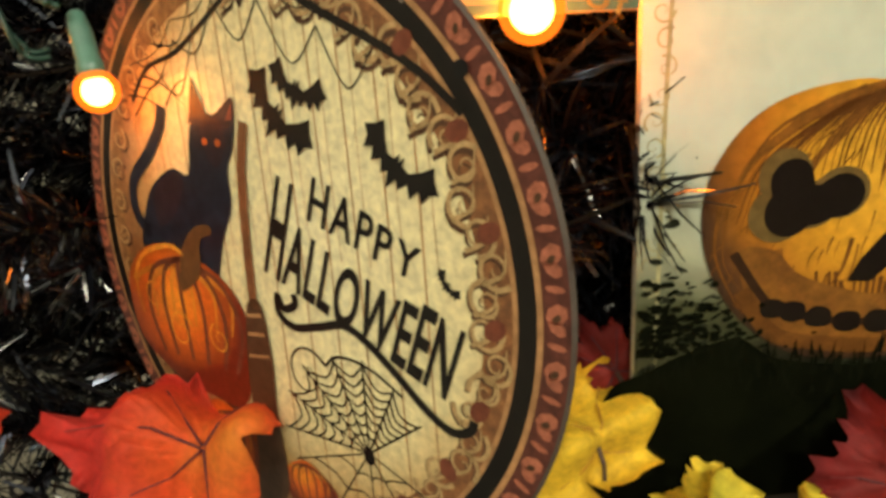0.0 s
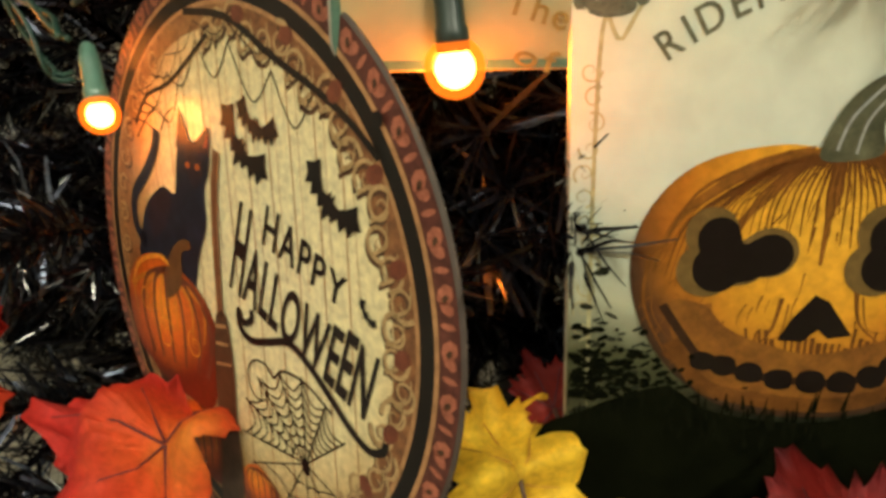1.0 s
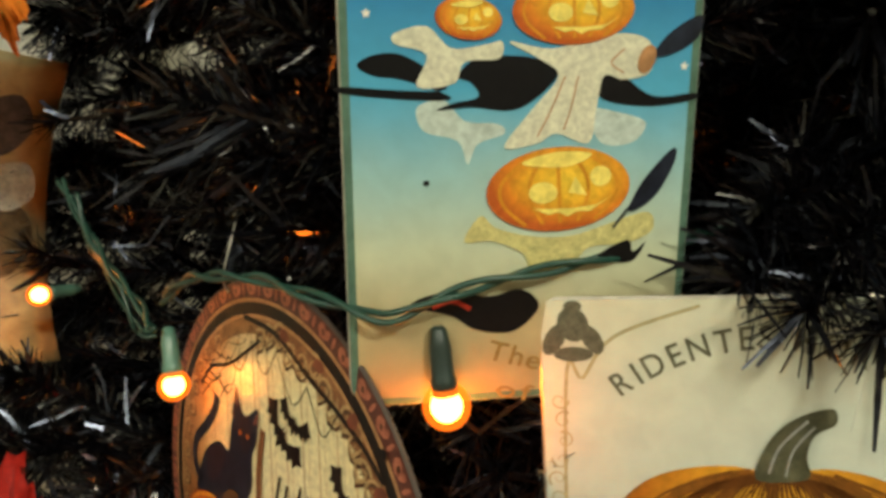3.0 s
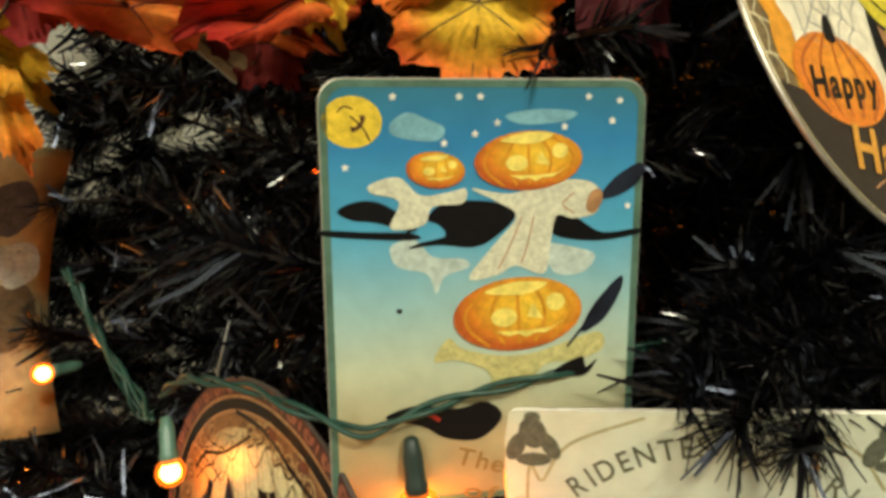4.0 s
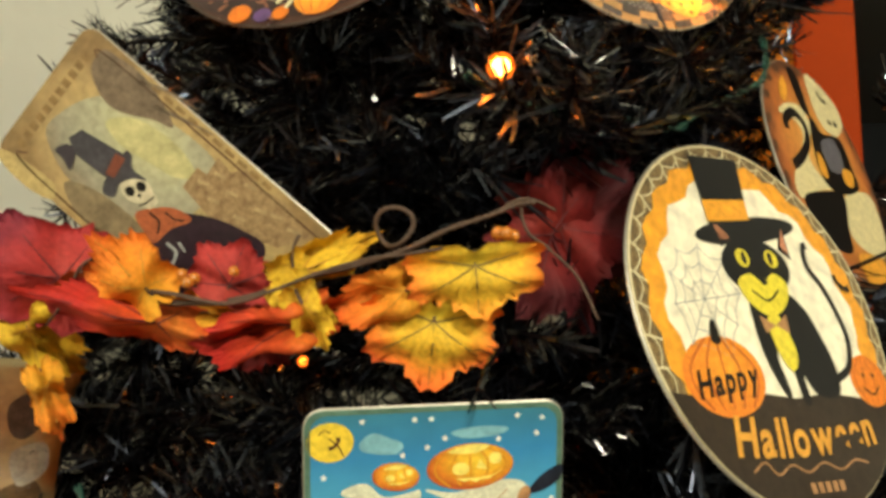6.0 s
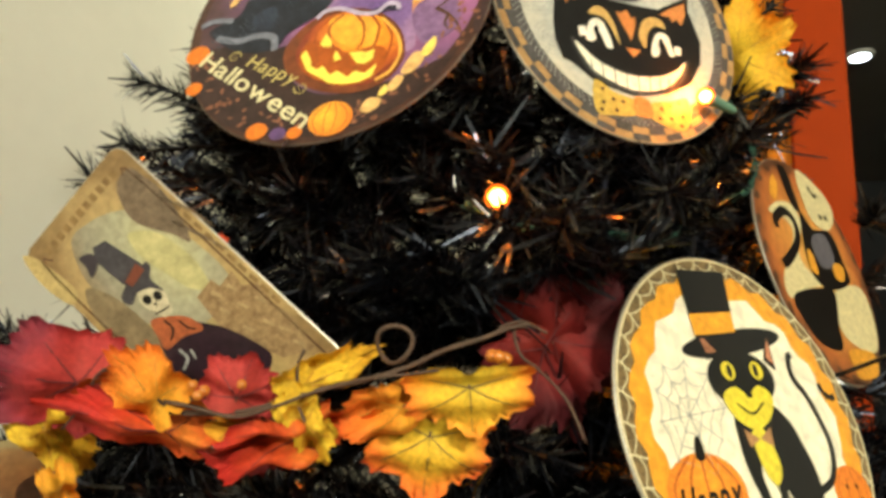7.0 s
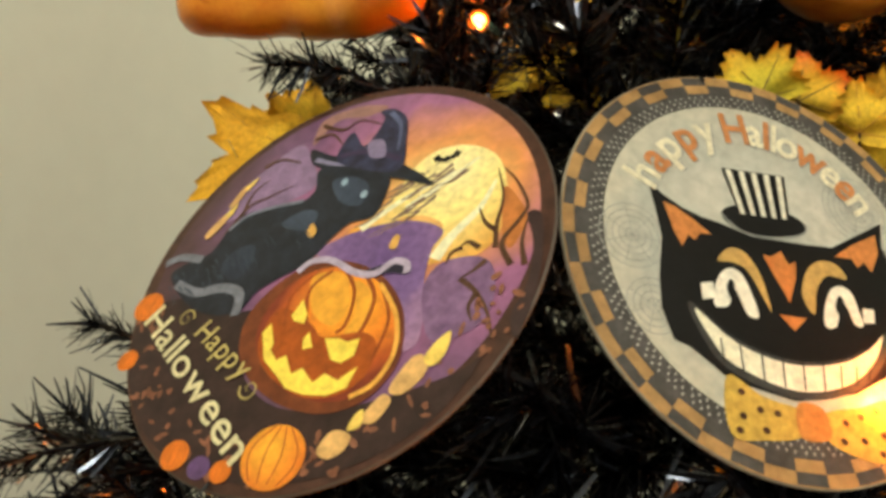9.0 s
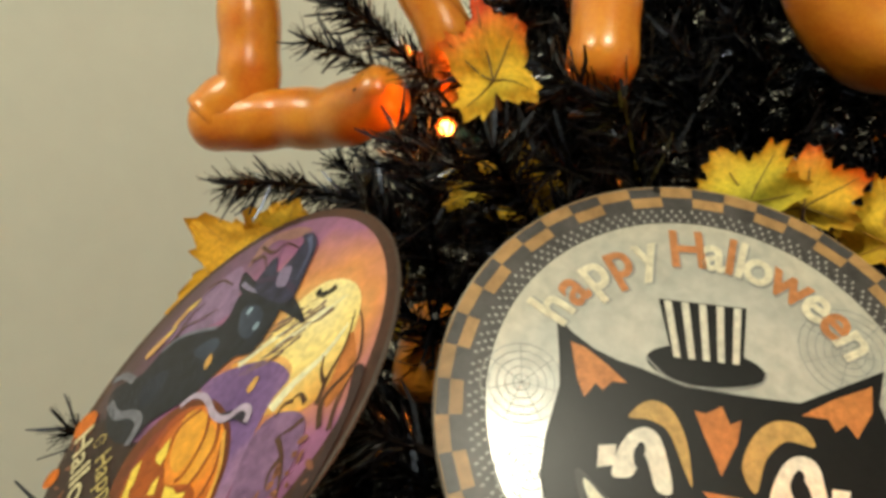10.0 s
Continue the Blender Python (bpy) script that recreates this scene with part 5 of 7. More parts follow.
flat("printed_glowing_face", [[(-1.8, -31.2), (0.8, -23.4), (6.2, -30.5), (6.4, -34.7), (1.0, -33.8)], [(19.7, -40.9), (26.1, -40.6), (30.9, -41.9), (36.0, -40.2), (36.2, -47.3), (31.5, -50.8), (26.3, -49.7)], [(9.4, -41.8), (10.9, -38.2), (15.4, -45.0), (10.9, -46.2)],
     [(-13.2, -39.5), (-10.6, -34.9), (-4.6, -44.4), (-5.0, -46.9), (0.1, -51.2), (4.3, -49.0), (10.2, -56.4), (14.5, -53.7), (22.0, -59.3), (26.0, -55.3), (32.8, -57.6), (39.5, -51.7), (38.0, -60.3), (30.4, -64.0), (20.0, -64.4), (10.3, -62.4), (2.4, -56.9), (-6.2, -51.5)]], print_mat("flame_ink", (0.95, 0.72, 0.10), 0.15), S, 11)
glow_orange = blend("small_pumpkin_print", [(0.0, (0.90, 0.44, 0.04)), (1.0, (0.70, 0.18, 0.015))], centre=(0.015, -0.085), scale=(60, 60), noise_amount=0.4, noise_scale=60)
for px, py, r in ((-92, -28, 9), (17, -88, 14), (-86, -56, 6), (-30, -93, 7), (-4, -96, 5)):
    pumpkin(S, px, py, r, r * 0.85, 8, (glow_orange, DEEP_ORANGE, None), 4)
flat("printed_purple_bloom", [ell(-15, -96, 5.5, 4.5, 0, 14)], PURPLE, S, 9)
flat("printed_candles", [blob([(55.4, -59.0), (61.5, -46.0), (68.1, -47.4), (67.1, -54.3), (61.1, -60.7)]), blob([(34.6, -83.7), (38.2, -76.2), (46.2, -76.8), (45.6, -82.4), (40.0, -86.0)]), blob([(48.2, -71.1), (53.1, -61.7), (57.9, -63.4), (54.0, -71.6)]), blob([(-80, 14), (-74, 26), (-70, 24), (-76, 12)]), blob([(-74, 32), (-70, 44), (-67, 42), (-70, 32)])], print_mat("candle_ink", (0.78, 0.46, 0.17), 0.4), S, 8)
flat("printed_flames", [blob([(65.9, -47.5), (68.0, -41.2), (73.2, -35.6), (73.8, -43.8), (70.1, -49.5)]), blob([(44.2, -75.4), (45.3, -69.9), (48.2, -67.6), (49.0, -73.3)]), blob([(-73, 26), (-68, 33), (-69, 25)]), blob([(-69, 44), (-63, 50), (-66, 42)])], print_mat("flame_light_ink", (0.90, 0.64, 0.14), 0.2), S, 9)
lv, lr = [], random.Random(9)
for k in range(110):
    a = radians(lr.uniform(-160, -8))
    r = lr.uniform(84, 101)
    lv.append(ell(r * math.cos(a), r * math.sin(a), lr.uniform(1.2, 3.2), lr.uniform(0.7, 1.5), lr.uniform(0, 180), 7))
flat("printed_fallen_leaf_pattern", lv, print_mat("fallen_leaf_ink", (0.30, 0.12, 0.07), 0.6, 300), S, 7)
flat("printed_lettering", letters("Happy", (-52, -42), (-14, -61), 14, 0.005, slant=0.15) + spiral(-62, -34, 5, 1.3, 0, 0.9) + spiral(-7, -64, 5, 1.3, 3, 0.9), print_mat("gold_letter_ink", (0.55, 0.44, 0.16), 0.2), S, 12)
flat("printed_title", letters("Halloween", (-88.5, -37), (0, -94), 18, 0.012, gap=0.08), print_mat("pale_title_ink", (0.74, 0.66, 0.40), 0.2), S, 12)

# ---- grey sign with the grinning face
S = grin_sign
disc_plate(S, R8, TIN)
flat("printed_rim", [ell(0, 0, 103.2, 103.2, 0, 120)], print_mat("ochre_rim_ink", (0.46, 0.27, 0.11), 0.3, 60), S, 1)
checks, specks = [], []
for k in range(44):
    a0, a1 = 2 * math.pi * k / 44, 2 * math.pi * (k + 1) / 44
    low, high = (97.8, 102.8) if k % 2 else (92.4, 97.8)
    checks.append([(r * math.cos(a), r * math.sin(a)) for r, a in ((low, a0), (high, a0), (high, a1), (low, a1))])
    checks.append([(r * math.cos(a), r * math.sin(a)) for r, a in ((83.5, a0), (92.6, a0), (92.6, a1), (83.5, a1))])
    for r in (85.2, 87.6, 90.0):
        for s in (0.2, 0.5, 0.8):
            a = a0 + (a1 - a0) * (s + 0.12 * (r > 86) + 0.12 * (r > 89))
            specks.append(ell(r * math.cos(a), r * math.sin(a), 0.9, 0.6, math.degrees(a), 6))
flat("printed_check_pattern", checks, print_mat("blue_black_check_ink", (0.085, 0.08, 0.08), 0.5, 60), S, 2)
flat("printed_speck_pattern", specks, print_mat("grey_speck_ink", (0.40, 0.40, 0.38), 0.3), S, 3)
flat("printed_ground", [ell(0, 0, 83.8, 83.8, 0, 100)],
     blend("worn_grey_print", [(0.0, (0.40, 0.41, 0.38)), (0.45, (0.52, 0.52, 0.47)), (0.7, (0.44, 0.45, 0.41)), (1.0, (0.52, 0.50, 0.42))], scale=(11.5, 11.5), rough=0.24, noise_amount=0.3, noise_scale=45, grain=0.12, coat=1.0), S, 3)
cr, cl = random.Random(4), []
for cx, cy, n in ((-70, -8, 5), (52, 38, 6), (-60, -40, 4), (70, 20, 4)):
    for k in range(n):
        cl += band(cx, cy, 3 + 3.2 * k, 3.5 + 3.2 * k, 20)
    cl += sum([ribbon([(cx, cy), (cx + 3.2 * n * math.cos(a), cy + 3.2 * n * math.sin(a))], 0.4, 1, smooth=False) for a in (0, 0.9, 1.8, 2.7, 3.6, 4.5, 5.4)], [])
flat("printed_faint_web_pattern", cl, GREY_INK, S, 4)
head = [(-62.2, 23.5), (-54.6, 17.8), (-45.3, 13.2), (-35.3, 10.7), (-27.2, 10.1), (-9.3, 6.9), (17.9, 9.8), (33.5, 12.0), (49.6, 23.1), (64.9, 33.8), (62.6, 19.5)] + [(66, 10), (71, -6), (68, -26), (56, -46), (34, -60), (4, -69), (-26, -66), (-44, -55)] + [(-51.3, -53.5), (-56.6, -40.1), (-57.3, -25.6), (-55.7, -5.3), (-58.2, 7.4)]
flat("printed_head", [head], BLACK, S, 5)
flat("printed_inner_ears", [[(-54.7, 13.7), (-49.0, 12.8), (-39.5, 8.0), (-30.9, 2.4), (-36.4, 1.6), (-39.4, -2.8), (-42.5, -0.9), (-45.8, -7.4), (-49.5, -1.3)], [(34.0, 7.2), (46.3, 17.2), (60.1, 25.9), (59.9, 15.6), (54.1, 3.6), (50.3, 8.2), (46.4, 4.2), (43.8, 8.4)]], print_mat("ear_orange_ink", (0.62, 0.24, 0.07), 0.35), S, 6)
flat("printed_brow_patches", [blob([(-28.6, -10.5), (-22.4, -2.5), (-13.8, -3.2), (-6.8, -13.7), (-3.4, -29.7), (-6.8, -24.4), (-13.5, -12.5), (-20.7, -9.7)]), blob([(13.4, -18.2), (17.0, -5.5), (24.7, 2.4), (34.5, 3.0), (38.9, -3.7), (28.5, -4.5), (21.7, -13.4), (18.6, -26.3)])], print_mat("sand_ink", (0.56, 0.36, 0.12), 0.3), S, 6)
flat("printed_forehead_patch", [[(-4.9, -1.6), (-0.8, -1.7), (5.0, 2.8), (8.4, -3.5), (12.3, -0.8), (11.4, -9.8), (6.4, -23.5), (3.6, -18.0), (-1.1, -9.4)], [(0.4, -30.4), (14.2, -29.2), (7.2, -37.0)]], print_mat("patch_orange_ink", (0.60, 0.22, 0.06), 0.35), S, 6)
flat("printed_eyes", [blob([(-31.8, -33.0), (-30.6, -23.2), (-26.8, -15.8), (-21.5, -12.8), (-16.6, -15.0), (-12.8, -23.1), (-10.0, -33.9), (-15.6, -34.6), (-18.8, -27.3), (-21.7, -23.0), (-24.1, -31.2), (-28.1, -33.5)], 3), [(-37.8, -24.1), (-31.6, -22.1), (-31.1, -29.6), (-37.2, -32.1)], blob([(23.1, -30.7), (24.9, -19.8), (29.2, -11.3), (35.1, -8.2), (40.1, -10.5), (42.3, -18.0), (43.8, -26.1), (39.0, -26.6), (37.1, -20.3), (34.1, -17.0), (30.9, -25.7), (28.3, -30.7)], 3), [(44.8, -17.4), (51.0, -16.6), (50.2, -23.5), (44.0, -24.9)]], WHITE, S, 7)
flat("printed_pupils", [blob([(-25.1, -23.8), (-23.1, -18.8), (-21.0, -21.2), (-23.3, -28.3)]), blob([(30.2, -19.7), (32.9, -13.9), (35.2, -16.2), (31.8, -23.8)])], BLACK, S, 8)
flat("printed_mouth_shade", [blob([(-44, -34), (-38, -50), (-26, -62), (4, -68), (32, -60), (50, -44), (57, -26), (48, -34), (28, -46), (3, -51), (-22, -47)])], print_mat("dark_lip_ink", (0.05, 0.05, 0.05), 0.3), S, 7)
flat("printed_teeth", [blob([(-41, -37), (-34, -50), (-24, -59), (4, -64.5), (30, -57), (46, -43), (53, -29), (44, -38), (28, -47.5), (3, -53), (-22, -49)])], print_mat("tooth_ink", (0.80, 0.77, 0.62), 0.15), S, 8)
flat("printed_tooth_gap_pattern", sum([ribbon([(x, -47 + 0.002 * x * x - 3), (x * 0.96, -64 + 0.006 * x * x)], 0.8, 1, smooth=False) for x in (-30, -21, -11, -1, 9, 19, 28, 36, 43)], []), BLACK, S, 9)
flat("printed_hat_brim", [ell(-2, 17, 23, 8.5, 6, 36)], BLACK, S, 6)
flat("printed_hat_rim_line_pattern", ribbon([(-25, 15), (-14, 8), (2, 9), (18, 15), (21, 21)], 1.0, 5), GREY_INK, S, 7)
flat("printed_hat", [[(-23, 42), (12, 47), (12, 21), (-15, 17)]], BLACK, S, 7)
flat("printed_hat_stripes", [[(-21 + 7 * k, 41.8 + k), (-18 + 7 * k, 42.2 + k), (-12 + 5.6 * k, 18.2 + 0.8 * k), (-14.6 + 5.6 * k, 17.8 + 0.8 * k)] for k in range(5)], print_mat("stripe_white_ink", (0.70, 0.68, 0.58), 0.2), S, 8)
flat("printed_bow_tie", [blob([(-28, -64), (-12, -70), (4, -72), (10, -76), (4, -84), (-12, -88), (-28, -88)]), blob([(50, -60), (34, -66), (20, -70), (12, -76), (18, -84), (34, -88), (46, -86), (52, -74)])], print_mat("mustard_ink", (0.60, 0.40, 0.08), 0.25), S, 6)
flat("printed_bow_knot", [blob([(4, -70), (16, -70), (18, -82), (4, -84)])], print_mat("knot_ink", (0.55, 0.24, 0.06), 0.3), S, 7)
flat("printed_bow_spots", [ell(x, y, 1.7, 1.5, 0, 10) for x, y in ((-22, -70), (-14, -76), (-22, -80), (-6, -76), (-12, -84), (-24, -86), (26, -74), (34, -70), (42, -66), (34, -80), (44, -76), (24, -82), (42, -84))], BROWN, S, 8)
word = "happy Halloween"
lt = {}
widths = [glyph(ch, 0.024)[1] if ch != " " else 0.30 for ch in word]
run, sz, r = 0.0, 25.0, 62.0
for k, ch in enumerate(word):
    mid = run + widths[k] / 2
    run += widths[k] + 0.1
    if ch == " ":
        continue
    first, last, a0, a1 = (0, 4, 157.4, 116.4) if k < 5 else (6, 14, 101.3, 38.0)
    start = sum(widths[:first]) + 0.1 * first + widths[first] / 2
    stop = sum(widths[:last]) + 0.1 * last + widths[last] / 2
    a = radians(a0 + (a1 - a0) * (mid - start) / (stop - start))
    polys, w = glyph(ch, 0.024)
    sx = sz * 0.92
    rot = a - math.pi / 2
    c, s = math.cos(rot), math.sin(rot)
    for dx, key in ((0.9, "shadow"), (0, "orange" if k in (1, 3, 6, 8, 11, 13) else "cream")):
        for p in polys:
            lt.setdefault(key, []).append([(r * math.cos(a) + c * ((x - w / 2) * sx + dx) - s * (y * sz - dx), r * math.sin(a) + s * ((x - w / 2) * sx + dx) + c * (y * sz - dx)) for x, y in p])
flat("printed_letter_shadow", lt["shadow"], GREY_INK, S, 5)
flat("printed_cream_letters", lt["cream"], print_mat("letter_cream_ink", (0.72, 0.68, 0.52), 0.15), S, 6)
flat("printed_orange_letters", lt["orange"], print_mat("letter_orange_ink", (0.58, 0.24, 0.09), 0.3), S, 6)
flat("hanging_hole", [ell(-30, 97, 1.8, 1.8, 0, 14)], BLACK, S, 6)

# ---- far orange and black sign
S = far_sign
disc_plate(S, R8, TIN)
flat("printed_ground", [ell(0, 0, 103.2, 103.2, 0, 100)], blend("mottled_orange_print", [(0.0, (0.66, 0.40, 0.10)), (0.5, (0.58, 0.24, 0.05)), (0.85, (0.40, 0.12, 0.03)), (1.0, (0.10, 0.04, 0.02))], scale=(9.6, 9.6), noise_amount=0.22, noise_scale=40), S, 1)
flat("printed_rim_mark_pattern", [ell(98 * math.cos(k * 0.2618), 98 * math.sin(k * 0.2618), 7, 3.5, k * 15 + 60, 8) for k in range(24)], BROWN, S, 2)
flat("printed_pale_shapes", [blob([(16.9, 101.0), (48.7, 98.1), (75.0, 84.5), (77.9, 66.6), (53.4, 46.6), (23.8, 46.0), (12.4, 64.3)]), blob([(-71.5, 37.7), (-47.4, 52.0), (-19.7, 56.0), (-10.1, 39.7), (-35.8, 5.7), (-22.6, -10.2), (5.3, -15.0), (-40.4, -26.1), (-78.6, -39.5), (-81.4, -23.5), (-56.4, 2.3), (-34.9, 24.1), (-42.8, 36.9)]), blob([(17.8, -20.1), (83.6, -6.0), (91.6, -35.7), (71.9, -68.3), (24.6, -67.7), (2.5, -53.8)])], print_mat("pale_cream_ink", (0.72, 0.62, 0.34), 0.25), S, 3)
flat("printed_dark_shape", [blob([(-4.5, 52.0), (13.1, 38.8), (53.9, 43.8), (61.7, 16.3), (60.8, -5.2), (13.9, -19.0), (-16.7, -14.4), (-21.5, 8.1)]), blob([(-71.9, -36.3), (-22.3, -22.8), (15.2, -20.4), (1.2, -52.4), (-7.9, -74.0), (-45.8, -73.0), (-67.1, -56.6)]), blob([(-23.7, 93.3), (-5.7, 93.9), (-3.3, 66.5), (-4.5, 52.0), (-18.9, 57.3)])] + ribbon([(-73.7, -10.4), (-49.6, 3.4), (-27.1, 22.9), (-25.6, 39.3), (-41.3, 44.7), (-62.4, 32.8), (-63.6, 23.8)], 9, 6), INK, S, 4)
flat("printed_grey_figure", [blob([(2.9, 28.5), (33.1, 38.6), (42.6, 24.5), (34.6, 6.4), (7.3, 1.1), (-1.7, 11.4)])], print_mat("slate_figure_ink", (0.14, 0.13, 0.15), 0.4), S, 5)
flat("printed_lantern_glow", [blob([(-15.2, 14.4), (-6.2, 8.0), (-8.0, -8.0), (-21.2, -4.8)]), blob([(34.1, 9.1), (56.9, 9.9), (48.1, -5.3), (29.8, -5.2)]), blob([(6.5, -73.0), (59.0, -71.3), (55.4, -90.5), (13.0, -97.3), (3.8, -88.4)]), blob([(-41.9, 79.9), (-37.2, 69.8), (-51.0, 52.8), (-57.4, 59.5)])], print_mat("lantern_orange_ink", (0.80, 0.36, 0.04), 0.3), S, 5)
flat("printed_face_mark", [bat(*[(40.1, 81.3)][0], 20, -20), ell(*[(41.3, 57.7)][0], 4, 3, 0, 10), ell(*[(54.8, 59.3)][0], 4, 3, 0, 10)], INK, S, 5)

# ---- sepia sign with the skeleton
S = skull_sign
card_plate(S, 0.0411, 0.085, 0.008, TIN)
flat("printed_ground", [[(x * 1000, y * 1000) for x, y in rounded_rect(0.0405, 0.0844, 0.0075)]],
     blend("sepia_print", [(0.0, (0.34, 0.26, 0.12)), (0.55, (0.40, 0.29, 0.12)), (0.85, (0.36, 0.25, 0.11)), (1.0, (0.22, 0.14, 0.06))], scale=(20, 11), rough=0.34, noise_amount=0.35, noise_scale=50, coat=0.12), S, 1)
flat("printed_oval", [blob([(-16.0, 68.7), (-3.5, 68.8), (12.8, 61.2), (25.1, 46.0), (30.0, 20.1), (30.4, -5.1), (22.4, -16.5), (4.8, -15.2), (-8.4, -9.9), (-17.1, 3.9), (-25.7, 26.7), (-25.4, 49.1)])],
     blend("misty_oval_print", [(0.0, (0.44, 0.42, 0.22)), (0.4, (0.34, 0.33, 0.22)), (0.75, (0.27, 0.25, 0.18)), (1.0, (0.20, 0.15, 0.09))], centre=(0.014, 0.026), scale=(22, 14), noise_amount=0.2, noise_scale=60), S, 2)
flat("printed_mist_light", [blob([(8.4, 47.7), (18.5, 39.2), (22.4, 26.3), (23.1, 9.7), (18.3, -4.0), (10.7, 2.9), (7.7, 17.5), (4.8, 34.3)])], print_mat("pale_yellow_mist_ink", (0.54, 0.50, 0.24), 0.5, 50), S, 2.5)
flat("printed_bare_tree", [blob([(24.7, 70.1), (35.2, 70.3), (37.4, 61.3), (38.5, 47.2), (34.7, 30.8), (28.9, 19.1), (25.4, 28.9), (19.4, 40.1), (16.1, 50.2), (18.2, 60.8)])] + ribbon([(30.4, 33.4), (35.4, 16.4), (39.3, 0.8)], 2.6, 4, True) + ribbon([(35.1, 46.3), (41.3, 30.3), (43.5, 14.3)], 2.0, 4, True), print_mat("umber_ink", (0.20, 0.145, 0.095), 0.5), S, 3)
flat("printed_hill", [blob([(-28.9, 46.1), (-21.2, 30.8), (-19.3, 6.3), (-21.9, -13.4), (-34.2, -15.8), (-35.1, 5.2), (-37.0, 29.9)])], print_mat("hill_brown_ink", (0.24, 0.18, 0.10), 0.5, 90), S, 3)
flat("printed_town", [[(9.5, -2.5), (21.7, -2.3), (22.2, -8.2), (32.5, -7.4), (30.7, -16.6), (36.9, -22.4), (35.0, -34.6), (36.8, -45.4), (33.0, -67.4), (18.0, -58.1), (10.8, -39.4), (6.8, -21.9)]], print_mat("town_ink", (0.17, 0.10, 0.05), 0.6, 300, c2=(0.36, 0.25, 0.12)), S, 3)
flat("printed_roofs_pattern", sum([ribbon([q, (q[0] + 2, q[1] - 6)], 2.0, 1, smooth=False) for q in [(17.1, -6.3), (25.2, -10.6), (22.3, -20.8), (30.9, -25.7), (25.1, -37.1), (28.2, -44.8), (15.4, -31.1), (27.9, -55.5), (13.6, -15.8)]], []), print_mat("roof_light_ink", (0.42, 0.30, 0.15), 0.4), S, 3.5)
flat("printed_coat", [blob([(-15.3, 6.4), (-3.9, -5.9), (6.8, -21.9), (12.6, -37.8), (13.8, -53.5), (-4.9, -57.7), (-24.7, -50.1), (-32.3, -35.6), (-27.3, -16.5)])], print_mat("dark_coat_ink", (0.028, 0.014, 0.022), 0.5), S, 4)
flat("printed_neckcloth", [blob([(-16.6, 7.8), (-6.4, 0.5), (-0.8, -7.4), (-0.3, -16.4), (-10.7, -11.1), (-21.8, -9.0), (-20.8, -2.0)])], print_mat("rust_cloth_ink", (0.42, 0.11, 0.04), 0.5, 300), S, 5)
flat("printed_cloth_fold_pattern", ribbon([(-11.5, 2.4), (-11.7, -4.2), (-17.1, -7.3)], 1.2, 4) + ribbon([(-6.1, -3.5), (-5.5, -9.5), (-2.9, -13.6)], 1.0, 4), INK, S, 5.5)
flat("printed_skull", [blob([(-10.0, 23.3), (-4.4, 23.9), (-0.1, 17.0), (-0.9, 8.9), (-6.8, 6.2), (-12.5, 11.5), (-13.5, 18.0)]), blob([(-10.3, 10.9), (-2.9, 8.8), (-4.2, 2.5), (-10.2, 3.6)])], print_mat("bone_ink", (0.58, 0.52, 0.36), 0.3), S, 6)
flat("printed_skull_face_pattern", [ell(*q, 2.4, 2.8, 0, 12) for q in [(-9.7, 16.6), (-4.2, 13.7)]] + [[(-9.3, 12.6), (-6.6, 12.4), (-8.5, 9.9)]] + ribbon([(-12.1, 8.4), (-7.7, 6.3), (-3.7, 5.5)], 0.9, 4), INK, S, 7)
flat("printed_hat", [blob([(-19.0, 27.5), (-10.6, 30.7), (-0.0, 30.5), (4.9, 30.5), (4.4, 26.6), (-0.2, 22.5), (0.1, 13.2), (-3.8, 19.2), (-10.5, 22.9), (-17.3, 21.2)]), [(-9.6, 57.5), (-2.2, 54.9), (3.5, 25.8), (-9.1, 24.1), (-12.6, 31.5), (-14.0, 51.4)]], print_mat("hat_grey_ink", (0.06, 0.055, 0.065), 0.5), S, 7)
flat("printed_hat_band", [[(0.1, 34.1), (1.3, 28.2), (-10.0, 26.8), (-11.2, 31.8)]], RUST, S, 8)
flat("printed_hat_ribbon", [blob([(-18.9, 59.4), (-12.6, 56.2), (-13.6, 50.0), (-21.8, 47.0), (-19.9, 53.2)])], print_mat("ribbon_ink", (0.05, 0.04, 0.05), 0.4), S, 8)
flat("printed_bones_pattern", ribbon([(-17.4, -13.7), (-17.5, -20.2), (-23.6, -22.6)], 1.6, 4) + ribbon([(-13.0, -18.3), (-14.5, -23.9)], 1.2, 4), GREY_INK, S, 6)
flat("printed_writing_pattern", [[(-30 + 5.5 * k, 73), (-26.5 + 5.5 * k, 73), (-26.5 + 5.5 * k, 77.5), (-30 + 5.5 * k, 77.5)] for k in range(11)] + [[(36.4, 40 - 8 * k), (38.6, 40 - 8 * k), (38.6, 34.5 - 8 * k), (36.4, 34.5 - 8 * k)] for k in range(10)], print_mat("faded_brown_ink", (0.24, 0.15, 0.06), 0.3), S, 3)
flat("printed_frame_pattern", ribbon([(-36, -80), (-36, 62), (-30, 70)], 1.0, 4) + ribbon([(34.5, -80), (34.5, 60), (30, 70)], 1.0, 4), BROWN, S, 3)
flat("printed_scroll", [blob([(-40.0, 84.6), (-35.3, 76.1), (-33.2, 60.0), (-33.4, 48.7), (-40.0, 45.8), (-43.6, 57.5), (-43.4, 73.4)])], print_mat("scroll_ink", (0.48, 0.36, 0.15), 0.3), S, 3)

# ---- bent sepia sign, seen at its edge
S = side_sign
L_HW, L_HH, L_BOW = 0.062, 0.092, 0.030


def bent(x, y, up):
    return (x, y, -L_BOW * (1 - (y / L_HH) ** 2) + up)


bm = bmesh.new()
NU, NV = 6, 24
grid = {}
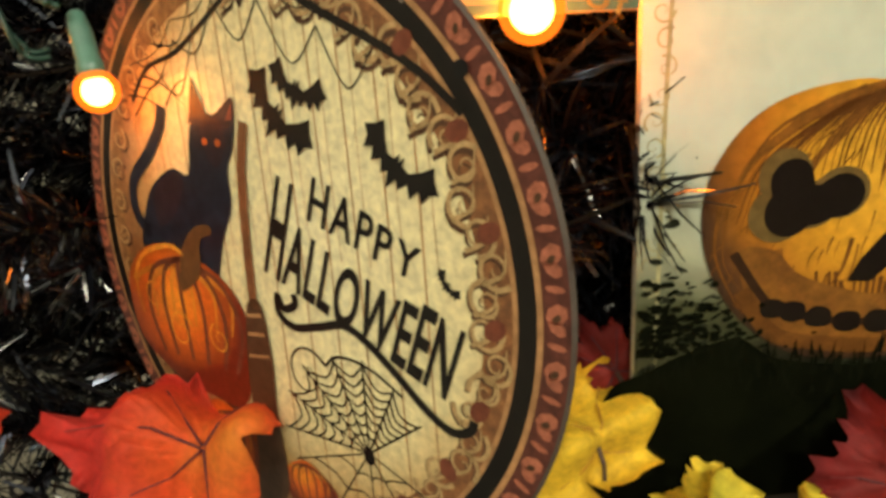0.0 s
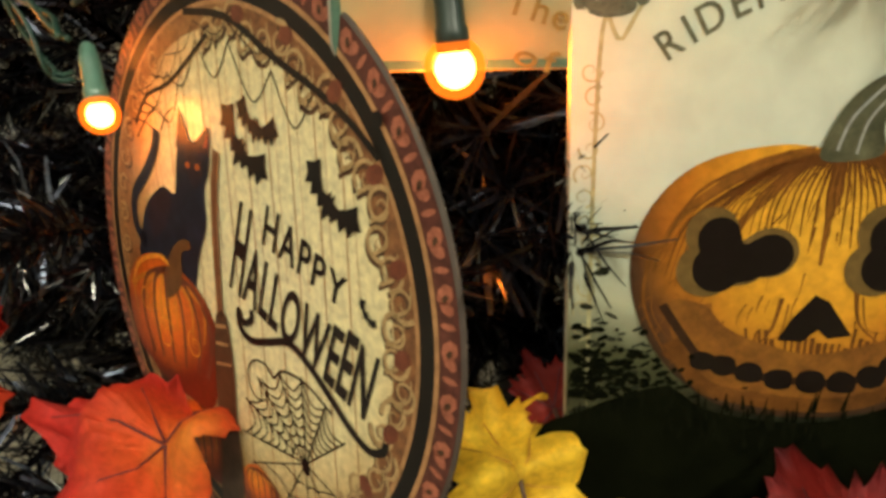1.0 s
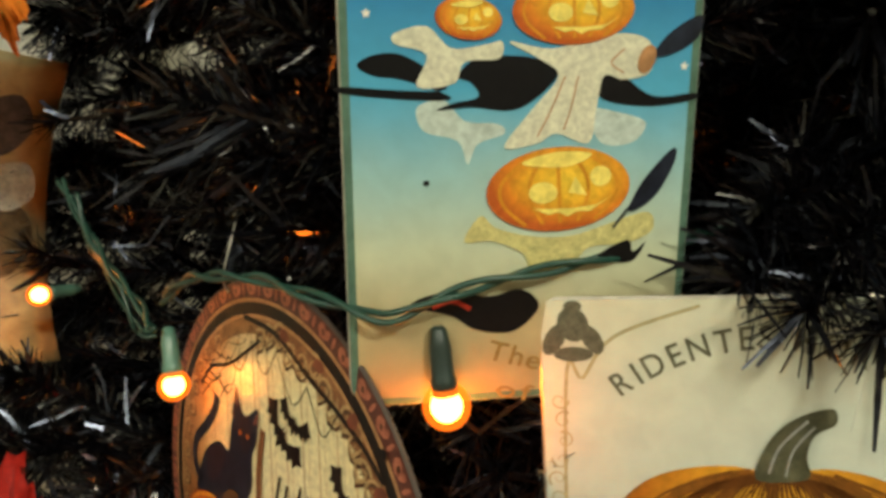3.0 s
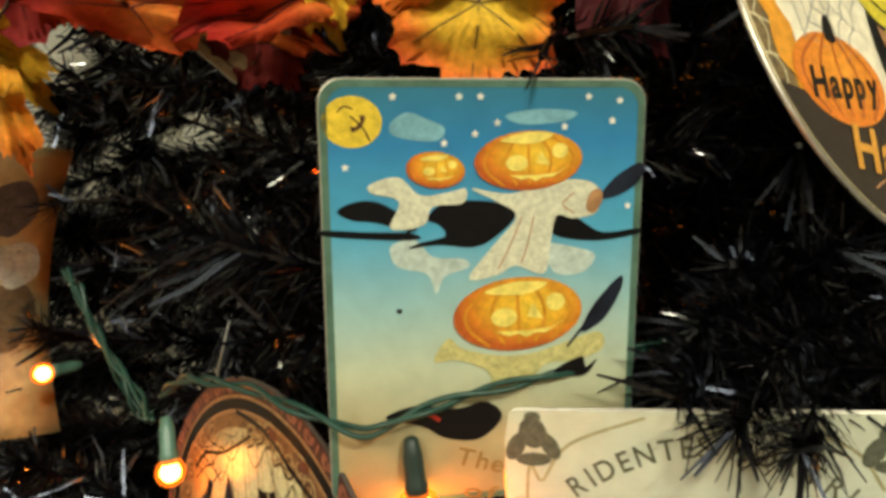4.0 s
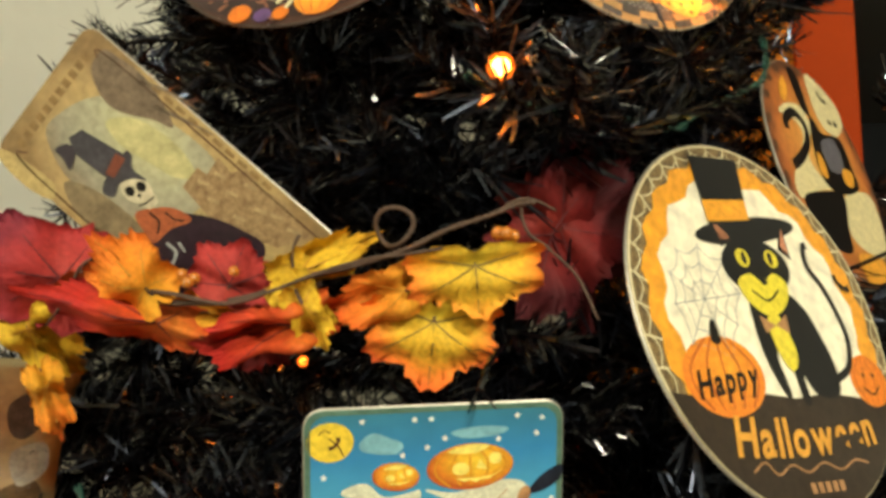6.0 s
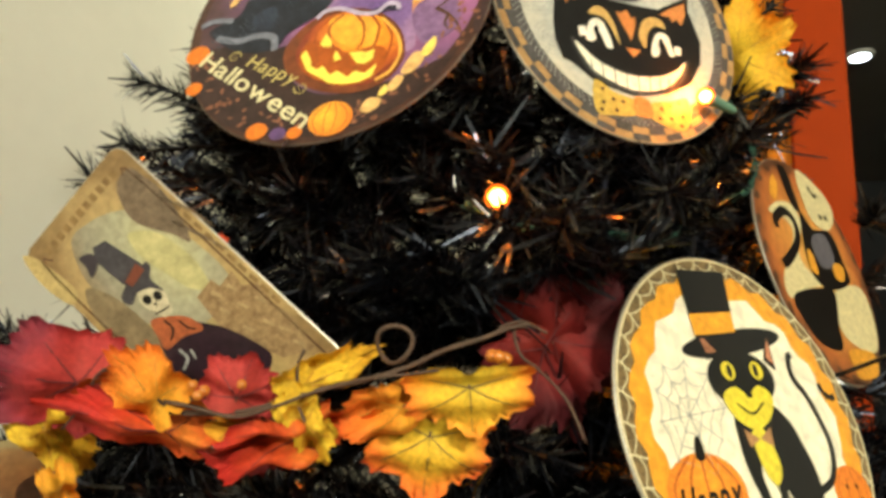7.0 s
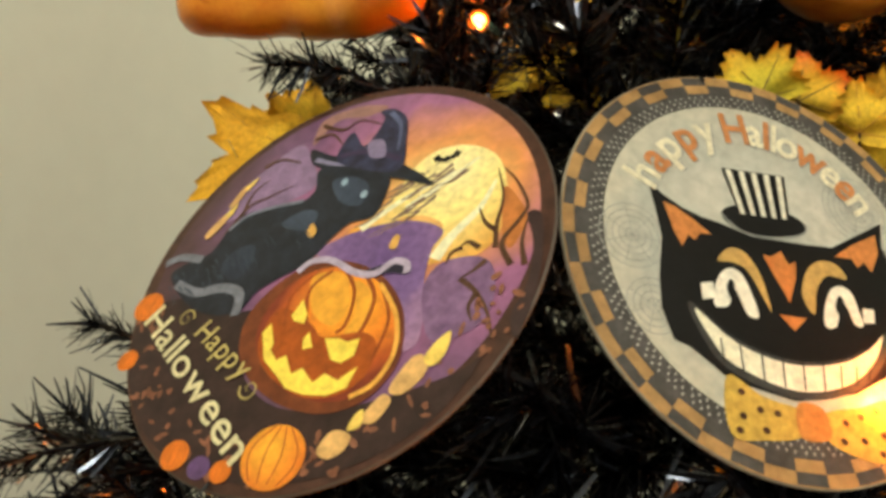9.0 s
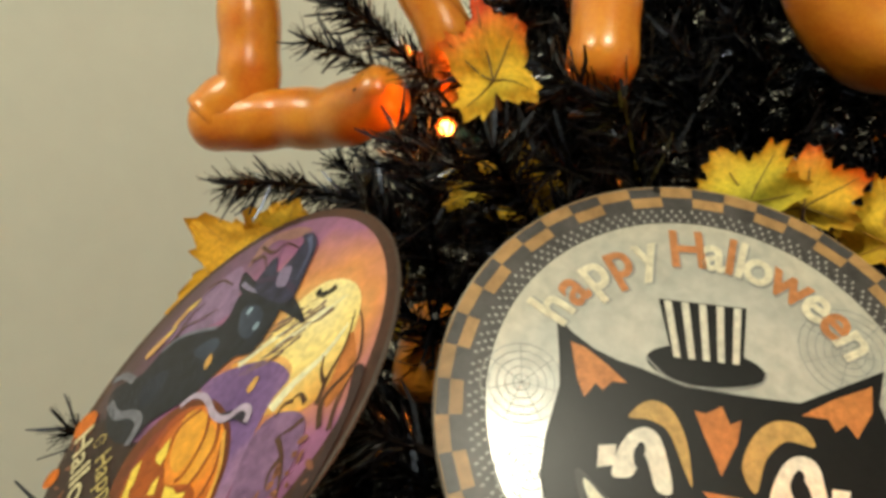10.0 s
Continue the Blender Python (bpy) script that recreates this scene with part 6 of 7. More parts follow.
for side, up in ((0, 0.0), (1, -0.0014)):
    for i in range(NU + 1):
        for j in range(NV + 1):
            grid[side, i, j] = bm.verts.new(bent(-L_HW + 2 * L_HW * i / NU, -L_HH + 2 * L_HH * j / NV, up))
for i in range(NU):
    for j in range(NV):
        bm.faces.new([grid[0, a, b] for a, b in ((i, j), (i + 1, j), (i + 1, j + 1), (i, j + 1))])
        bm.faces.new([grid[1, a, b] for a, b in ((i, j + 1), (i + 1, j + 1), (i + 1, j), (i, j))])
for j in range(NV):
    for i, fl in ((0, 1), (NU, 0)):
        q = [grid[0, i, j], grid[1, i, j], grid[1, i, j + 1], grid[0, i, j + 1]]
        bm.faces.new(q if not fl else q[::-1])
for i in range(NU):
    for j, fl in ((0, 0), (NV, 1)):
        q = [grid[0, i, j], grid[0, i + 1, j], grid[1, i + 1, j], grid[1, i, j]]
        bm.faces.new(q[::-1] if not fl else q)
part("plate", bm, blend("faded_sepia_print", [(0.0, (0.30, 0.30, 0.26)), (0.5, (0.34, 0.28, 0.17)), (0.85, (0.42, 0.34, 0.18)), (1.0, (0.30, 0.22, 0.10))], scale=(15, 10), noise_amount=0.6, noise_scale=28), S, smooth=True)


def bent_print(name, polys, material, layer):
    ob = flat(name, polys, material, S, layer)
    for vtx in ob.data.vertices:
        vtx.co = bent(vtx.co.x, vtx.co.y, vtx.co.z + 0.0002)


bent_print("printed_dark_shape", [blob([(20, 60), (40, 70), (50, 52), (36, 34), (24, 40)])], print_mat("slate_ink", (0.10, 0.10, 0.10), 0.6, 150), 1)
bent_print("printed_dark_shape", [blob([(10, -10), (44, 4), (54, -16), (40, -40), (16, -36)])], print_mat("umber_shape_ink", (0.16, 0.11, 0.06), 0.6, 150), 1)
bent_print("printed_pale_shape", [blob([(28, 24), (50, 30), (54, 10), (36, 0)])], print_mat("pale_slate_ink", (0.44, 0.46, 0.42), 0.4, 120), 2)


# ---------------------------------------------------------------- tree
AXIS = Vector((0.0, 0.52, 0.0))
VIEW_SPOT = Vector((0.16, -0.13, 1.25))  # chosen near the camera's path: tinsel hiding some signs from here is dropped


def tree_radius(z):
    return max(0.03, min(0.40, 0.40 - (z - 1.25) * 0.30))


def clear_of_view(p, tip):
    """Whether a needle from p to tip leaves the camera's view of signs, leaves and bulbs open."""
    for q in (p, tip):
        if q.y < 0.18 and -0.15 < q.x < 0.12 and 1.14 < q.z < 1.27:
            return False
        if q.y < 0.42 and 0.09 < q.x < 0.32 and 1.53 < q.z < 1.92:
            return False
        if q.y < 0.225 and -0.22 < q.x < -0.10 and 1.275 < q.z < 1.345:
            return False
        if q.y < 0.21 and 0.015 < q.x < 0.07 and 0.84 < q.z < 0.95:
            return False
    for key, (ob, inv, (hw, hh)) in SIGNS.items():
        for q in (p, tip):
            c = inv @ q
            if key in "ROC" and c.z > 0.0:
                f = inv @ VIEW_SPOT
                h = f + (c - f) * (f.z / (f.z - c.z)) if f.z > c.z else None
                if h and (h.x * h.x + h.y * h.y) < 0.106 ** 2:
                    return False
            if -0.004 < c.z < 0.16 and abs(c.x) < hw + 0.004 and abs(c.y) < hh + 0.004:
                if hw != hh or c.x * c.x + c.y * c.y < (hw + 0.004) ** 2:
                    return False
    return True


rng = random.Random(7)


def tinsel(path, needles, length, width, verts, faces, foil, check=True, spread=1.0, share=0.14):
    """Flat foil strips round a stem."""
    n = len(path) - 1
    for k in range(needles):
        u = rng.random() ** 0.8 * n
        i = min(int(u), n - 1)
        p = path[i].lerp(path[i + 1], u - i)
        d = (path[i + 1] - path[i]).normalized()
        side = d.orthogonal().normalized()
        side.rotate(Matrix.Rotation(rng.random() * 6.283, 3, d))
        lean = rng.uniform(0.35, 1.5)
        way = (d * lean + side * spread).normalized()
        wide = rng.random() < share
        ln = length * rng.uniform(0.5, 1.0) * (1.3 if wide else 0.85)
        tip = p + way * ln + Vector((0, 0, -0.15 * ln * rng.random()))
        if check and not clear_of_view(p, tip):
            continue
        w = way.cross(d).normalized()
        w.rotate(Matrix.Rotation(rng.random() * 3.14, 3, way))
        w *= width * (rng.uniform(1.0, 1.6) if wide else rng.uniform(0.4, 0.8))
        mid = p.lerp(tip, 0.55) + side * ln * rng.uniform(-0.05, 0.12)
        if wide:
            foil.extend((len(faces), len(faces) + 1))
        b = len(verts)
        verts.extend((p - w * 0.5, p + w * 0.5, mid + w * 0.5, mid - w * 0.5, tip + w * 0.25, tip - w * 0.25))
        faces.extend(((b, b + 1, b + 2, b + 3), (b + 3, b + 2, b + 4, b + 5)))


tree = thing("black_tinsel_tree", "tall artificial black tinsel tree hung with signs and lights", "tree", at=(0, 0, 0))
v, f = tube_data([AXIS, AXIS + Vector((0, 0, 1.2)), AXIS + Vector((0, 0, 2.42))], [0.02, 0.017, 0.006], 12)
mesh_ob("trunk", v, f, STEM, tree, smooth=True)
for k in range(4):
    a = radians(45 + 90 * k)
    v, f = tube_data([AXIS + Vector((0, 0, 0.12)), AXIS + Vector((0.15 * math.cos(a), 0.15 * math.sin(a), 0.03)), AXIS + Vector((0.3 * math.cos(a), 0.3 * math.sin(a), 0.01))], 0.009, 8)
    mesh_ob("foot", v, f, STEM, tree)


def branch(path, needles, length=0.030, width=0.0013, check=True, share=0.14):
    verts, faces = tube_data(path, 0.0016, 5)
    verts = [Vector(q) for q in verts]
    if check and any(not clear_of_view(q, q) for q in path):
        cut = next(i for i, q in enumerate(path) if not clear_of_view(q, q))
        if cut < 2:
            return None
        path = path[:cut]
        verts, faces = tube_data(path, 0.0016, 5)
    foil = []
    tinsel(path, needles, length, width, verts, faces, foil, check, share=share)
    ob = mesh_ob("branch", verts, faces, TINSEL, tree)
    ob.data.materials.append(FOIL)
    for k in foil:
        ob.data.polygons[k].material_index = 1
    return ob


z = 0.35
level = 0
while z < 2.3:
    r = tree_radius(z)
    count = max(5, int(15 * r / 0.4))
    if z < 1.35:
        count = 19
    near = 0.8 < z < 2.0
    for k in range(count):
        a = 2 * math.pi * (k + 0.5 * (level % 2) + rng.uniform(-0.25, 0.25)) / count
        out = Vector((math.cos(a), math.sin(a), 0))
        facing = -out.y > -0.6
        reach = r * rng.uniform(0.86, 1.04)
        if out.x < -0.3 and z < 1.16:
            reach *= 1.25
        if out.x > 0.35 and z > 1.28:
            reach *= 0.8
        rise = rng.uniform(0.02, 0.10)
        droop = rng.uniform(-0.02, 0.05)
        base = AXIS + Vector((0, 0, z + rng.uniform(-0.03, 0.03)))
        path = [base + out * reach * s + Vector((0, 0, rise * s * s + droop * s)) for s in (0.12, 0.35, 0.55, 0.75, 0.9, 1.0)]
        dense = near and facing
        branch(path, 560 if dense else 150, 0.031, 0.0017)
        if dense:
            for s, sgn in ((0.3, 1), (0.36, -1), (0.45, 1), (0.52, -1), (0.62, 1), (0.7, -1), (0.8, 1), (0.86, -1)):
                side = Vector((-out.y, out.x, 0)) * sgn
                p = base + out * reach * s + Vector((0, 0, rise * s * s + droop * s))
                ln = rng.uniform(0.05, 0.11) * (1.2 - 0.5 * s)
                tip = p + (out * 0.75 + side * 0.75 + Vector((0, 0, rng.uniform(-0.2, 0.5)))).normalized() * ln
                branch([p, p.lerp(tip, 0.5), tip], 150, 0.027, 0.0016)
    z += 0.046
    level += 1


def sprig(a, b, needles=260, length=0.022, share=0.10, check=False):
    a, b = Vector(a), Vector(b)
    branch([a, a.lerp(b, 0.35) + Vector((0, 0, 0.002)), a.lerp(b, 0.7) + Vector((0, 0, 0.003)), b], needles, length, 0.0013, check=check, share=share)


sprig((0.005, 0.225, 0.986), (0.056, 0.178, 0.979), 110, 0.024, 0.1)
sprig((0.004, 0.228, 1.002), (0.051, 0.190, 1.001), 110, 0.024, 0.1)
sprig((0.156, 0.289, 1.029), (0.111, 0.213, 1.066), check=True)
sprig((0.190, 0.369, 1.131), (0.127, 0.228, 1.057), check=True)
sprig((-0.171, 0.180, 1.000), (-0.174, 0.158, 1.011))
sprig((-0.126, 0.193, 0.966), (-0.124, 0.151, 0.964))
sprig((0.067, 0.170, 1.194), (0.064, 0.140, 1.176), 22, 0.02)
sprig((-0.149, 0.227, 1.408), (-0.202, 0.183, 1.428))
sprig((-0.133, 0.205, 1.341), (-0.183, 0.160, 1.372))
sprig((0.189, 0.457, 1.456), (0.265, 0.431, 1.490))
sprig((-0.078, 0.255, 1.682), (-0.108, 0.180, 1.677))
sprig((-0.090, 0.270, 1.606), (-0.132, 0.229, 1.599))
sprig((-0.031, 0.342, 1.640), (-0.002, 0.300, 1.710))
sprig((0.017, 0.409, 1.687), (0.041, 0.381, 1.773))
sprig((-0.162, 0.270, 1.382), (-0.203, 0.214, 1.355))
sprig((-0.064, 0.268, 1.686), (-0.086, 0.171, 1.700))
sprig((-0.040, 0.304, 1.669), (-0.019, 0.237, 1.713))
sprig((-0.185, 0.246, 0.952), (-0.187, 0.213, 0.942))
sprig((-0.115, 0.202, 1.382), (-0.170, 0.146, 1.354))
sprig((0.208, 0.457, 1.455), (0.269, 0.436, 1.492))

sprig((0.160, 0.225, 1.085), (0.108, 0.172, 1.064), 420, 0.024, 0.12)
sprig((0.165, 0.222, 1.080), (0.126, 0.166, 1.057), 420, 0.024, 0.12)
sprig((0.170, 0.220, 1.082), (0.145, 0.165, 1.052), 380, 0.024, 0.12)
sprig((0.150, 0.230, 1.092), (0.110, 0.178, 1.076), 320, 0.024, 0.2)
sprig((0.010, 0.230, 0.978), (0.056, 0.180, 0.972), 240, 0.026, 0.2)
sprig((0.012, 0.230, 0.996), (0.052, 0.182, 0.994), 200, 0.026, 0.2)
for at, to in (((-0.012, 0.235, 1.020), (0.010, 0.182, 1.018)), ((0.002, 0.240, 1.004), (0.026, 0.180, 1.006)), ((0.010, 0.238, 0.986), (0.034, 0.182, 0.988)), ((0.000, 0.240, 0.972), (0.028, 0.188, 0.972)),
               ((0.040, 0.225, 1.320), (0.066, 0.172, 1.330)), ((0.055, 0.228, 1.300), (0.074, 0.178, 1.306)), ((0.030, 0.230, 1.345), (0.058, 0.180, 1.350)), ((-0.044, 0.300, 1.655), (-0.032, 0.262, 1.660))):
    sprig(at, to, 170, 0.024, 0.3)
for at, to in (((-0.361, 0.380, 1.198), (-0.311, 0.310, 1.186)), ((-0.304, 0.380, 1.190), (-0.254, 0.310, 1.178)), ((-0.260, 0.380, 1.170), (-0.210, 0.310, 1.158)), ((-0.216, 0.380, 1.180), (-0.166, 0.310, 1.168)), ((-0.353, 0.380, 1.136), (-0.303, 0.310, 1.124)), ((-0.281, 0.380, 1.123), (-0.231, 0.310, 1.111)), ((-0.311, 0.380, 1.155), (-0.261, 0.310, 1.143)), ((-0.208, 0.380, 1.143), (-0.158, 0.310, 1.131)), ((-0.170, 0.410, 1.352), (-0.120, 0.340, 1.340)), ((-0.137, 0.410, 1.346), (-0.087, 0.340, 1.334)), ((-0.200, 0.410, 1.378), (-0.150, 0.340, 1.366)), ((-0.273, 0.430, 1.396), (-0.223, 0.360, 1.384)), ((-0.243, 0.430, 1.352), (-0.193, 0.360, 1.340))):
    sprig(at, to, 520, 0.036, 0.06, True)
sprig((0.165, 0.240, 1.100), (0.115, 0.182, 1.088), 360, 0.026, 0.12)
sprig((0.178, 0.240, 1.095), (0.136, 0.176, 1.076), 360, 0.026, 0.12)
sprig((0.196, 0.272, 1.071), (0.132, 0.173, 1.039), 160, 0.02, 0.1, True)
sprig((0.181, 0.288, 1.079), (0.109, 0.186, 1.063), 260, 0.022, 0.2, True)
sprig((0.143, 0.254, 1.089), (0.145, 0.203, 1.050), 200, 0.022, 0.25, True)
sprig((-0.234, 0.400, 1.202), (-0.317, 0.312, 1.159), 520, 0.038, 0.1, True)
sprig((-0.229, 0.404, 1.146), (-0.328, 0.310, 1.108), 520, 0.038, 0.1, True)
sprig((-0.232, 0.405, 1.090), (-0.331, 0.310, 1.062), 520, 0.038, 0.1, True)
sprig((-0.227, 0.408, 1.034), (-0.326, 0.314, 1.008), 520, 0.038, 0.1, True)
sprig((-0.230, 0.409, 0.978), (-0.337, 0.311, 0.962), 520, 0.038, 0.1, True)
sprig((-0.244, 0.396, 1.239), (-0.318, 0.309, 1.213), 520, 0.038, 0.1, True)
sprig((-0.247, 0.405, 0.940), (-0.344, 0.310, 0.928), 520, 0.038, 0.1, True)
sprig((-0.274, 0.388, 1.173), (-0.284, 0.323, 1.122), 520, 0.038, 0.1, True)
sprig((-0.272, 0.393, 1.061), (-0.290, 0.324, 1.030), 520, 0.038, 0.1, True)
sprig((-0.296, 0.375, 1.131), (-0.314, 0.284, 1.118), 420, 0.034, 0.14, True)
sprig((-0.293, 0.372, 1.085), (-0.315, 0.280, 1.079), 420, 0.034, 0.14, True)
sprig((-0.284, 0.368, 1.019), (-0.300, 0.279, 1.017), 420, 0.034, 0.14, True)
sprig((-0.304, 0.356, 0.964), (-0.306, 0.272, 0.964), 420, 0.034, 0.14, True)
for at, to in (((-0.29, 0.43, 0.90), (-0.35, 0.38, 0.885)), ((-0.25, 0.44, 0.88), (-0.31, 0.39, 0.865)), ((-0.29, 0.43, 0.85), (-0.35, 0.38, 0.84)), ((-0.23, 0.44, 0.84), (-0.29, 0.39, 0.825)),
               ((-0.27, 0.43, 0.82), (-0.33, 0.38, 0.805)), ((-0.20, 0.44, 0.85), (-0.26, 0.40, 0.84)), ((-0.29, 0.38, 0.93), (-0.35, 0.33, 0.915)), ((-0.25, 0.39, 0.90), (-0.31, 0.34, 0.888)),
               ((-0.26, 0.34, 1.235), (-0.31, 0.285, 1.215)), ((-0.23, 0.35, 1.235), (-0.27, 0.30, 1.22)), ((-0.25, 0.34, 1.21), (-0.29, 0.29, 1.195))):
    sprig(at, to, 520, 0.038, 0.06, True)
sprig((0.024, 0.200, 1.296), (0.062, 0.174, 1.275), 60, 0.03, 0.8, True)
sprig((-0.185, 0.207, 1.171), (-0.135, 0.192, 1.159), 36, 0.03, 0.8, True)
sprig((0.013, 0.281, 1.355), (0.004, 0.242, 1.305), 60, 0.03, 0.8, True)
sprig((0.130, 0.312, 1.124), (0.162, 0.291, 1.121), 70, 0.026, 0.6, True)
sprig((-0.123, 0.230, 1.077), (-0.094, 0.209, 1.066), 40, 0.026, 0.7, True)
sprig((0.160, 0.323, 1.086), (0.160, 0.303, 1.053), 50, 0.026, 0.6, True)
sprig((0.027, 0.220, 0.987), (0.059, 0.174, 0.978), 90, 0.026, 0.6, True)

# ---------------------------------------------------------------- leaf garland
def leaf_outline(teeth=3):
    """Half of a maple leaf: angle from the tip, and radius."""
    key = [(0, 1.0), (14, 0.80), (26, 0.66), (38, 0.78), (52, 0.92), (64, 0.72), (80, 0.56), (96, 0.66), (110, 0.72), (126, 0.46), (150, 0.30), (180, 0.12)]
    out = []
    for (a0, r0), (a1, r1) in zip(key, key[1:]):
        for k in range(teeth):
            u = k / teeth
            out.append((a0 + (a1 - a0) * u, (r0 + (r1 - r0) * u) * (1 + 0.06 * (1 if k % 2 else -1))))
    out.append(key[-1])
    return out


leaf_rng = random.Random(21)


def maple_leaf(base, tip, normal, width, kind, curl=0.25, lobes=1.0, wave=1.0, squat=0.66):
    base, tip = Vector(base), Vector(tip)
    width *= 1.1
    ln = max((tip - base).length * 1.05, width * squat)
    m = sign_pose(base, normal, tip - base)
    lf = new("artificial_leaf")
    lf.matrix_world = m
    lf.empty_display_size = 0.01
    words = {"yellow": "yellow cloth maple leaf on the tree", "yellow_green": "yellow-green cloth maple leaf with orange edges", "sunset": "yellow cloth maple leaf turning orange at its edge",
             "orange": "orange cloth maple leaf on the garland", "red_orange": "red-orange cloth maple leaf on the garland", "crimson": "crimson cloth maple leaf of the garland",
             "shaded_red": "dark red cloth maple leaf with shade put into its colour"}
    tagged(lf, words[kind], "leaf", "leaves of the garland")
    half = [(a, r ** lobes) for a, r in leaf_outline()]
    ring = [(a, r) for a, r in half] + [(-a, r) for a, r in half[-2:0:-1]]
    ph, w1 = leaf_rng.uniform(0, 6), leaf_rng.uniform(0.05, 0.10) * wave
    verts, faces, n = [(0.0, 0.12 * ln, 0.0)], [], len(ring)
    sx = width / 1.55
    sy = ln / 1.0

    def lift(x, y, r):
        return ln * (-curl * r * r + w1 * math.sin(9 * x / width + ph) + w1 * math.cos(11 * y / ln + ph) + 0.10 * abs(x) / width)
    for fr in (0.25, 0.5, 0.75, 1.0):
        for a, r in ring:
            t = radians(a)
            jag = 1 + (leaf_rng.uniform(-0.05, 0.05) if fr == 1 else 0)
            x, y = math.sin(t) * r * fr * sx * jag, 0.12 * ln + math.cos(t) * r * fr * sy * jag * 0.88
            verts.append((x, y, lift(x, y, fr * r)))
    for j in range(n):
        faces.append((0, 1 + (j + 1) % n, 1 + j))
        for k in range(3):
            a, b = 1 + k * n + j, 1 + k * n + (j + 1) % n
            faces.append((a, b, b + n, a + n))
    faces = [fc[::-1] for fc in faces]
    cnt = len(verts)
    verts = verts + [(x, y, zz - 0.0004) for x, y, zz in verts]
    back = [tuple(i + cnt for i in fc)[::-1] for fc in faces]
    last = 1 + 3 * n
    rim = [(last + j, last + (j + 1) % n, cnt + last + (j + 1) % n, cnt + last + j) for j in range(n)]
    blade = mesh_ob("blade", verts, faces + back + rim, LEAVES[kind], lf, smooth=True)
    vein = VEIN["sunset" if kind in ("sunset", "yellow_green") else "yellow" if kind in ("yellow", "orange") else "crimson"]
    for a, r in ((0, 0.92), (50, 0.8), (-50, 0.8), (108, 0.55), (-108, 0.55)):
        t = radians(a)
        pts = []
        for s in (0.02, 0.3, 0.6, 0.95):
            x, y = math.sin(t) * r * s * sx, 0.12 * ln + math.cos(t) * r * s * sy * 0.88
            pts.append((x, y, lift(x, y, s * r) + 0.0002))
        vv, ff = tube_data(pts, [0.0005, 0.0004, 0.0003, 0.00015], 5)
        mesh_ob("vein", vv, ff, vein, blade)
    vv, ff = tube_data([(0, 0.12 * ln, 0), (0, 0.0, -0.001), (0, -0.1 * ln, -0.004)], 0.0008, 6)
    mesh_ob("stalk", vv, ff, TWIG_BARK, lf)
    return lf


maple_leaf((-0.074, 0.174, 0.893), (-0.135, 0.171, 0.903), (0.267, -0.627, 0.732), 0.059, "red_orange", 0.4, 0.7, 1.9)
maple_leaf((-0.177, 0.160, 0.905), (-0.175, 0.170, 0.973), (0.817, -0.449, 0.361), 0.062, "red_orange", 0.4, 0.7, 1.9)
maple_leaf((0.044, 0.172, 0.897), (0.029, 0.185, 0.932), (0.486, -0.667, 0.564), 0.045, "yellow", 0.4, 0.7, 1.9)
maple_leaf((0.051, 0.197, 0.913), (0.038, 0.198, 0.935), (0.045, -0.919, 0.392), 0.021, "shaded_red", 0.25)
maple_leaf((0.132, 0.168, 0.888), (0.118, 0.174, 0.915), (-0.153, -0.965, 0.212), 0.048, "shaded_red", 0.4, 0.7, 1.9)
maple_leaf((0.073, 0.165, 0.883), (0.051, 0.176, 0.899), (-0.626, -0.348, 0.698), 0.030, "yellow_green", 0.4, 0.7, 1.9)
maple_leaf((0.106, 0.164, 0.881), (0.086, 0.174, 0.894), (-0.699, -0.288, 0.654), 0.026, "yellow_green", 0.4, 0.7, 1.9)
maple_leaf((0.059, 0.146, 1.232), (0.064, 0.140, 1.206), (0.289, -0.909, -0.301), 0.058, "sunset", 0.22, 0.6, 1.2, 0.36)
maple_leaf((0.037, 0.160, 1.209), (0.037, 0.156, 1.172), (0.349, -0.911, -0.220), 0.061, "sunset", 0.2, 0.7, 1.1, 0.5)
maple_leaf((0.030, 0.152, 1.220), (-0.011, 0.152, 1.209), (0.373, -0.892, -0.256), 0.024, "orange", 0.2, 0.5, 1.3)
maple_leaf((0.013, 0.162, 1.214), (0.053, 0.162, 1.202), (0.411, -0.882, -0.229), 0.026, "orange", 0.25, 0.6, 1.5)
maple_leaf((-0.028, 0.138, 1.223), (0.017, 0.138, 1.237), (0.535, -0.805, -0.257), 0.022, "yellow", 0.2, 0.7, 1.4)
maple_leaf((-0.023, 0.132, 1.216), (-0.003, 0.132, 1.188), (0.535, -0.810, -0.240), 0.022, "yellow", 0.25, 0.7, 1.6)
maple_leaf((-0.013, 0.134, 1.203), (-0.070, 0.134, 1.193), (0.514, -0.835, -0.199), 0.021, "red_orange", 0.25, 0.6, 2.0)
maple_leaf((-0.070, 0.138, 1.205), (-0.011, 0.138, 1.192), (0.626, -0.756, -0.193), 0.019, "orange", 0.25, 0.6, 2.0)
maple_leaf((-0.080, 0.128, 1.198), (-0.145, 0.128, 1.215), (0.659, -0.732, -0.175), 0.021, "red_orange", 0.25, 0.6, 2.0)
maple_leaf((-0.051, 0.160, 1.202), (-0.061, 0.160, 1.181), (0.562, -0.806, -0.184), 0.038, "shaded_red", 0.25, 0.8, 1.5)
maple_leaf((-0.054, 0.128, 1.215), (-0.046, 0.128, 1.238), (0.605, -0.762, -0.230), 0.036, "crimson", 0.35, 0.6, 1.5)
maple_leaf((-0.085, 0.116, 1.212), (-0.114, 0.116, 1.235), (0.678, -0.703, -0.215), 0.031, "orange", 0.3, 0.7, 1.6)
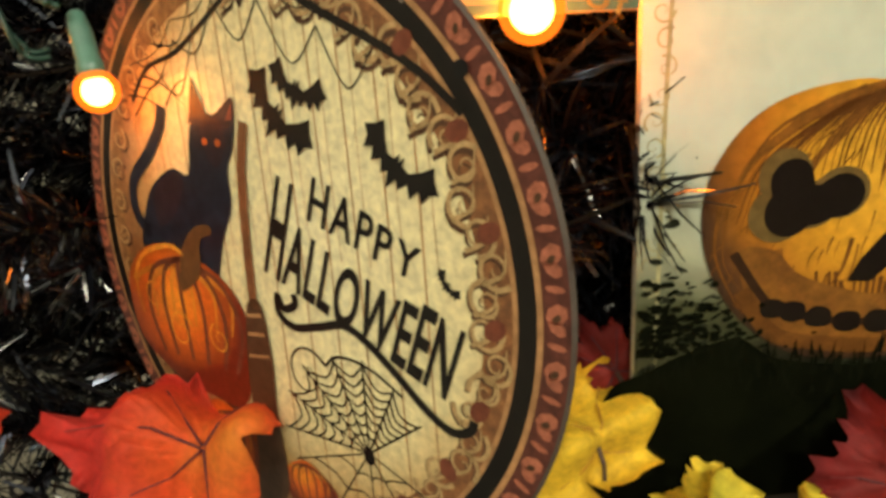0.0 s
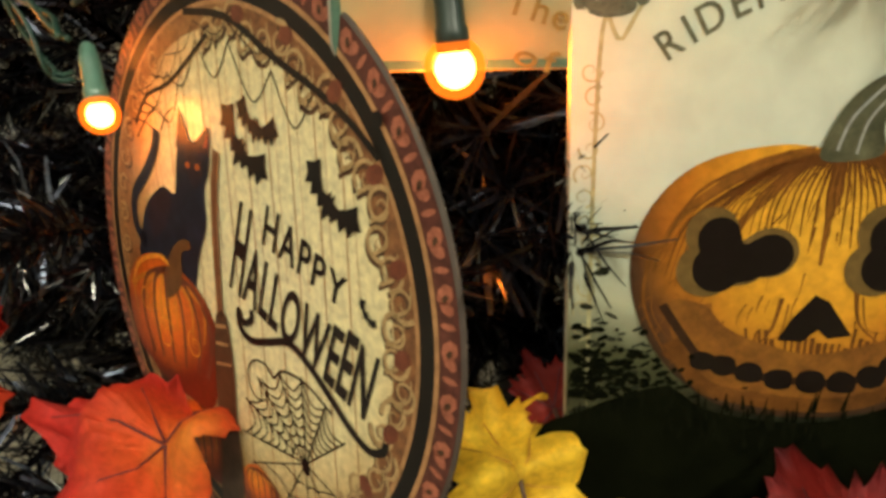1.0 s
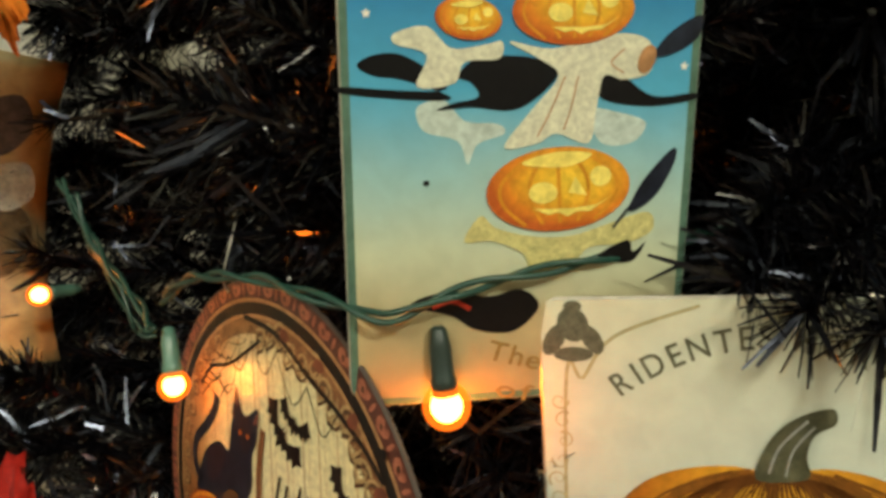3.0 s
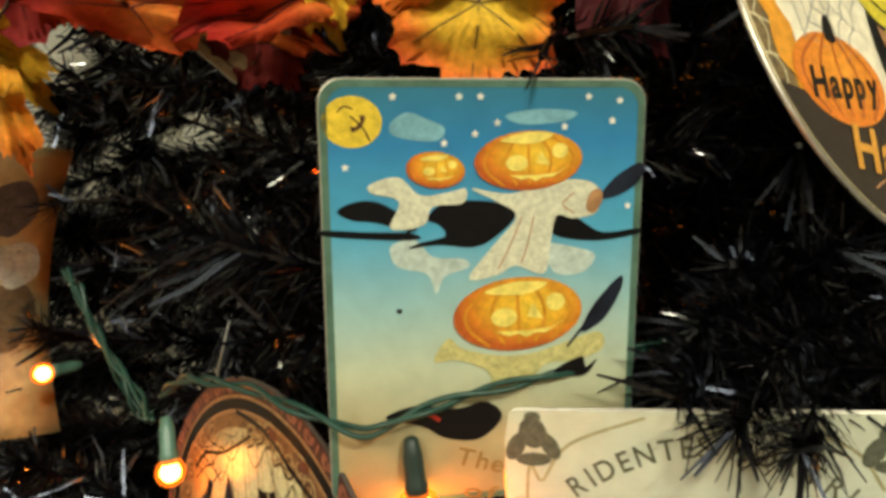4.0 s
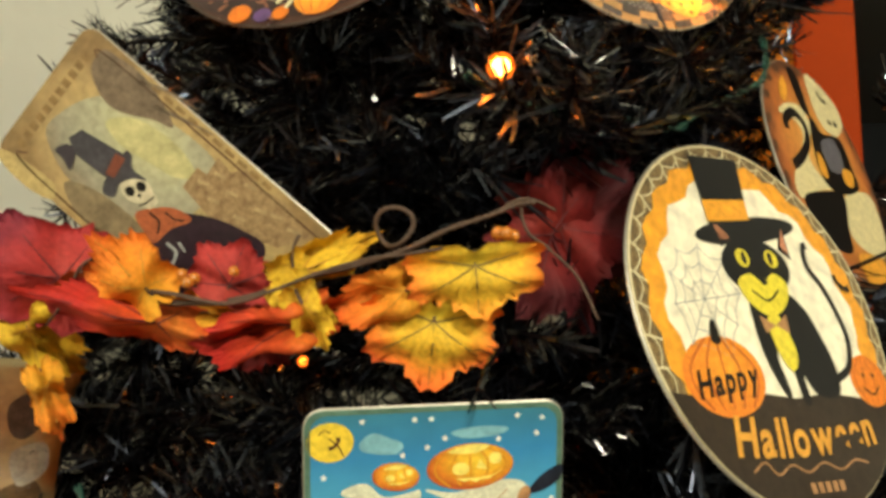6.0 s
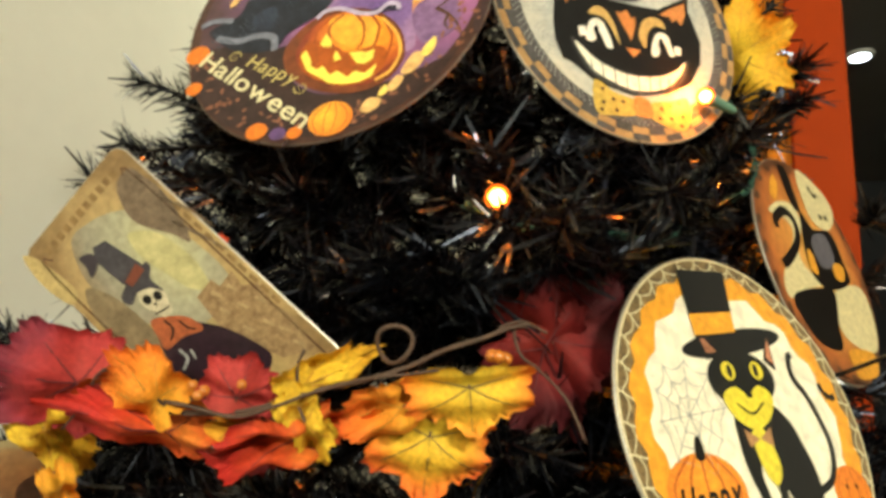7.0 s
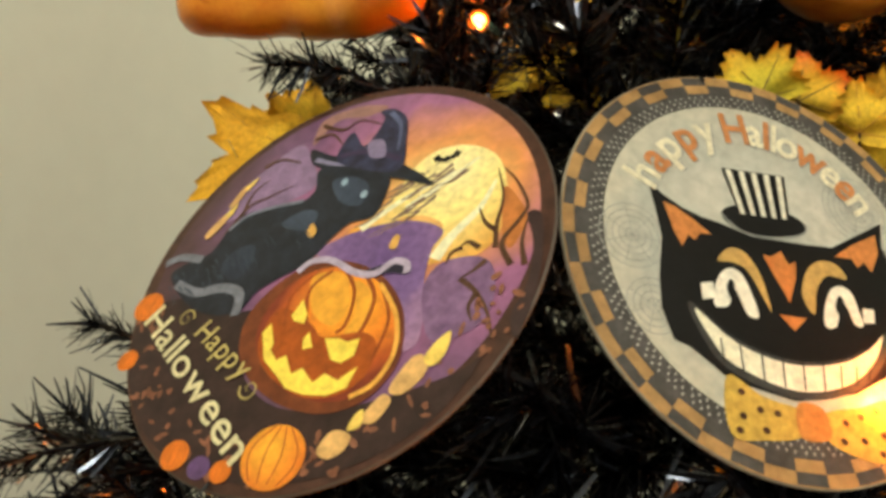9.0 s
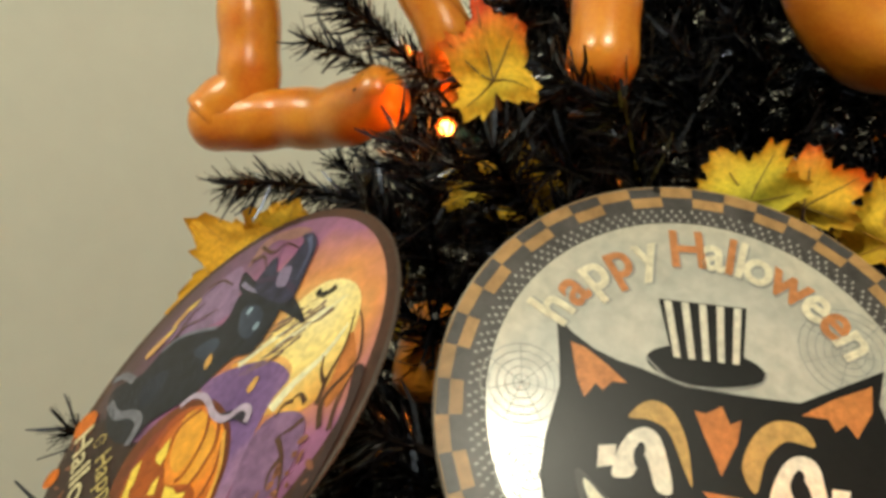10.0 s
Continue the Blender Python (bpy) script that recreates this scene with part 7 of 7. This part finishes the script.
maple_leaf((-0.129, 0.120, 1.221), (-0.107, 0.120, 1.201), (0.732, -0.642, -0.227), 0.027, "red_orange", 0.3, 0.7, 1.6)
maple_leaf((-0.138, 0.124, 1.219), (-0.193, 0.124, 1.233), (0.739, -0.637, -0.220), 0.052, "crimson", 0.3, 0.7, 1.6)
maple_leaf((-0.165, 0.118, 1.199), (-0.127, 0.118, 1.174), (0.783, -0.600, -0.166), 0.026, "yellow", 0.3, 0.7, 1.6)
maple_leaf((-0.145, 0.118, 1.172), (-0.127, 0.118, 1.141), (0.776, -0.613, -0.150), 0.016, "orange", 0.3, 0.7, 1.6)
maple_leaf((0.060, 0.190, 1.595), (0.041, 0.185, 1.639), (0.55, -0.75, -0.35), 0.036, "sunset", 0.25)
maple_leaf((-0.011, 0.118, 1.212), (0.004, 0.118, 1.188), (0.526, -0.817, -0.236), 0.017, "yellow", 0.2, 0.8, 1.4)
maple_leaf((0.082, 0.210, 1.252), (0.131, 0.219, 1.295), (0.346, -0.911, -0.222), 0.078, "shaded_red", 0.25)
maple_leaf((0.080, 0.203, 1.260), (0.110, 0.223, 1.203), (0.515, -0.856, -0.053), 0.068, "shaded_red", 0.25)
maple_leaf((-0.122, 0.232, 1.533), (-0.157, 0.191, 1.559), (0.760, -0.643, -0.092), 0.100, "yellow", 0.25)
maple_leaf((-0.128, 0.230, 1.554), (-0.120, 0.221, 1.582), (0.858, -0.455, -0.238), 0.058, "yellow", 0.25)
maple_leaf((-0.009, 0.258, 1.596), (-0.012, 0.242, 1.621), (0.480, -0.721, -0.499), 0.034, "sunset", 0.25)
maple_leaf((0.022, 0.271, 1.592), (0.022, 0.255, 1.623), (0.648, -0.636, -0.420), 0.036, "yellow", 0.25)
maple_leaf((0.116, 0.317, 1.605), (0.104, 0.295, 1.628), (0.272, -0.898, -0.346), 0.055, "yellow_green", 0.25)
maple_leaf((0.132, 0.333, 1.609), (0.137, 0.323, 1.636), (0.208, -0.885, -0.418), 0.050, "sunset", 0.25)
maple_leaf((0.163, 0.356, 1.598), (0.162, 0.340, 1.629), (0.019, -0.889, -0.457), 0.052, "yellow", 0.25)
maple_leaf((0.197, 0.394, 1.509), (0.250, 0.403, 1.545), (0.088, -0.894, -0.440), 0.089, "yellow", 0.25)
maple_leaf((0.195, 0.395, 1.605), (0.178, 0.378, 1.650), (-0.021, -0.857, -0.515), 0.085, "yellow", 0.25)
maple_leaf((-0.118, 0.164, 1.288), (-0.129, 0.170, 1.316), (0.62, -0.74, -0.2), 0.042, "red_orange", 0.25)
maple_leaf((-0.024, 0.251, 1.679), (-0.043, 0.214, 1.707), (0.713, -0.573, -0.404), 0.057, "orange", 0.25)
maple_leaf((-0.070, 0.289, 1.526), (-0.055, 0.289, 1.548), (0.598, -0.747, -0.290), 0.030, "sunset", 0.25)

garland = thing("twig_garland", "brown twisted twig garland with curled tendrils", "garland")


def twig(name, pts, r, parent=garland, material=TWIG_BARK):
    sm = spline(pts, 5)
    rr = [r * (1 - 0.3 * k / len(sm)) * rng.uniform(0.85, 1.15) for k in range(len(sm))]
    vv, ff = tube_data(sm, rr, 7)
    return mesh_ob(name, vv, ff, material, parent, smooth=True)


twig("stem", [(-0.111, 0.112, 1.230), (-0.112, 0.116, 1.219), (-0.100, 0.120, 1.211), (-0.077, 0.124, 1.209), (-0.051, 0.128, 1.211), (-0.031, 0.132, 1.217), (-0.012, 0.136, 1.224), (0.010, 0.140, 1.230), (0.029, 0.144, 1.237), (0.046, 0.148, 1.246), (0.062, 0.152, 1.252), (0.075, 0.156, 1.258), (0.083, 0.160, 1.260)], 0.0016)
twig("stem", [(-0.102, 0.116, 1.215), (-0.077, 0.119, 1.213), (-0.050, 0.123, 1.209), (-0.030, 0.126, 1.215), (-0.014, 0.130, 1.222), (0.011, 0.133, 1.230), (0.030, 0.137, 1.233), (0.046, 0.140, 1.236)], 0.0011)
twig("tendril", [(-0.024, 0.138, 1.243), (-0.027, 0.138, 1.236), (-0.026, 0.138, 1.227), (-0.020, 0.138, 1.222), (-0.011, 0.138, 1.219)], 0.0009)
twig("tendril", [(0.082, 0.158, 1.260), (0.077, 0.159, 1.257), (0.080, 0.161, 1.246), (0.089, 0.162, 1.239), (0.102, 0.164, 1.226), (0.111, 0.165, 1.207)], 0.0009)
twig("tendril", [(-0.113, 0.112, 1.231), (-0.126, 0.113, 1.224), (-0.132, 0.115, 1.212), (-0.145, 0.116, 1.197)], 0.0009)
twig("tendril", [(0.070, 0.156, 1.258), (0.080, 0.161, 1.262), (0.092, 0.166, 1.257)], 0.0008)
ring = [Vector((0.0193, 0.1490, 1.2478)) + Vector((0.0092 * math.cos(a), 0.003 * math.sin(2 * a), 0.0092 * math.sin(a))) for a in np.linspace(-0.6, 6.4, 30)]
vv, ff = tube_data(ring, 0.0012, 7)
mesh_ob("tendril", vv, ff, TWIG_BARK, garland, smooth=True)


def berry(at, r=0.0028):
    b = thing("berry", "small glossy orange berry wired to the garland", "berry", "berries of the garland", at)
    vv, ff = lathe_data([(r * math.sin(a), -r * math.cos(a)) for a in np.linspace(0.15, 3.0, 9)], 14)
    mesh_ob("fruit", vv, ff, BERRY, b, smooth=True)
    vv, ff = tube_data([(0, r * 0.8, 0), (0.001, r * 2.5, -0.002)], 0.0004, 5)
    mesh_ob("stalk", vv, ff, TWIG_BARK, b)


berry((0.0679, 0.1520, 1.2442), 0.0032)
berry((0.0720, 0.1500, 1.2438), 0.0032)
berry((0.0744, 0.1540, 1.2432), 0.0032)
berry((-0.0603, 0.1240, 1.2261))
berry((-0.0667, 0.1160, 1.2178))
berry((-0.0663, 0.1200, 1.2202))
berry((-0.0747, 0.1220, 1.2223))
berry((-0.0501, 0.1260, 1.2240))
berry((-0.0669, 0.1280, 1.2303))
berry((0.2287, 0.4103, 1.6459), 0.005)
berry((0.2381, 0.4144, 1.6438), 0.005)
berry((0.2475, 0.4185, 1.6417), 0.005)
berry((0.2546, 0.4196, 1.6472), 0.005)
berry((0.2592, 0.4235, 1.6399), 0.005)
berry((0.245, 0.4199, 1.6338), 0.005)
berry((0.2356, 0.4158, 1.6359), 0.005)
berry((0.252, 0.4236, 1.6301), 0.005)
berry((0.2614, 0.4275, 1.6285), 0.005)
berry((0.2426, 0.4216, 1.6244), 0.005)


# ---------------------------------------------------------------- string lights
def bulb(at, up, r=0.0043, lit=BULB, socket=SOCKET, watts=0.05, socket_len=0.020):
    """A small round bulb in its socket, inside a shell that paints its halo; up runs from the bulb into the socket."""
    at, up = Vector(at), Vector(up).normalized()
    b = thing("string_light", "lit orange mini bulb in a green socket", "light", "string lights", at)
    vv, ff = lathe_data([(r * math.sin(a), -r * math.cos(a)) for a in np.linspace(0.1, 2.5, 10)], 18, up)
    core = mesh_ob("core", vv, ff, lit, b, smooth=True)
    vv, ff = lathe_data([(1.5 * r * math.sin(a), -1.5 * r * math.cos(a)) for a in np.linspace(0.1, 2.5, 12)], 20, up)
    halo_part = mesh_ob("bulb_glass", vv, ff, BULB_HALO, b, smooth=True)
    halo_part.visible_shadow = False
    core.parent = halo_part
    if socket_len:
        vv, ff = lathe_data([(0.0030, r * 0.7), (0.0042, r * 0.75), (0.0042, r + 0.004), (0.0037, r + 0.005), (0.0036, r + socket_len * 0.7), (0.0026, r + socket_len), (0.0016, r + socket_len + 0.001)], 16, up)
        mesh_ob("socket", vv, ff, socket, b, smooth=True)
    if watts:
        data = bpy.data.lights.new("bulb_light", "POINT")
        data.energy, data.color, data.shadow_soft_size = watts, (1.0, 0.20, 0.015), r
        lamp = new("bulb_light", data)
        lamp.parent = b
        lamp.location = -up * r * 1.6


bulb((-0.1134, 0.1874, 1.0081), (-0.25, 0.1, 1.0), watts=0.025, r=0.0046)
bulb((0.0225, 0.1515, 1.0214), (-0.10, -0.15, 1.0), socket=DARK_SOCKET, watts=0.22, r=0.0052)
bulb((-0.246, 0.2341, 1.0373), (0.1, 1.0, 0.1), watts=0.12)
bulb((-0.2249, 0.3957, 1.1465), (0.2, 1.0, 0.3), r=0.0035, lit=DIM_BULB, watts=0.04)
bulb((-0.150, 0.38, 1.18), (0.2, 1.0, 0.3), r=0.003, lit=DIM_BULB, watts=0.03)
bulb((0.0684, 0.1481, 1.3217), (-0.3, 1.0, -0.1), watts=0.32)
bulb((0.1765, 0.3057, 1.4398), (0.8, 0.5, -0.3), watts=0.35)
bulb((-0.036, 0.248, 1.641), (0.2, 1.0, 0.2), watts=0.25)
bulb((-0.1663, 0.2000, 1.3212), (0.6, 0.7, 0.1), r=0.004, watts=0.1)


def cord(pts, strands=2, r=0.0011, twist=60.0):
    c = thing("light_cord", "dark green twisted cord of the string lights", "cord", "string lights")
    sm = [Vector(q) for q in spline(pts, 8)]
    for s in range(strands):
        path, d = [], 0.0
        for k, q in enumerate(sm):
            if k:
                d += (q - sm[k - 1]).length
            a = d * twist * 2 + 2 * math.pi * s / strands
            t = (sm[min(k + 1, len(sm) - 1)] - sm[max(k - 1, 0)]).normalized()
            o = t.orthogonal().normalized()
            path.append(q + (o * math.cos(a) + t.cross(o) * math.sin(a)) * r * 1.3)
        vv, ff = tube_data(path, r, 7)
        mesh_ob("strand", vv, ff, WIRE, c, smooth=True)


cord([(-0.215, 0.218, 1.1), (-0.188, 0.209, 1.076), (-0.162, 0.199, 1.057), (-0.136, 0.19, 1.042), (-0.119, 0.179, 1.033)])
cord([(-0.115, 0.181, 1.045), (-0.091, 0.166, 1.056), (-0.064, 0.151, 1.059), (-0.042, 0.144, 1.059), (-0.023, 0.137, 1.056), (-0.008, 0.136, 1.053), (0.007, 0.135, 1.05), (0.016, 0.138, 1.053), (0.026, 0.142, 1.058), (0.04, 0.152, 1.063), (0.063, 0.165, 1.069), (0.087, 0.186, 1.076), (0.113, 0.208, 1.083)])
cord([(0.054, 0.14, 1.316), (0.067, 0.171, 1.314), (0.089, 0.204, 1.318), (0.118, 0.238, 1.324), (0.148, 0.273, 1.328), (0.162, 0.299, 1.347), (0.186, 0.326, 1.367), (0.208, 0.352, 1.386), (0.215, 0.372, 1.414), (0.213, 0.388, 1.444)])
cord([(-0.194, 0.207, 1.092), (-0.185, 0.21, 1.069), (-0.173, 0.215, 1.046), (-0.162, 0.219, 1.025), (-0.154, 0.222, 1.024)])
cord([(0.006, 0.146, 1.052), (0.011, 0.155, 1.051), (0.013, 0.163, 1.046)], 1)

# ---------------------------------------------------------------- orange letters
def inflated(name, pts, r, parent, closed=False):
    sm = spline(pts, 8, closed)
    n = len(sm)
    rr = [r * (1 + 0.03 * math.sin(k * 0.7)) * (1.0 if closed else math.sqrt(max(0.01, 1 - max(0.0, 1 - min(k, n - 1 - k) / 5) ** 2))) for k in range(n)]
    vv, ff = tube_data(sm, rr, 16, closed)
    return mesh_ob(name, vv, ff, ORANGE_GLOSS, parent, smooth=True)


bone = thing("bone_ornament", "glossy mottled orange bone-shaped plastic ornament", "ornament", "orange ornaments")
inflated("shaft", [(-0.179, 0.141, 1.775), (-0.183, 0.163, 1.728), (-0.184, 0.18, 1.694), (-0.188, 0.19, 1.67), (-0.204, 0.186, 1.652), (-0.212, 0.183, 1.640)], 0.0215, bone)
inflated("foot_bar", [(-0.222, 0.178, 1.643), (-0.193, 0.198, 1.649), (-0.165, 0.215, 1.657), (-0.136, 0.228, 1.659), (-0.107, 0.232, 1.662), (-0.075, 0.235, 1.674)], 0.021, bone)
for pts in ([(-0.056, 0.174, 1.752), (-0.049, 0.197, 1.725), (-0.04, 0.22, 1.702), (-0.034, 0.24, 1.682)], [(0.062, 0.235, 1.725), (0.066, 0.235, 1.695), (0.071, 0.235, 1.661), (0.071, 0.24, 1.632)], [(-0.030, 0.275, 1.540), (-0.024, 0.272, 1.512), (-0.018, 0.272, 1.488)]):
    bone = thing("bone_ornament", "glossy mottled orange bone-shaped ornament behind the branches", "ornament", "orange ornaments")
    inflated("shaft", pts, 0.0165, bone)
loop = thing("ring_ornament", "glossy orange plastic ring ornament near the top", "ornament", "orange ornaments")
inflated("ring", [(0.2, 0.413, 1.825), (0.186, 0.423, 1.782), (0.16, 0.408, 1.757), (0.135, 0.378, 1.763), (0.128, 0.349, 1.799), (0.142, 0.339, 1.841), (0.168, 0.353, 1.867), (0.193, 0.384, 1.86)], 0.026, loop, True)


sprig((0.004, 0.275, 1.637), (0.034, 0.204, 1.677), 420, 0.026)
sprig((-0.038, 0.249, 1.657), (-0.051, 0.162, 1.672), 380, 0.024)
sprig((-0.099, 0.219, 1.594), (-0.119, 0.177, 1.573), 260, 0.022)
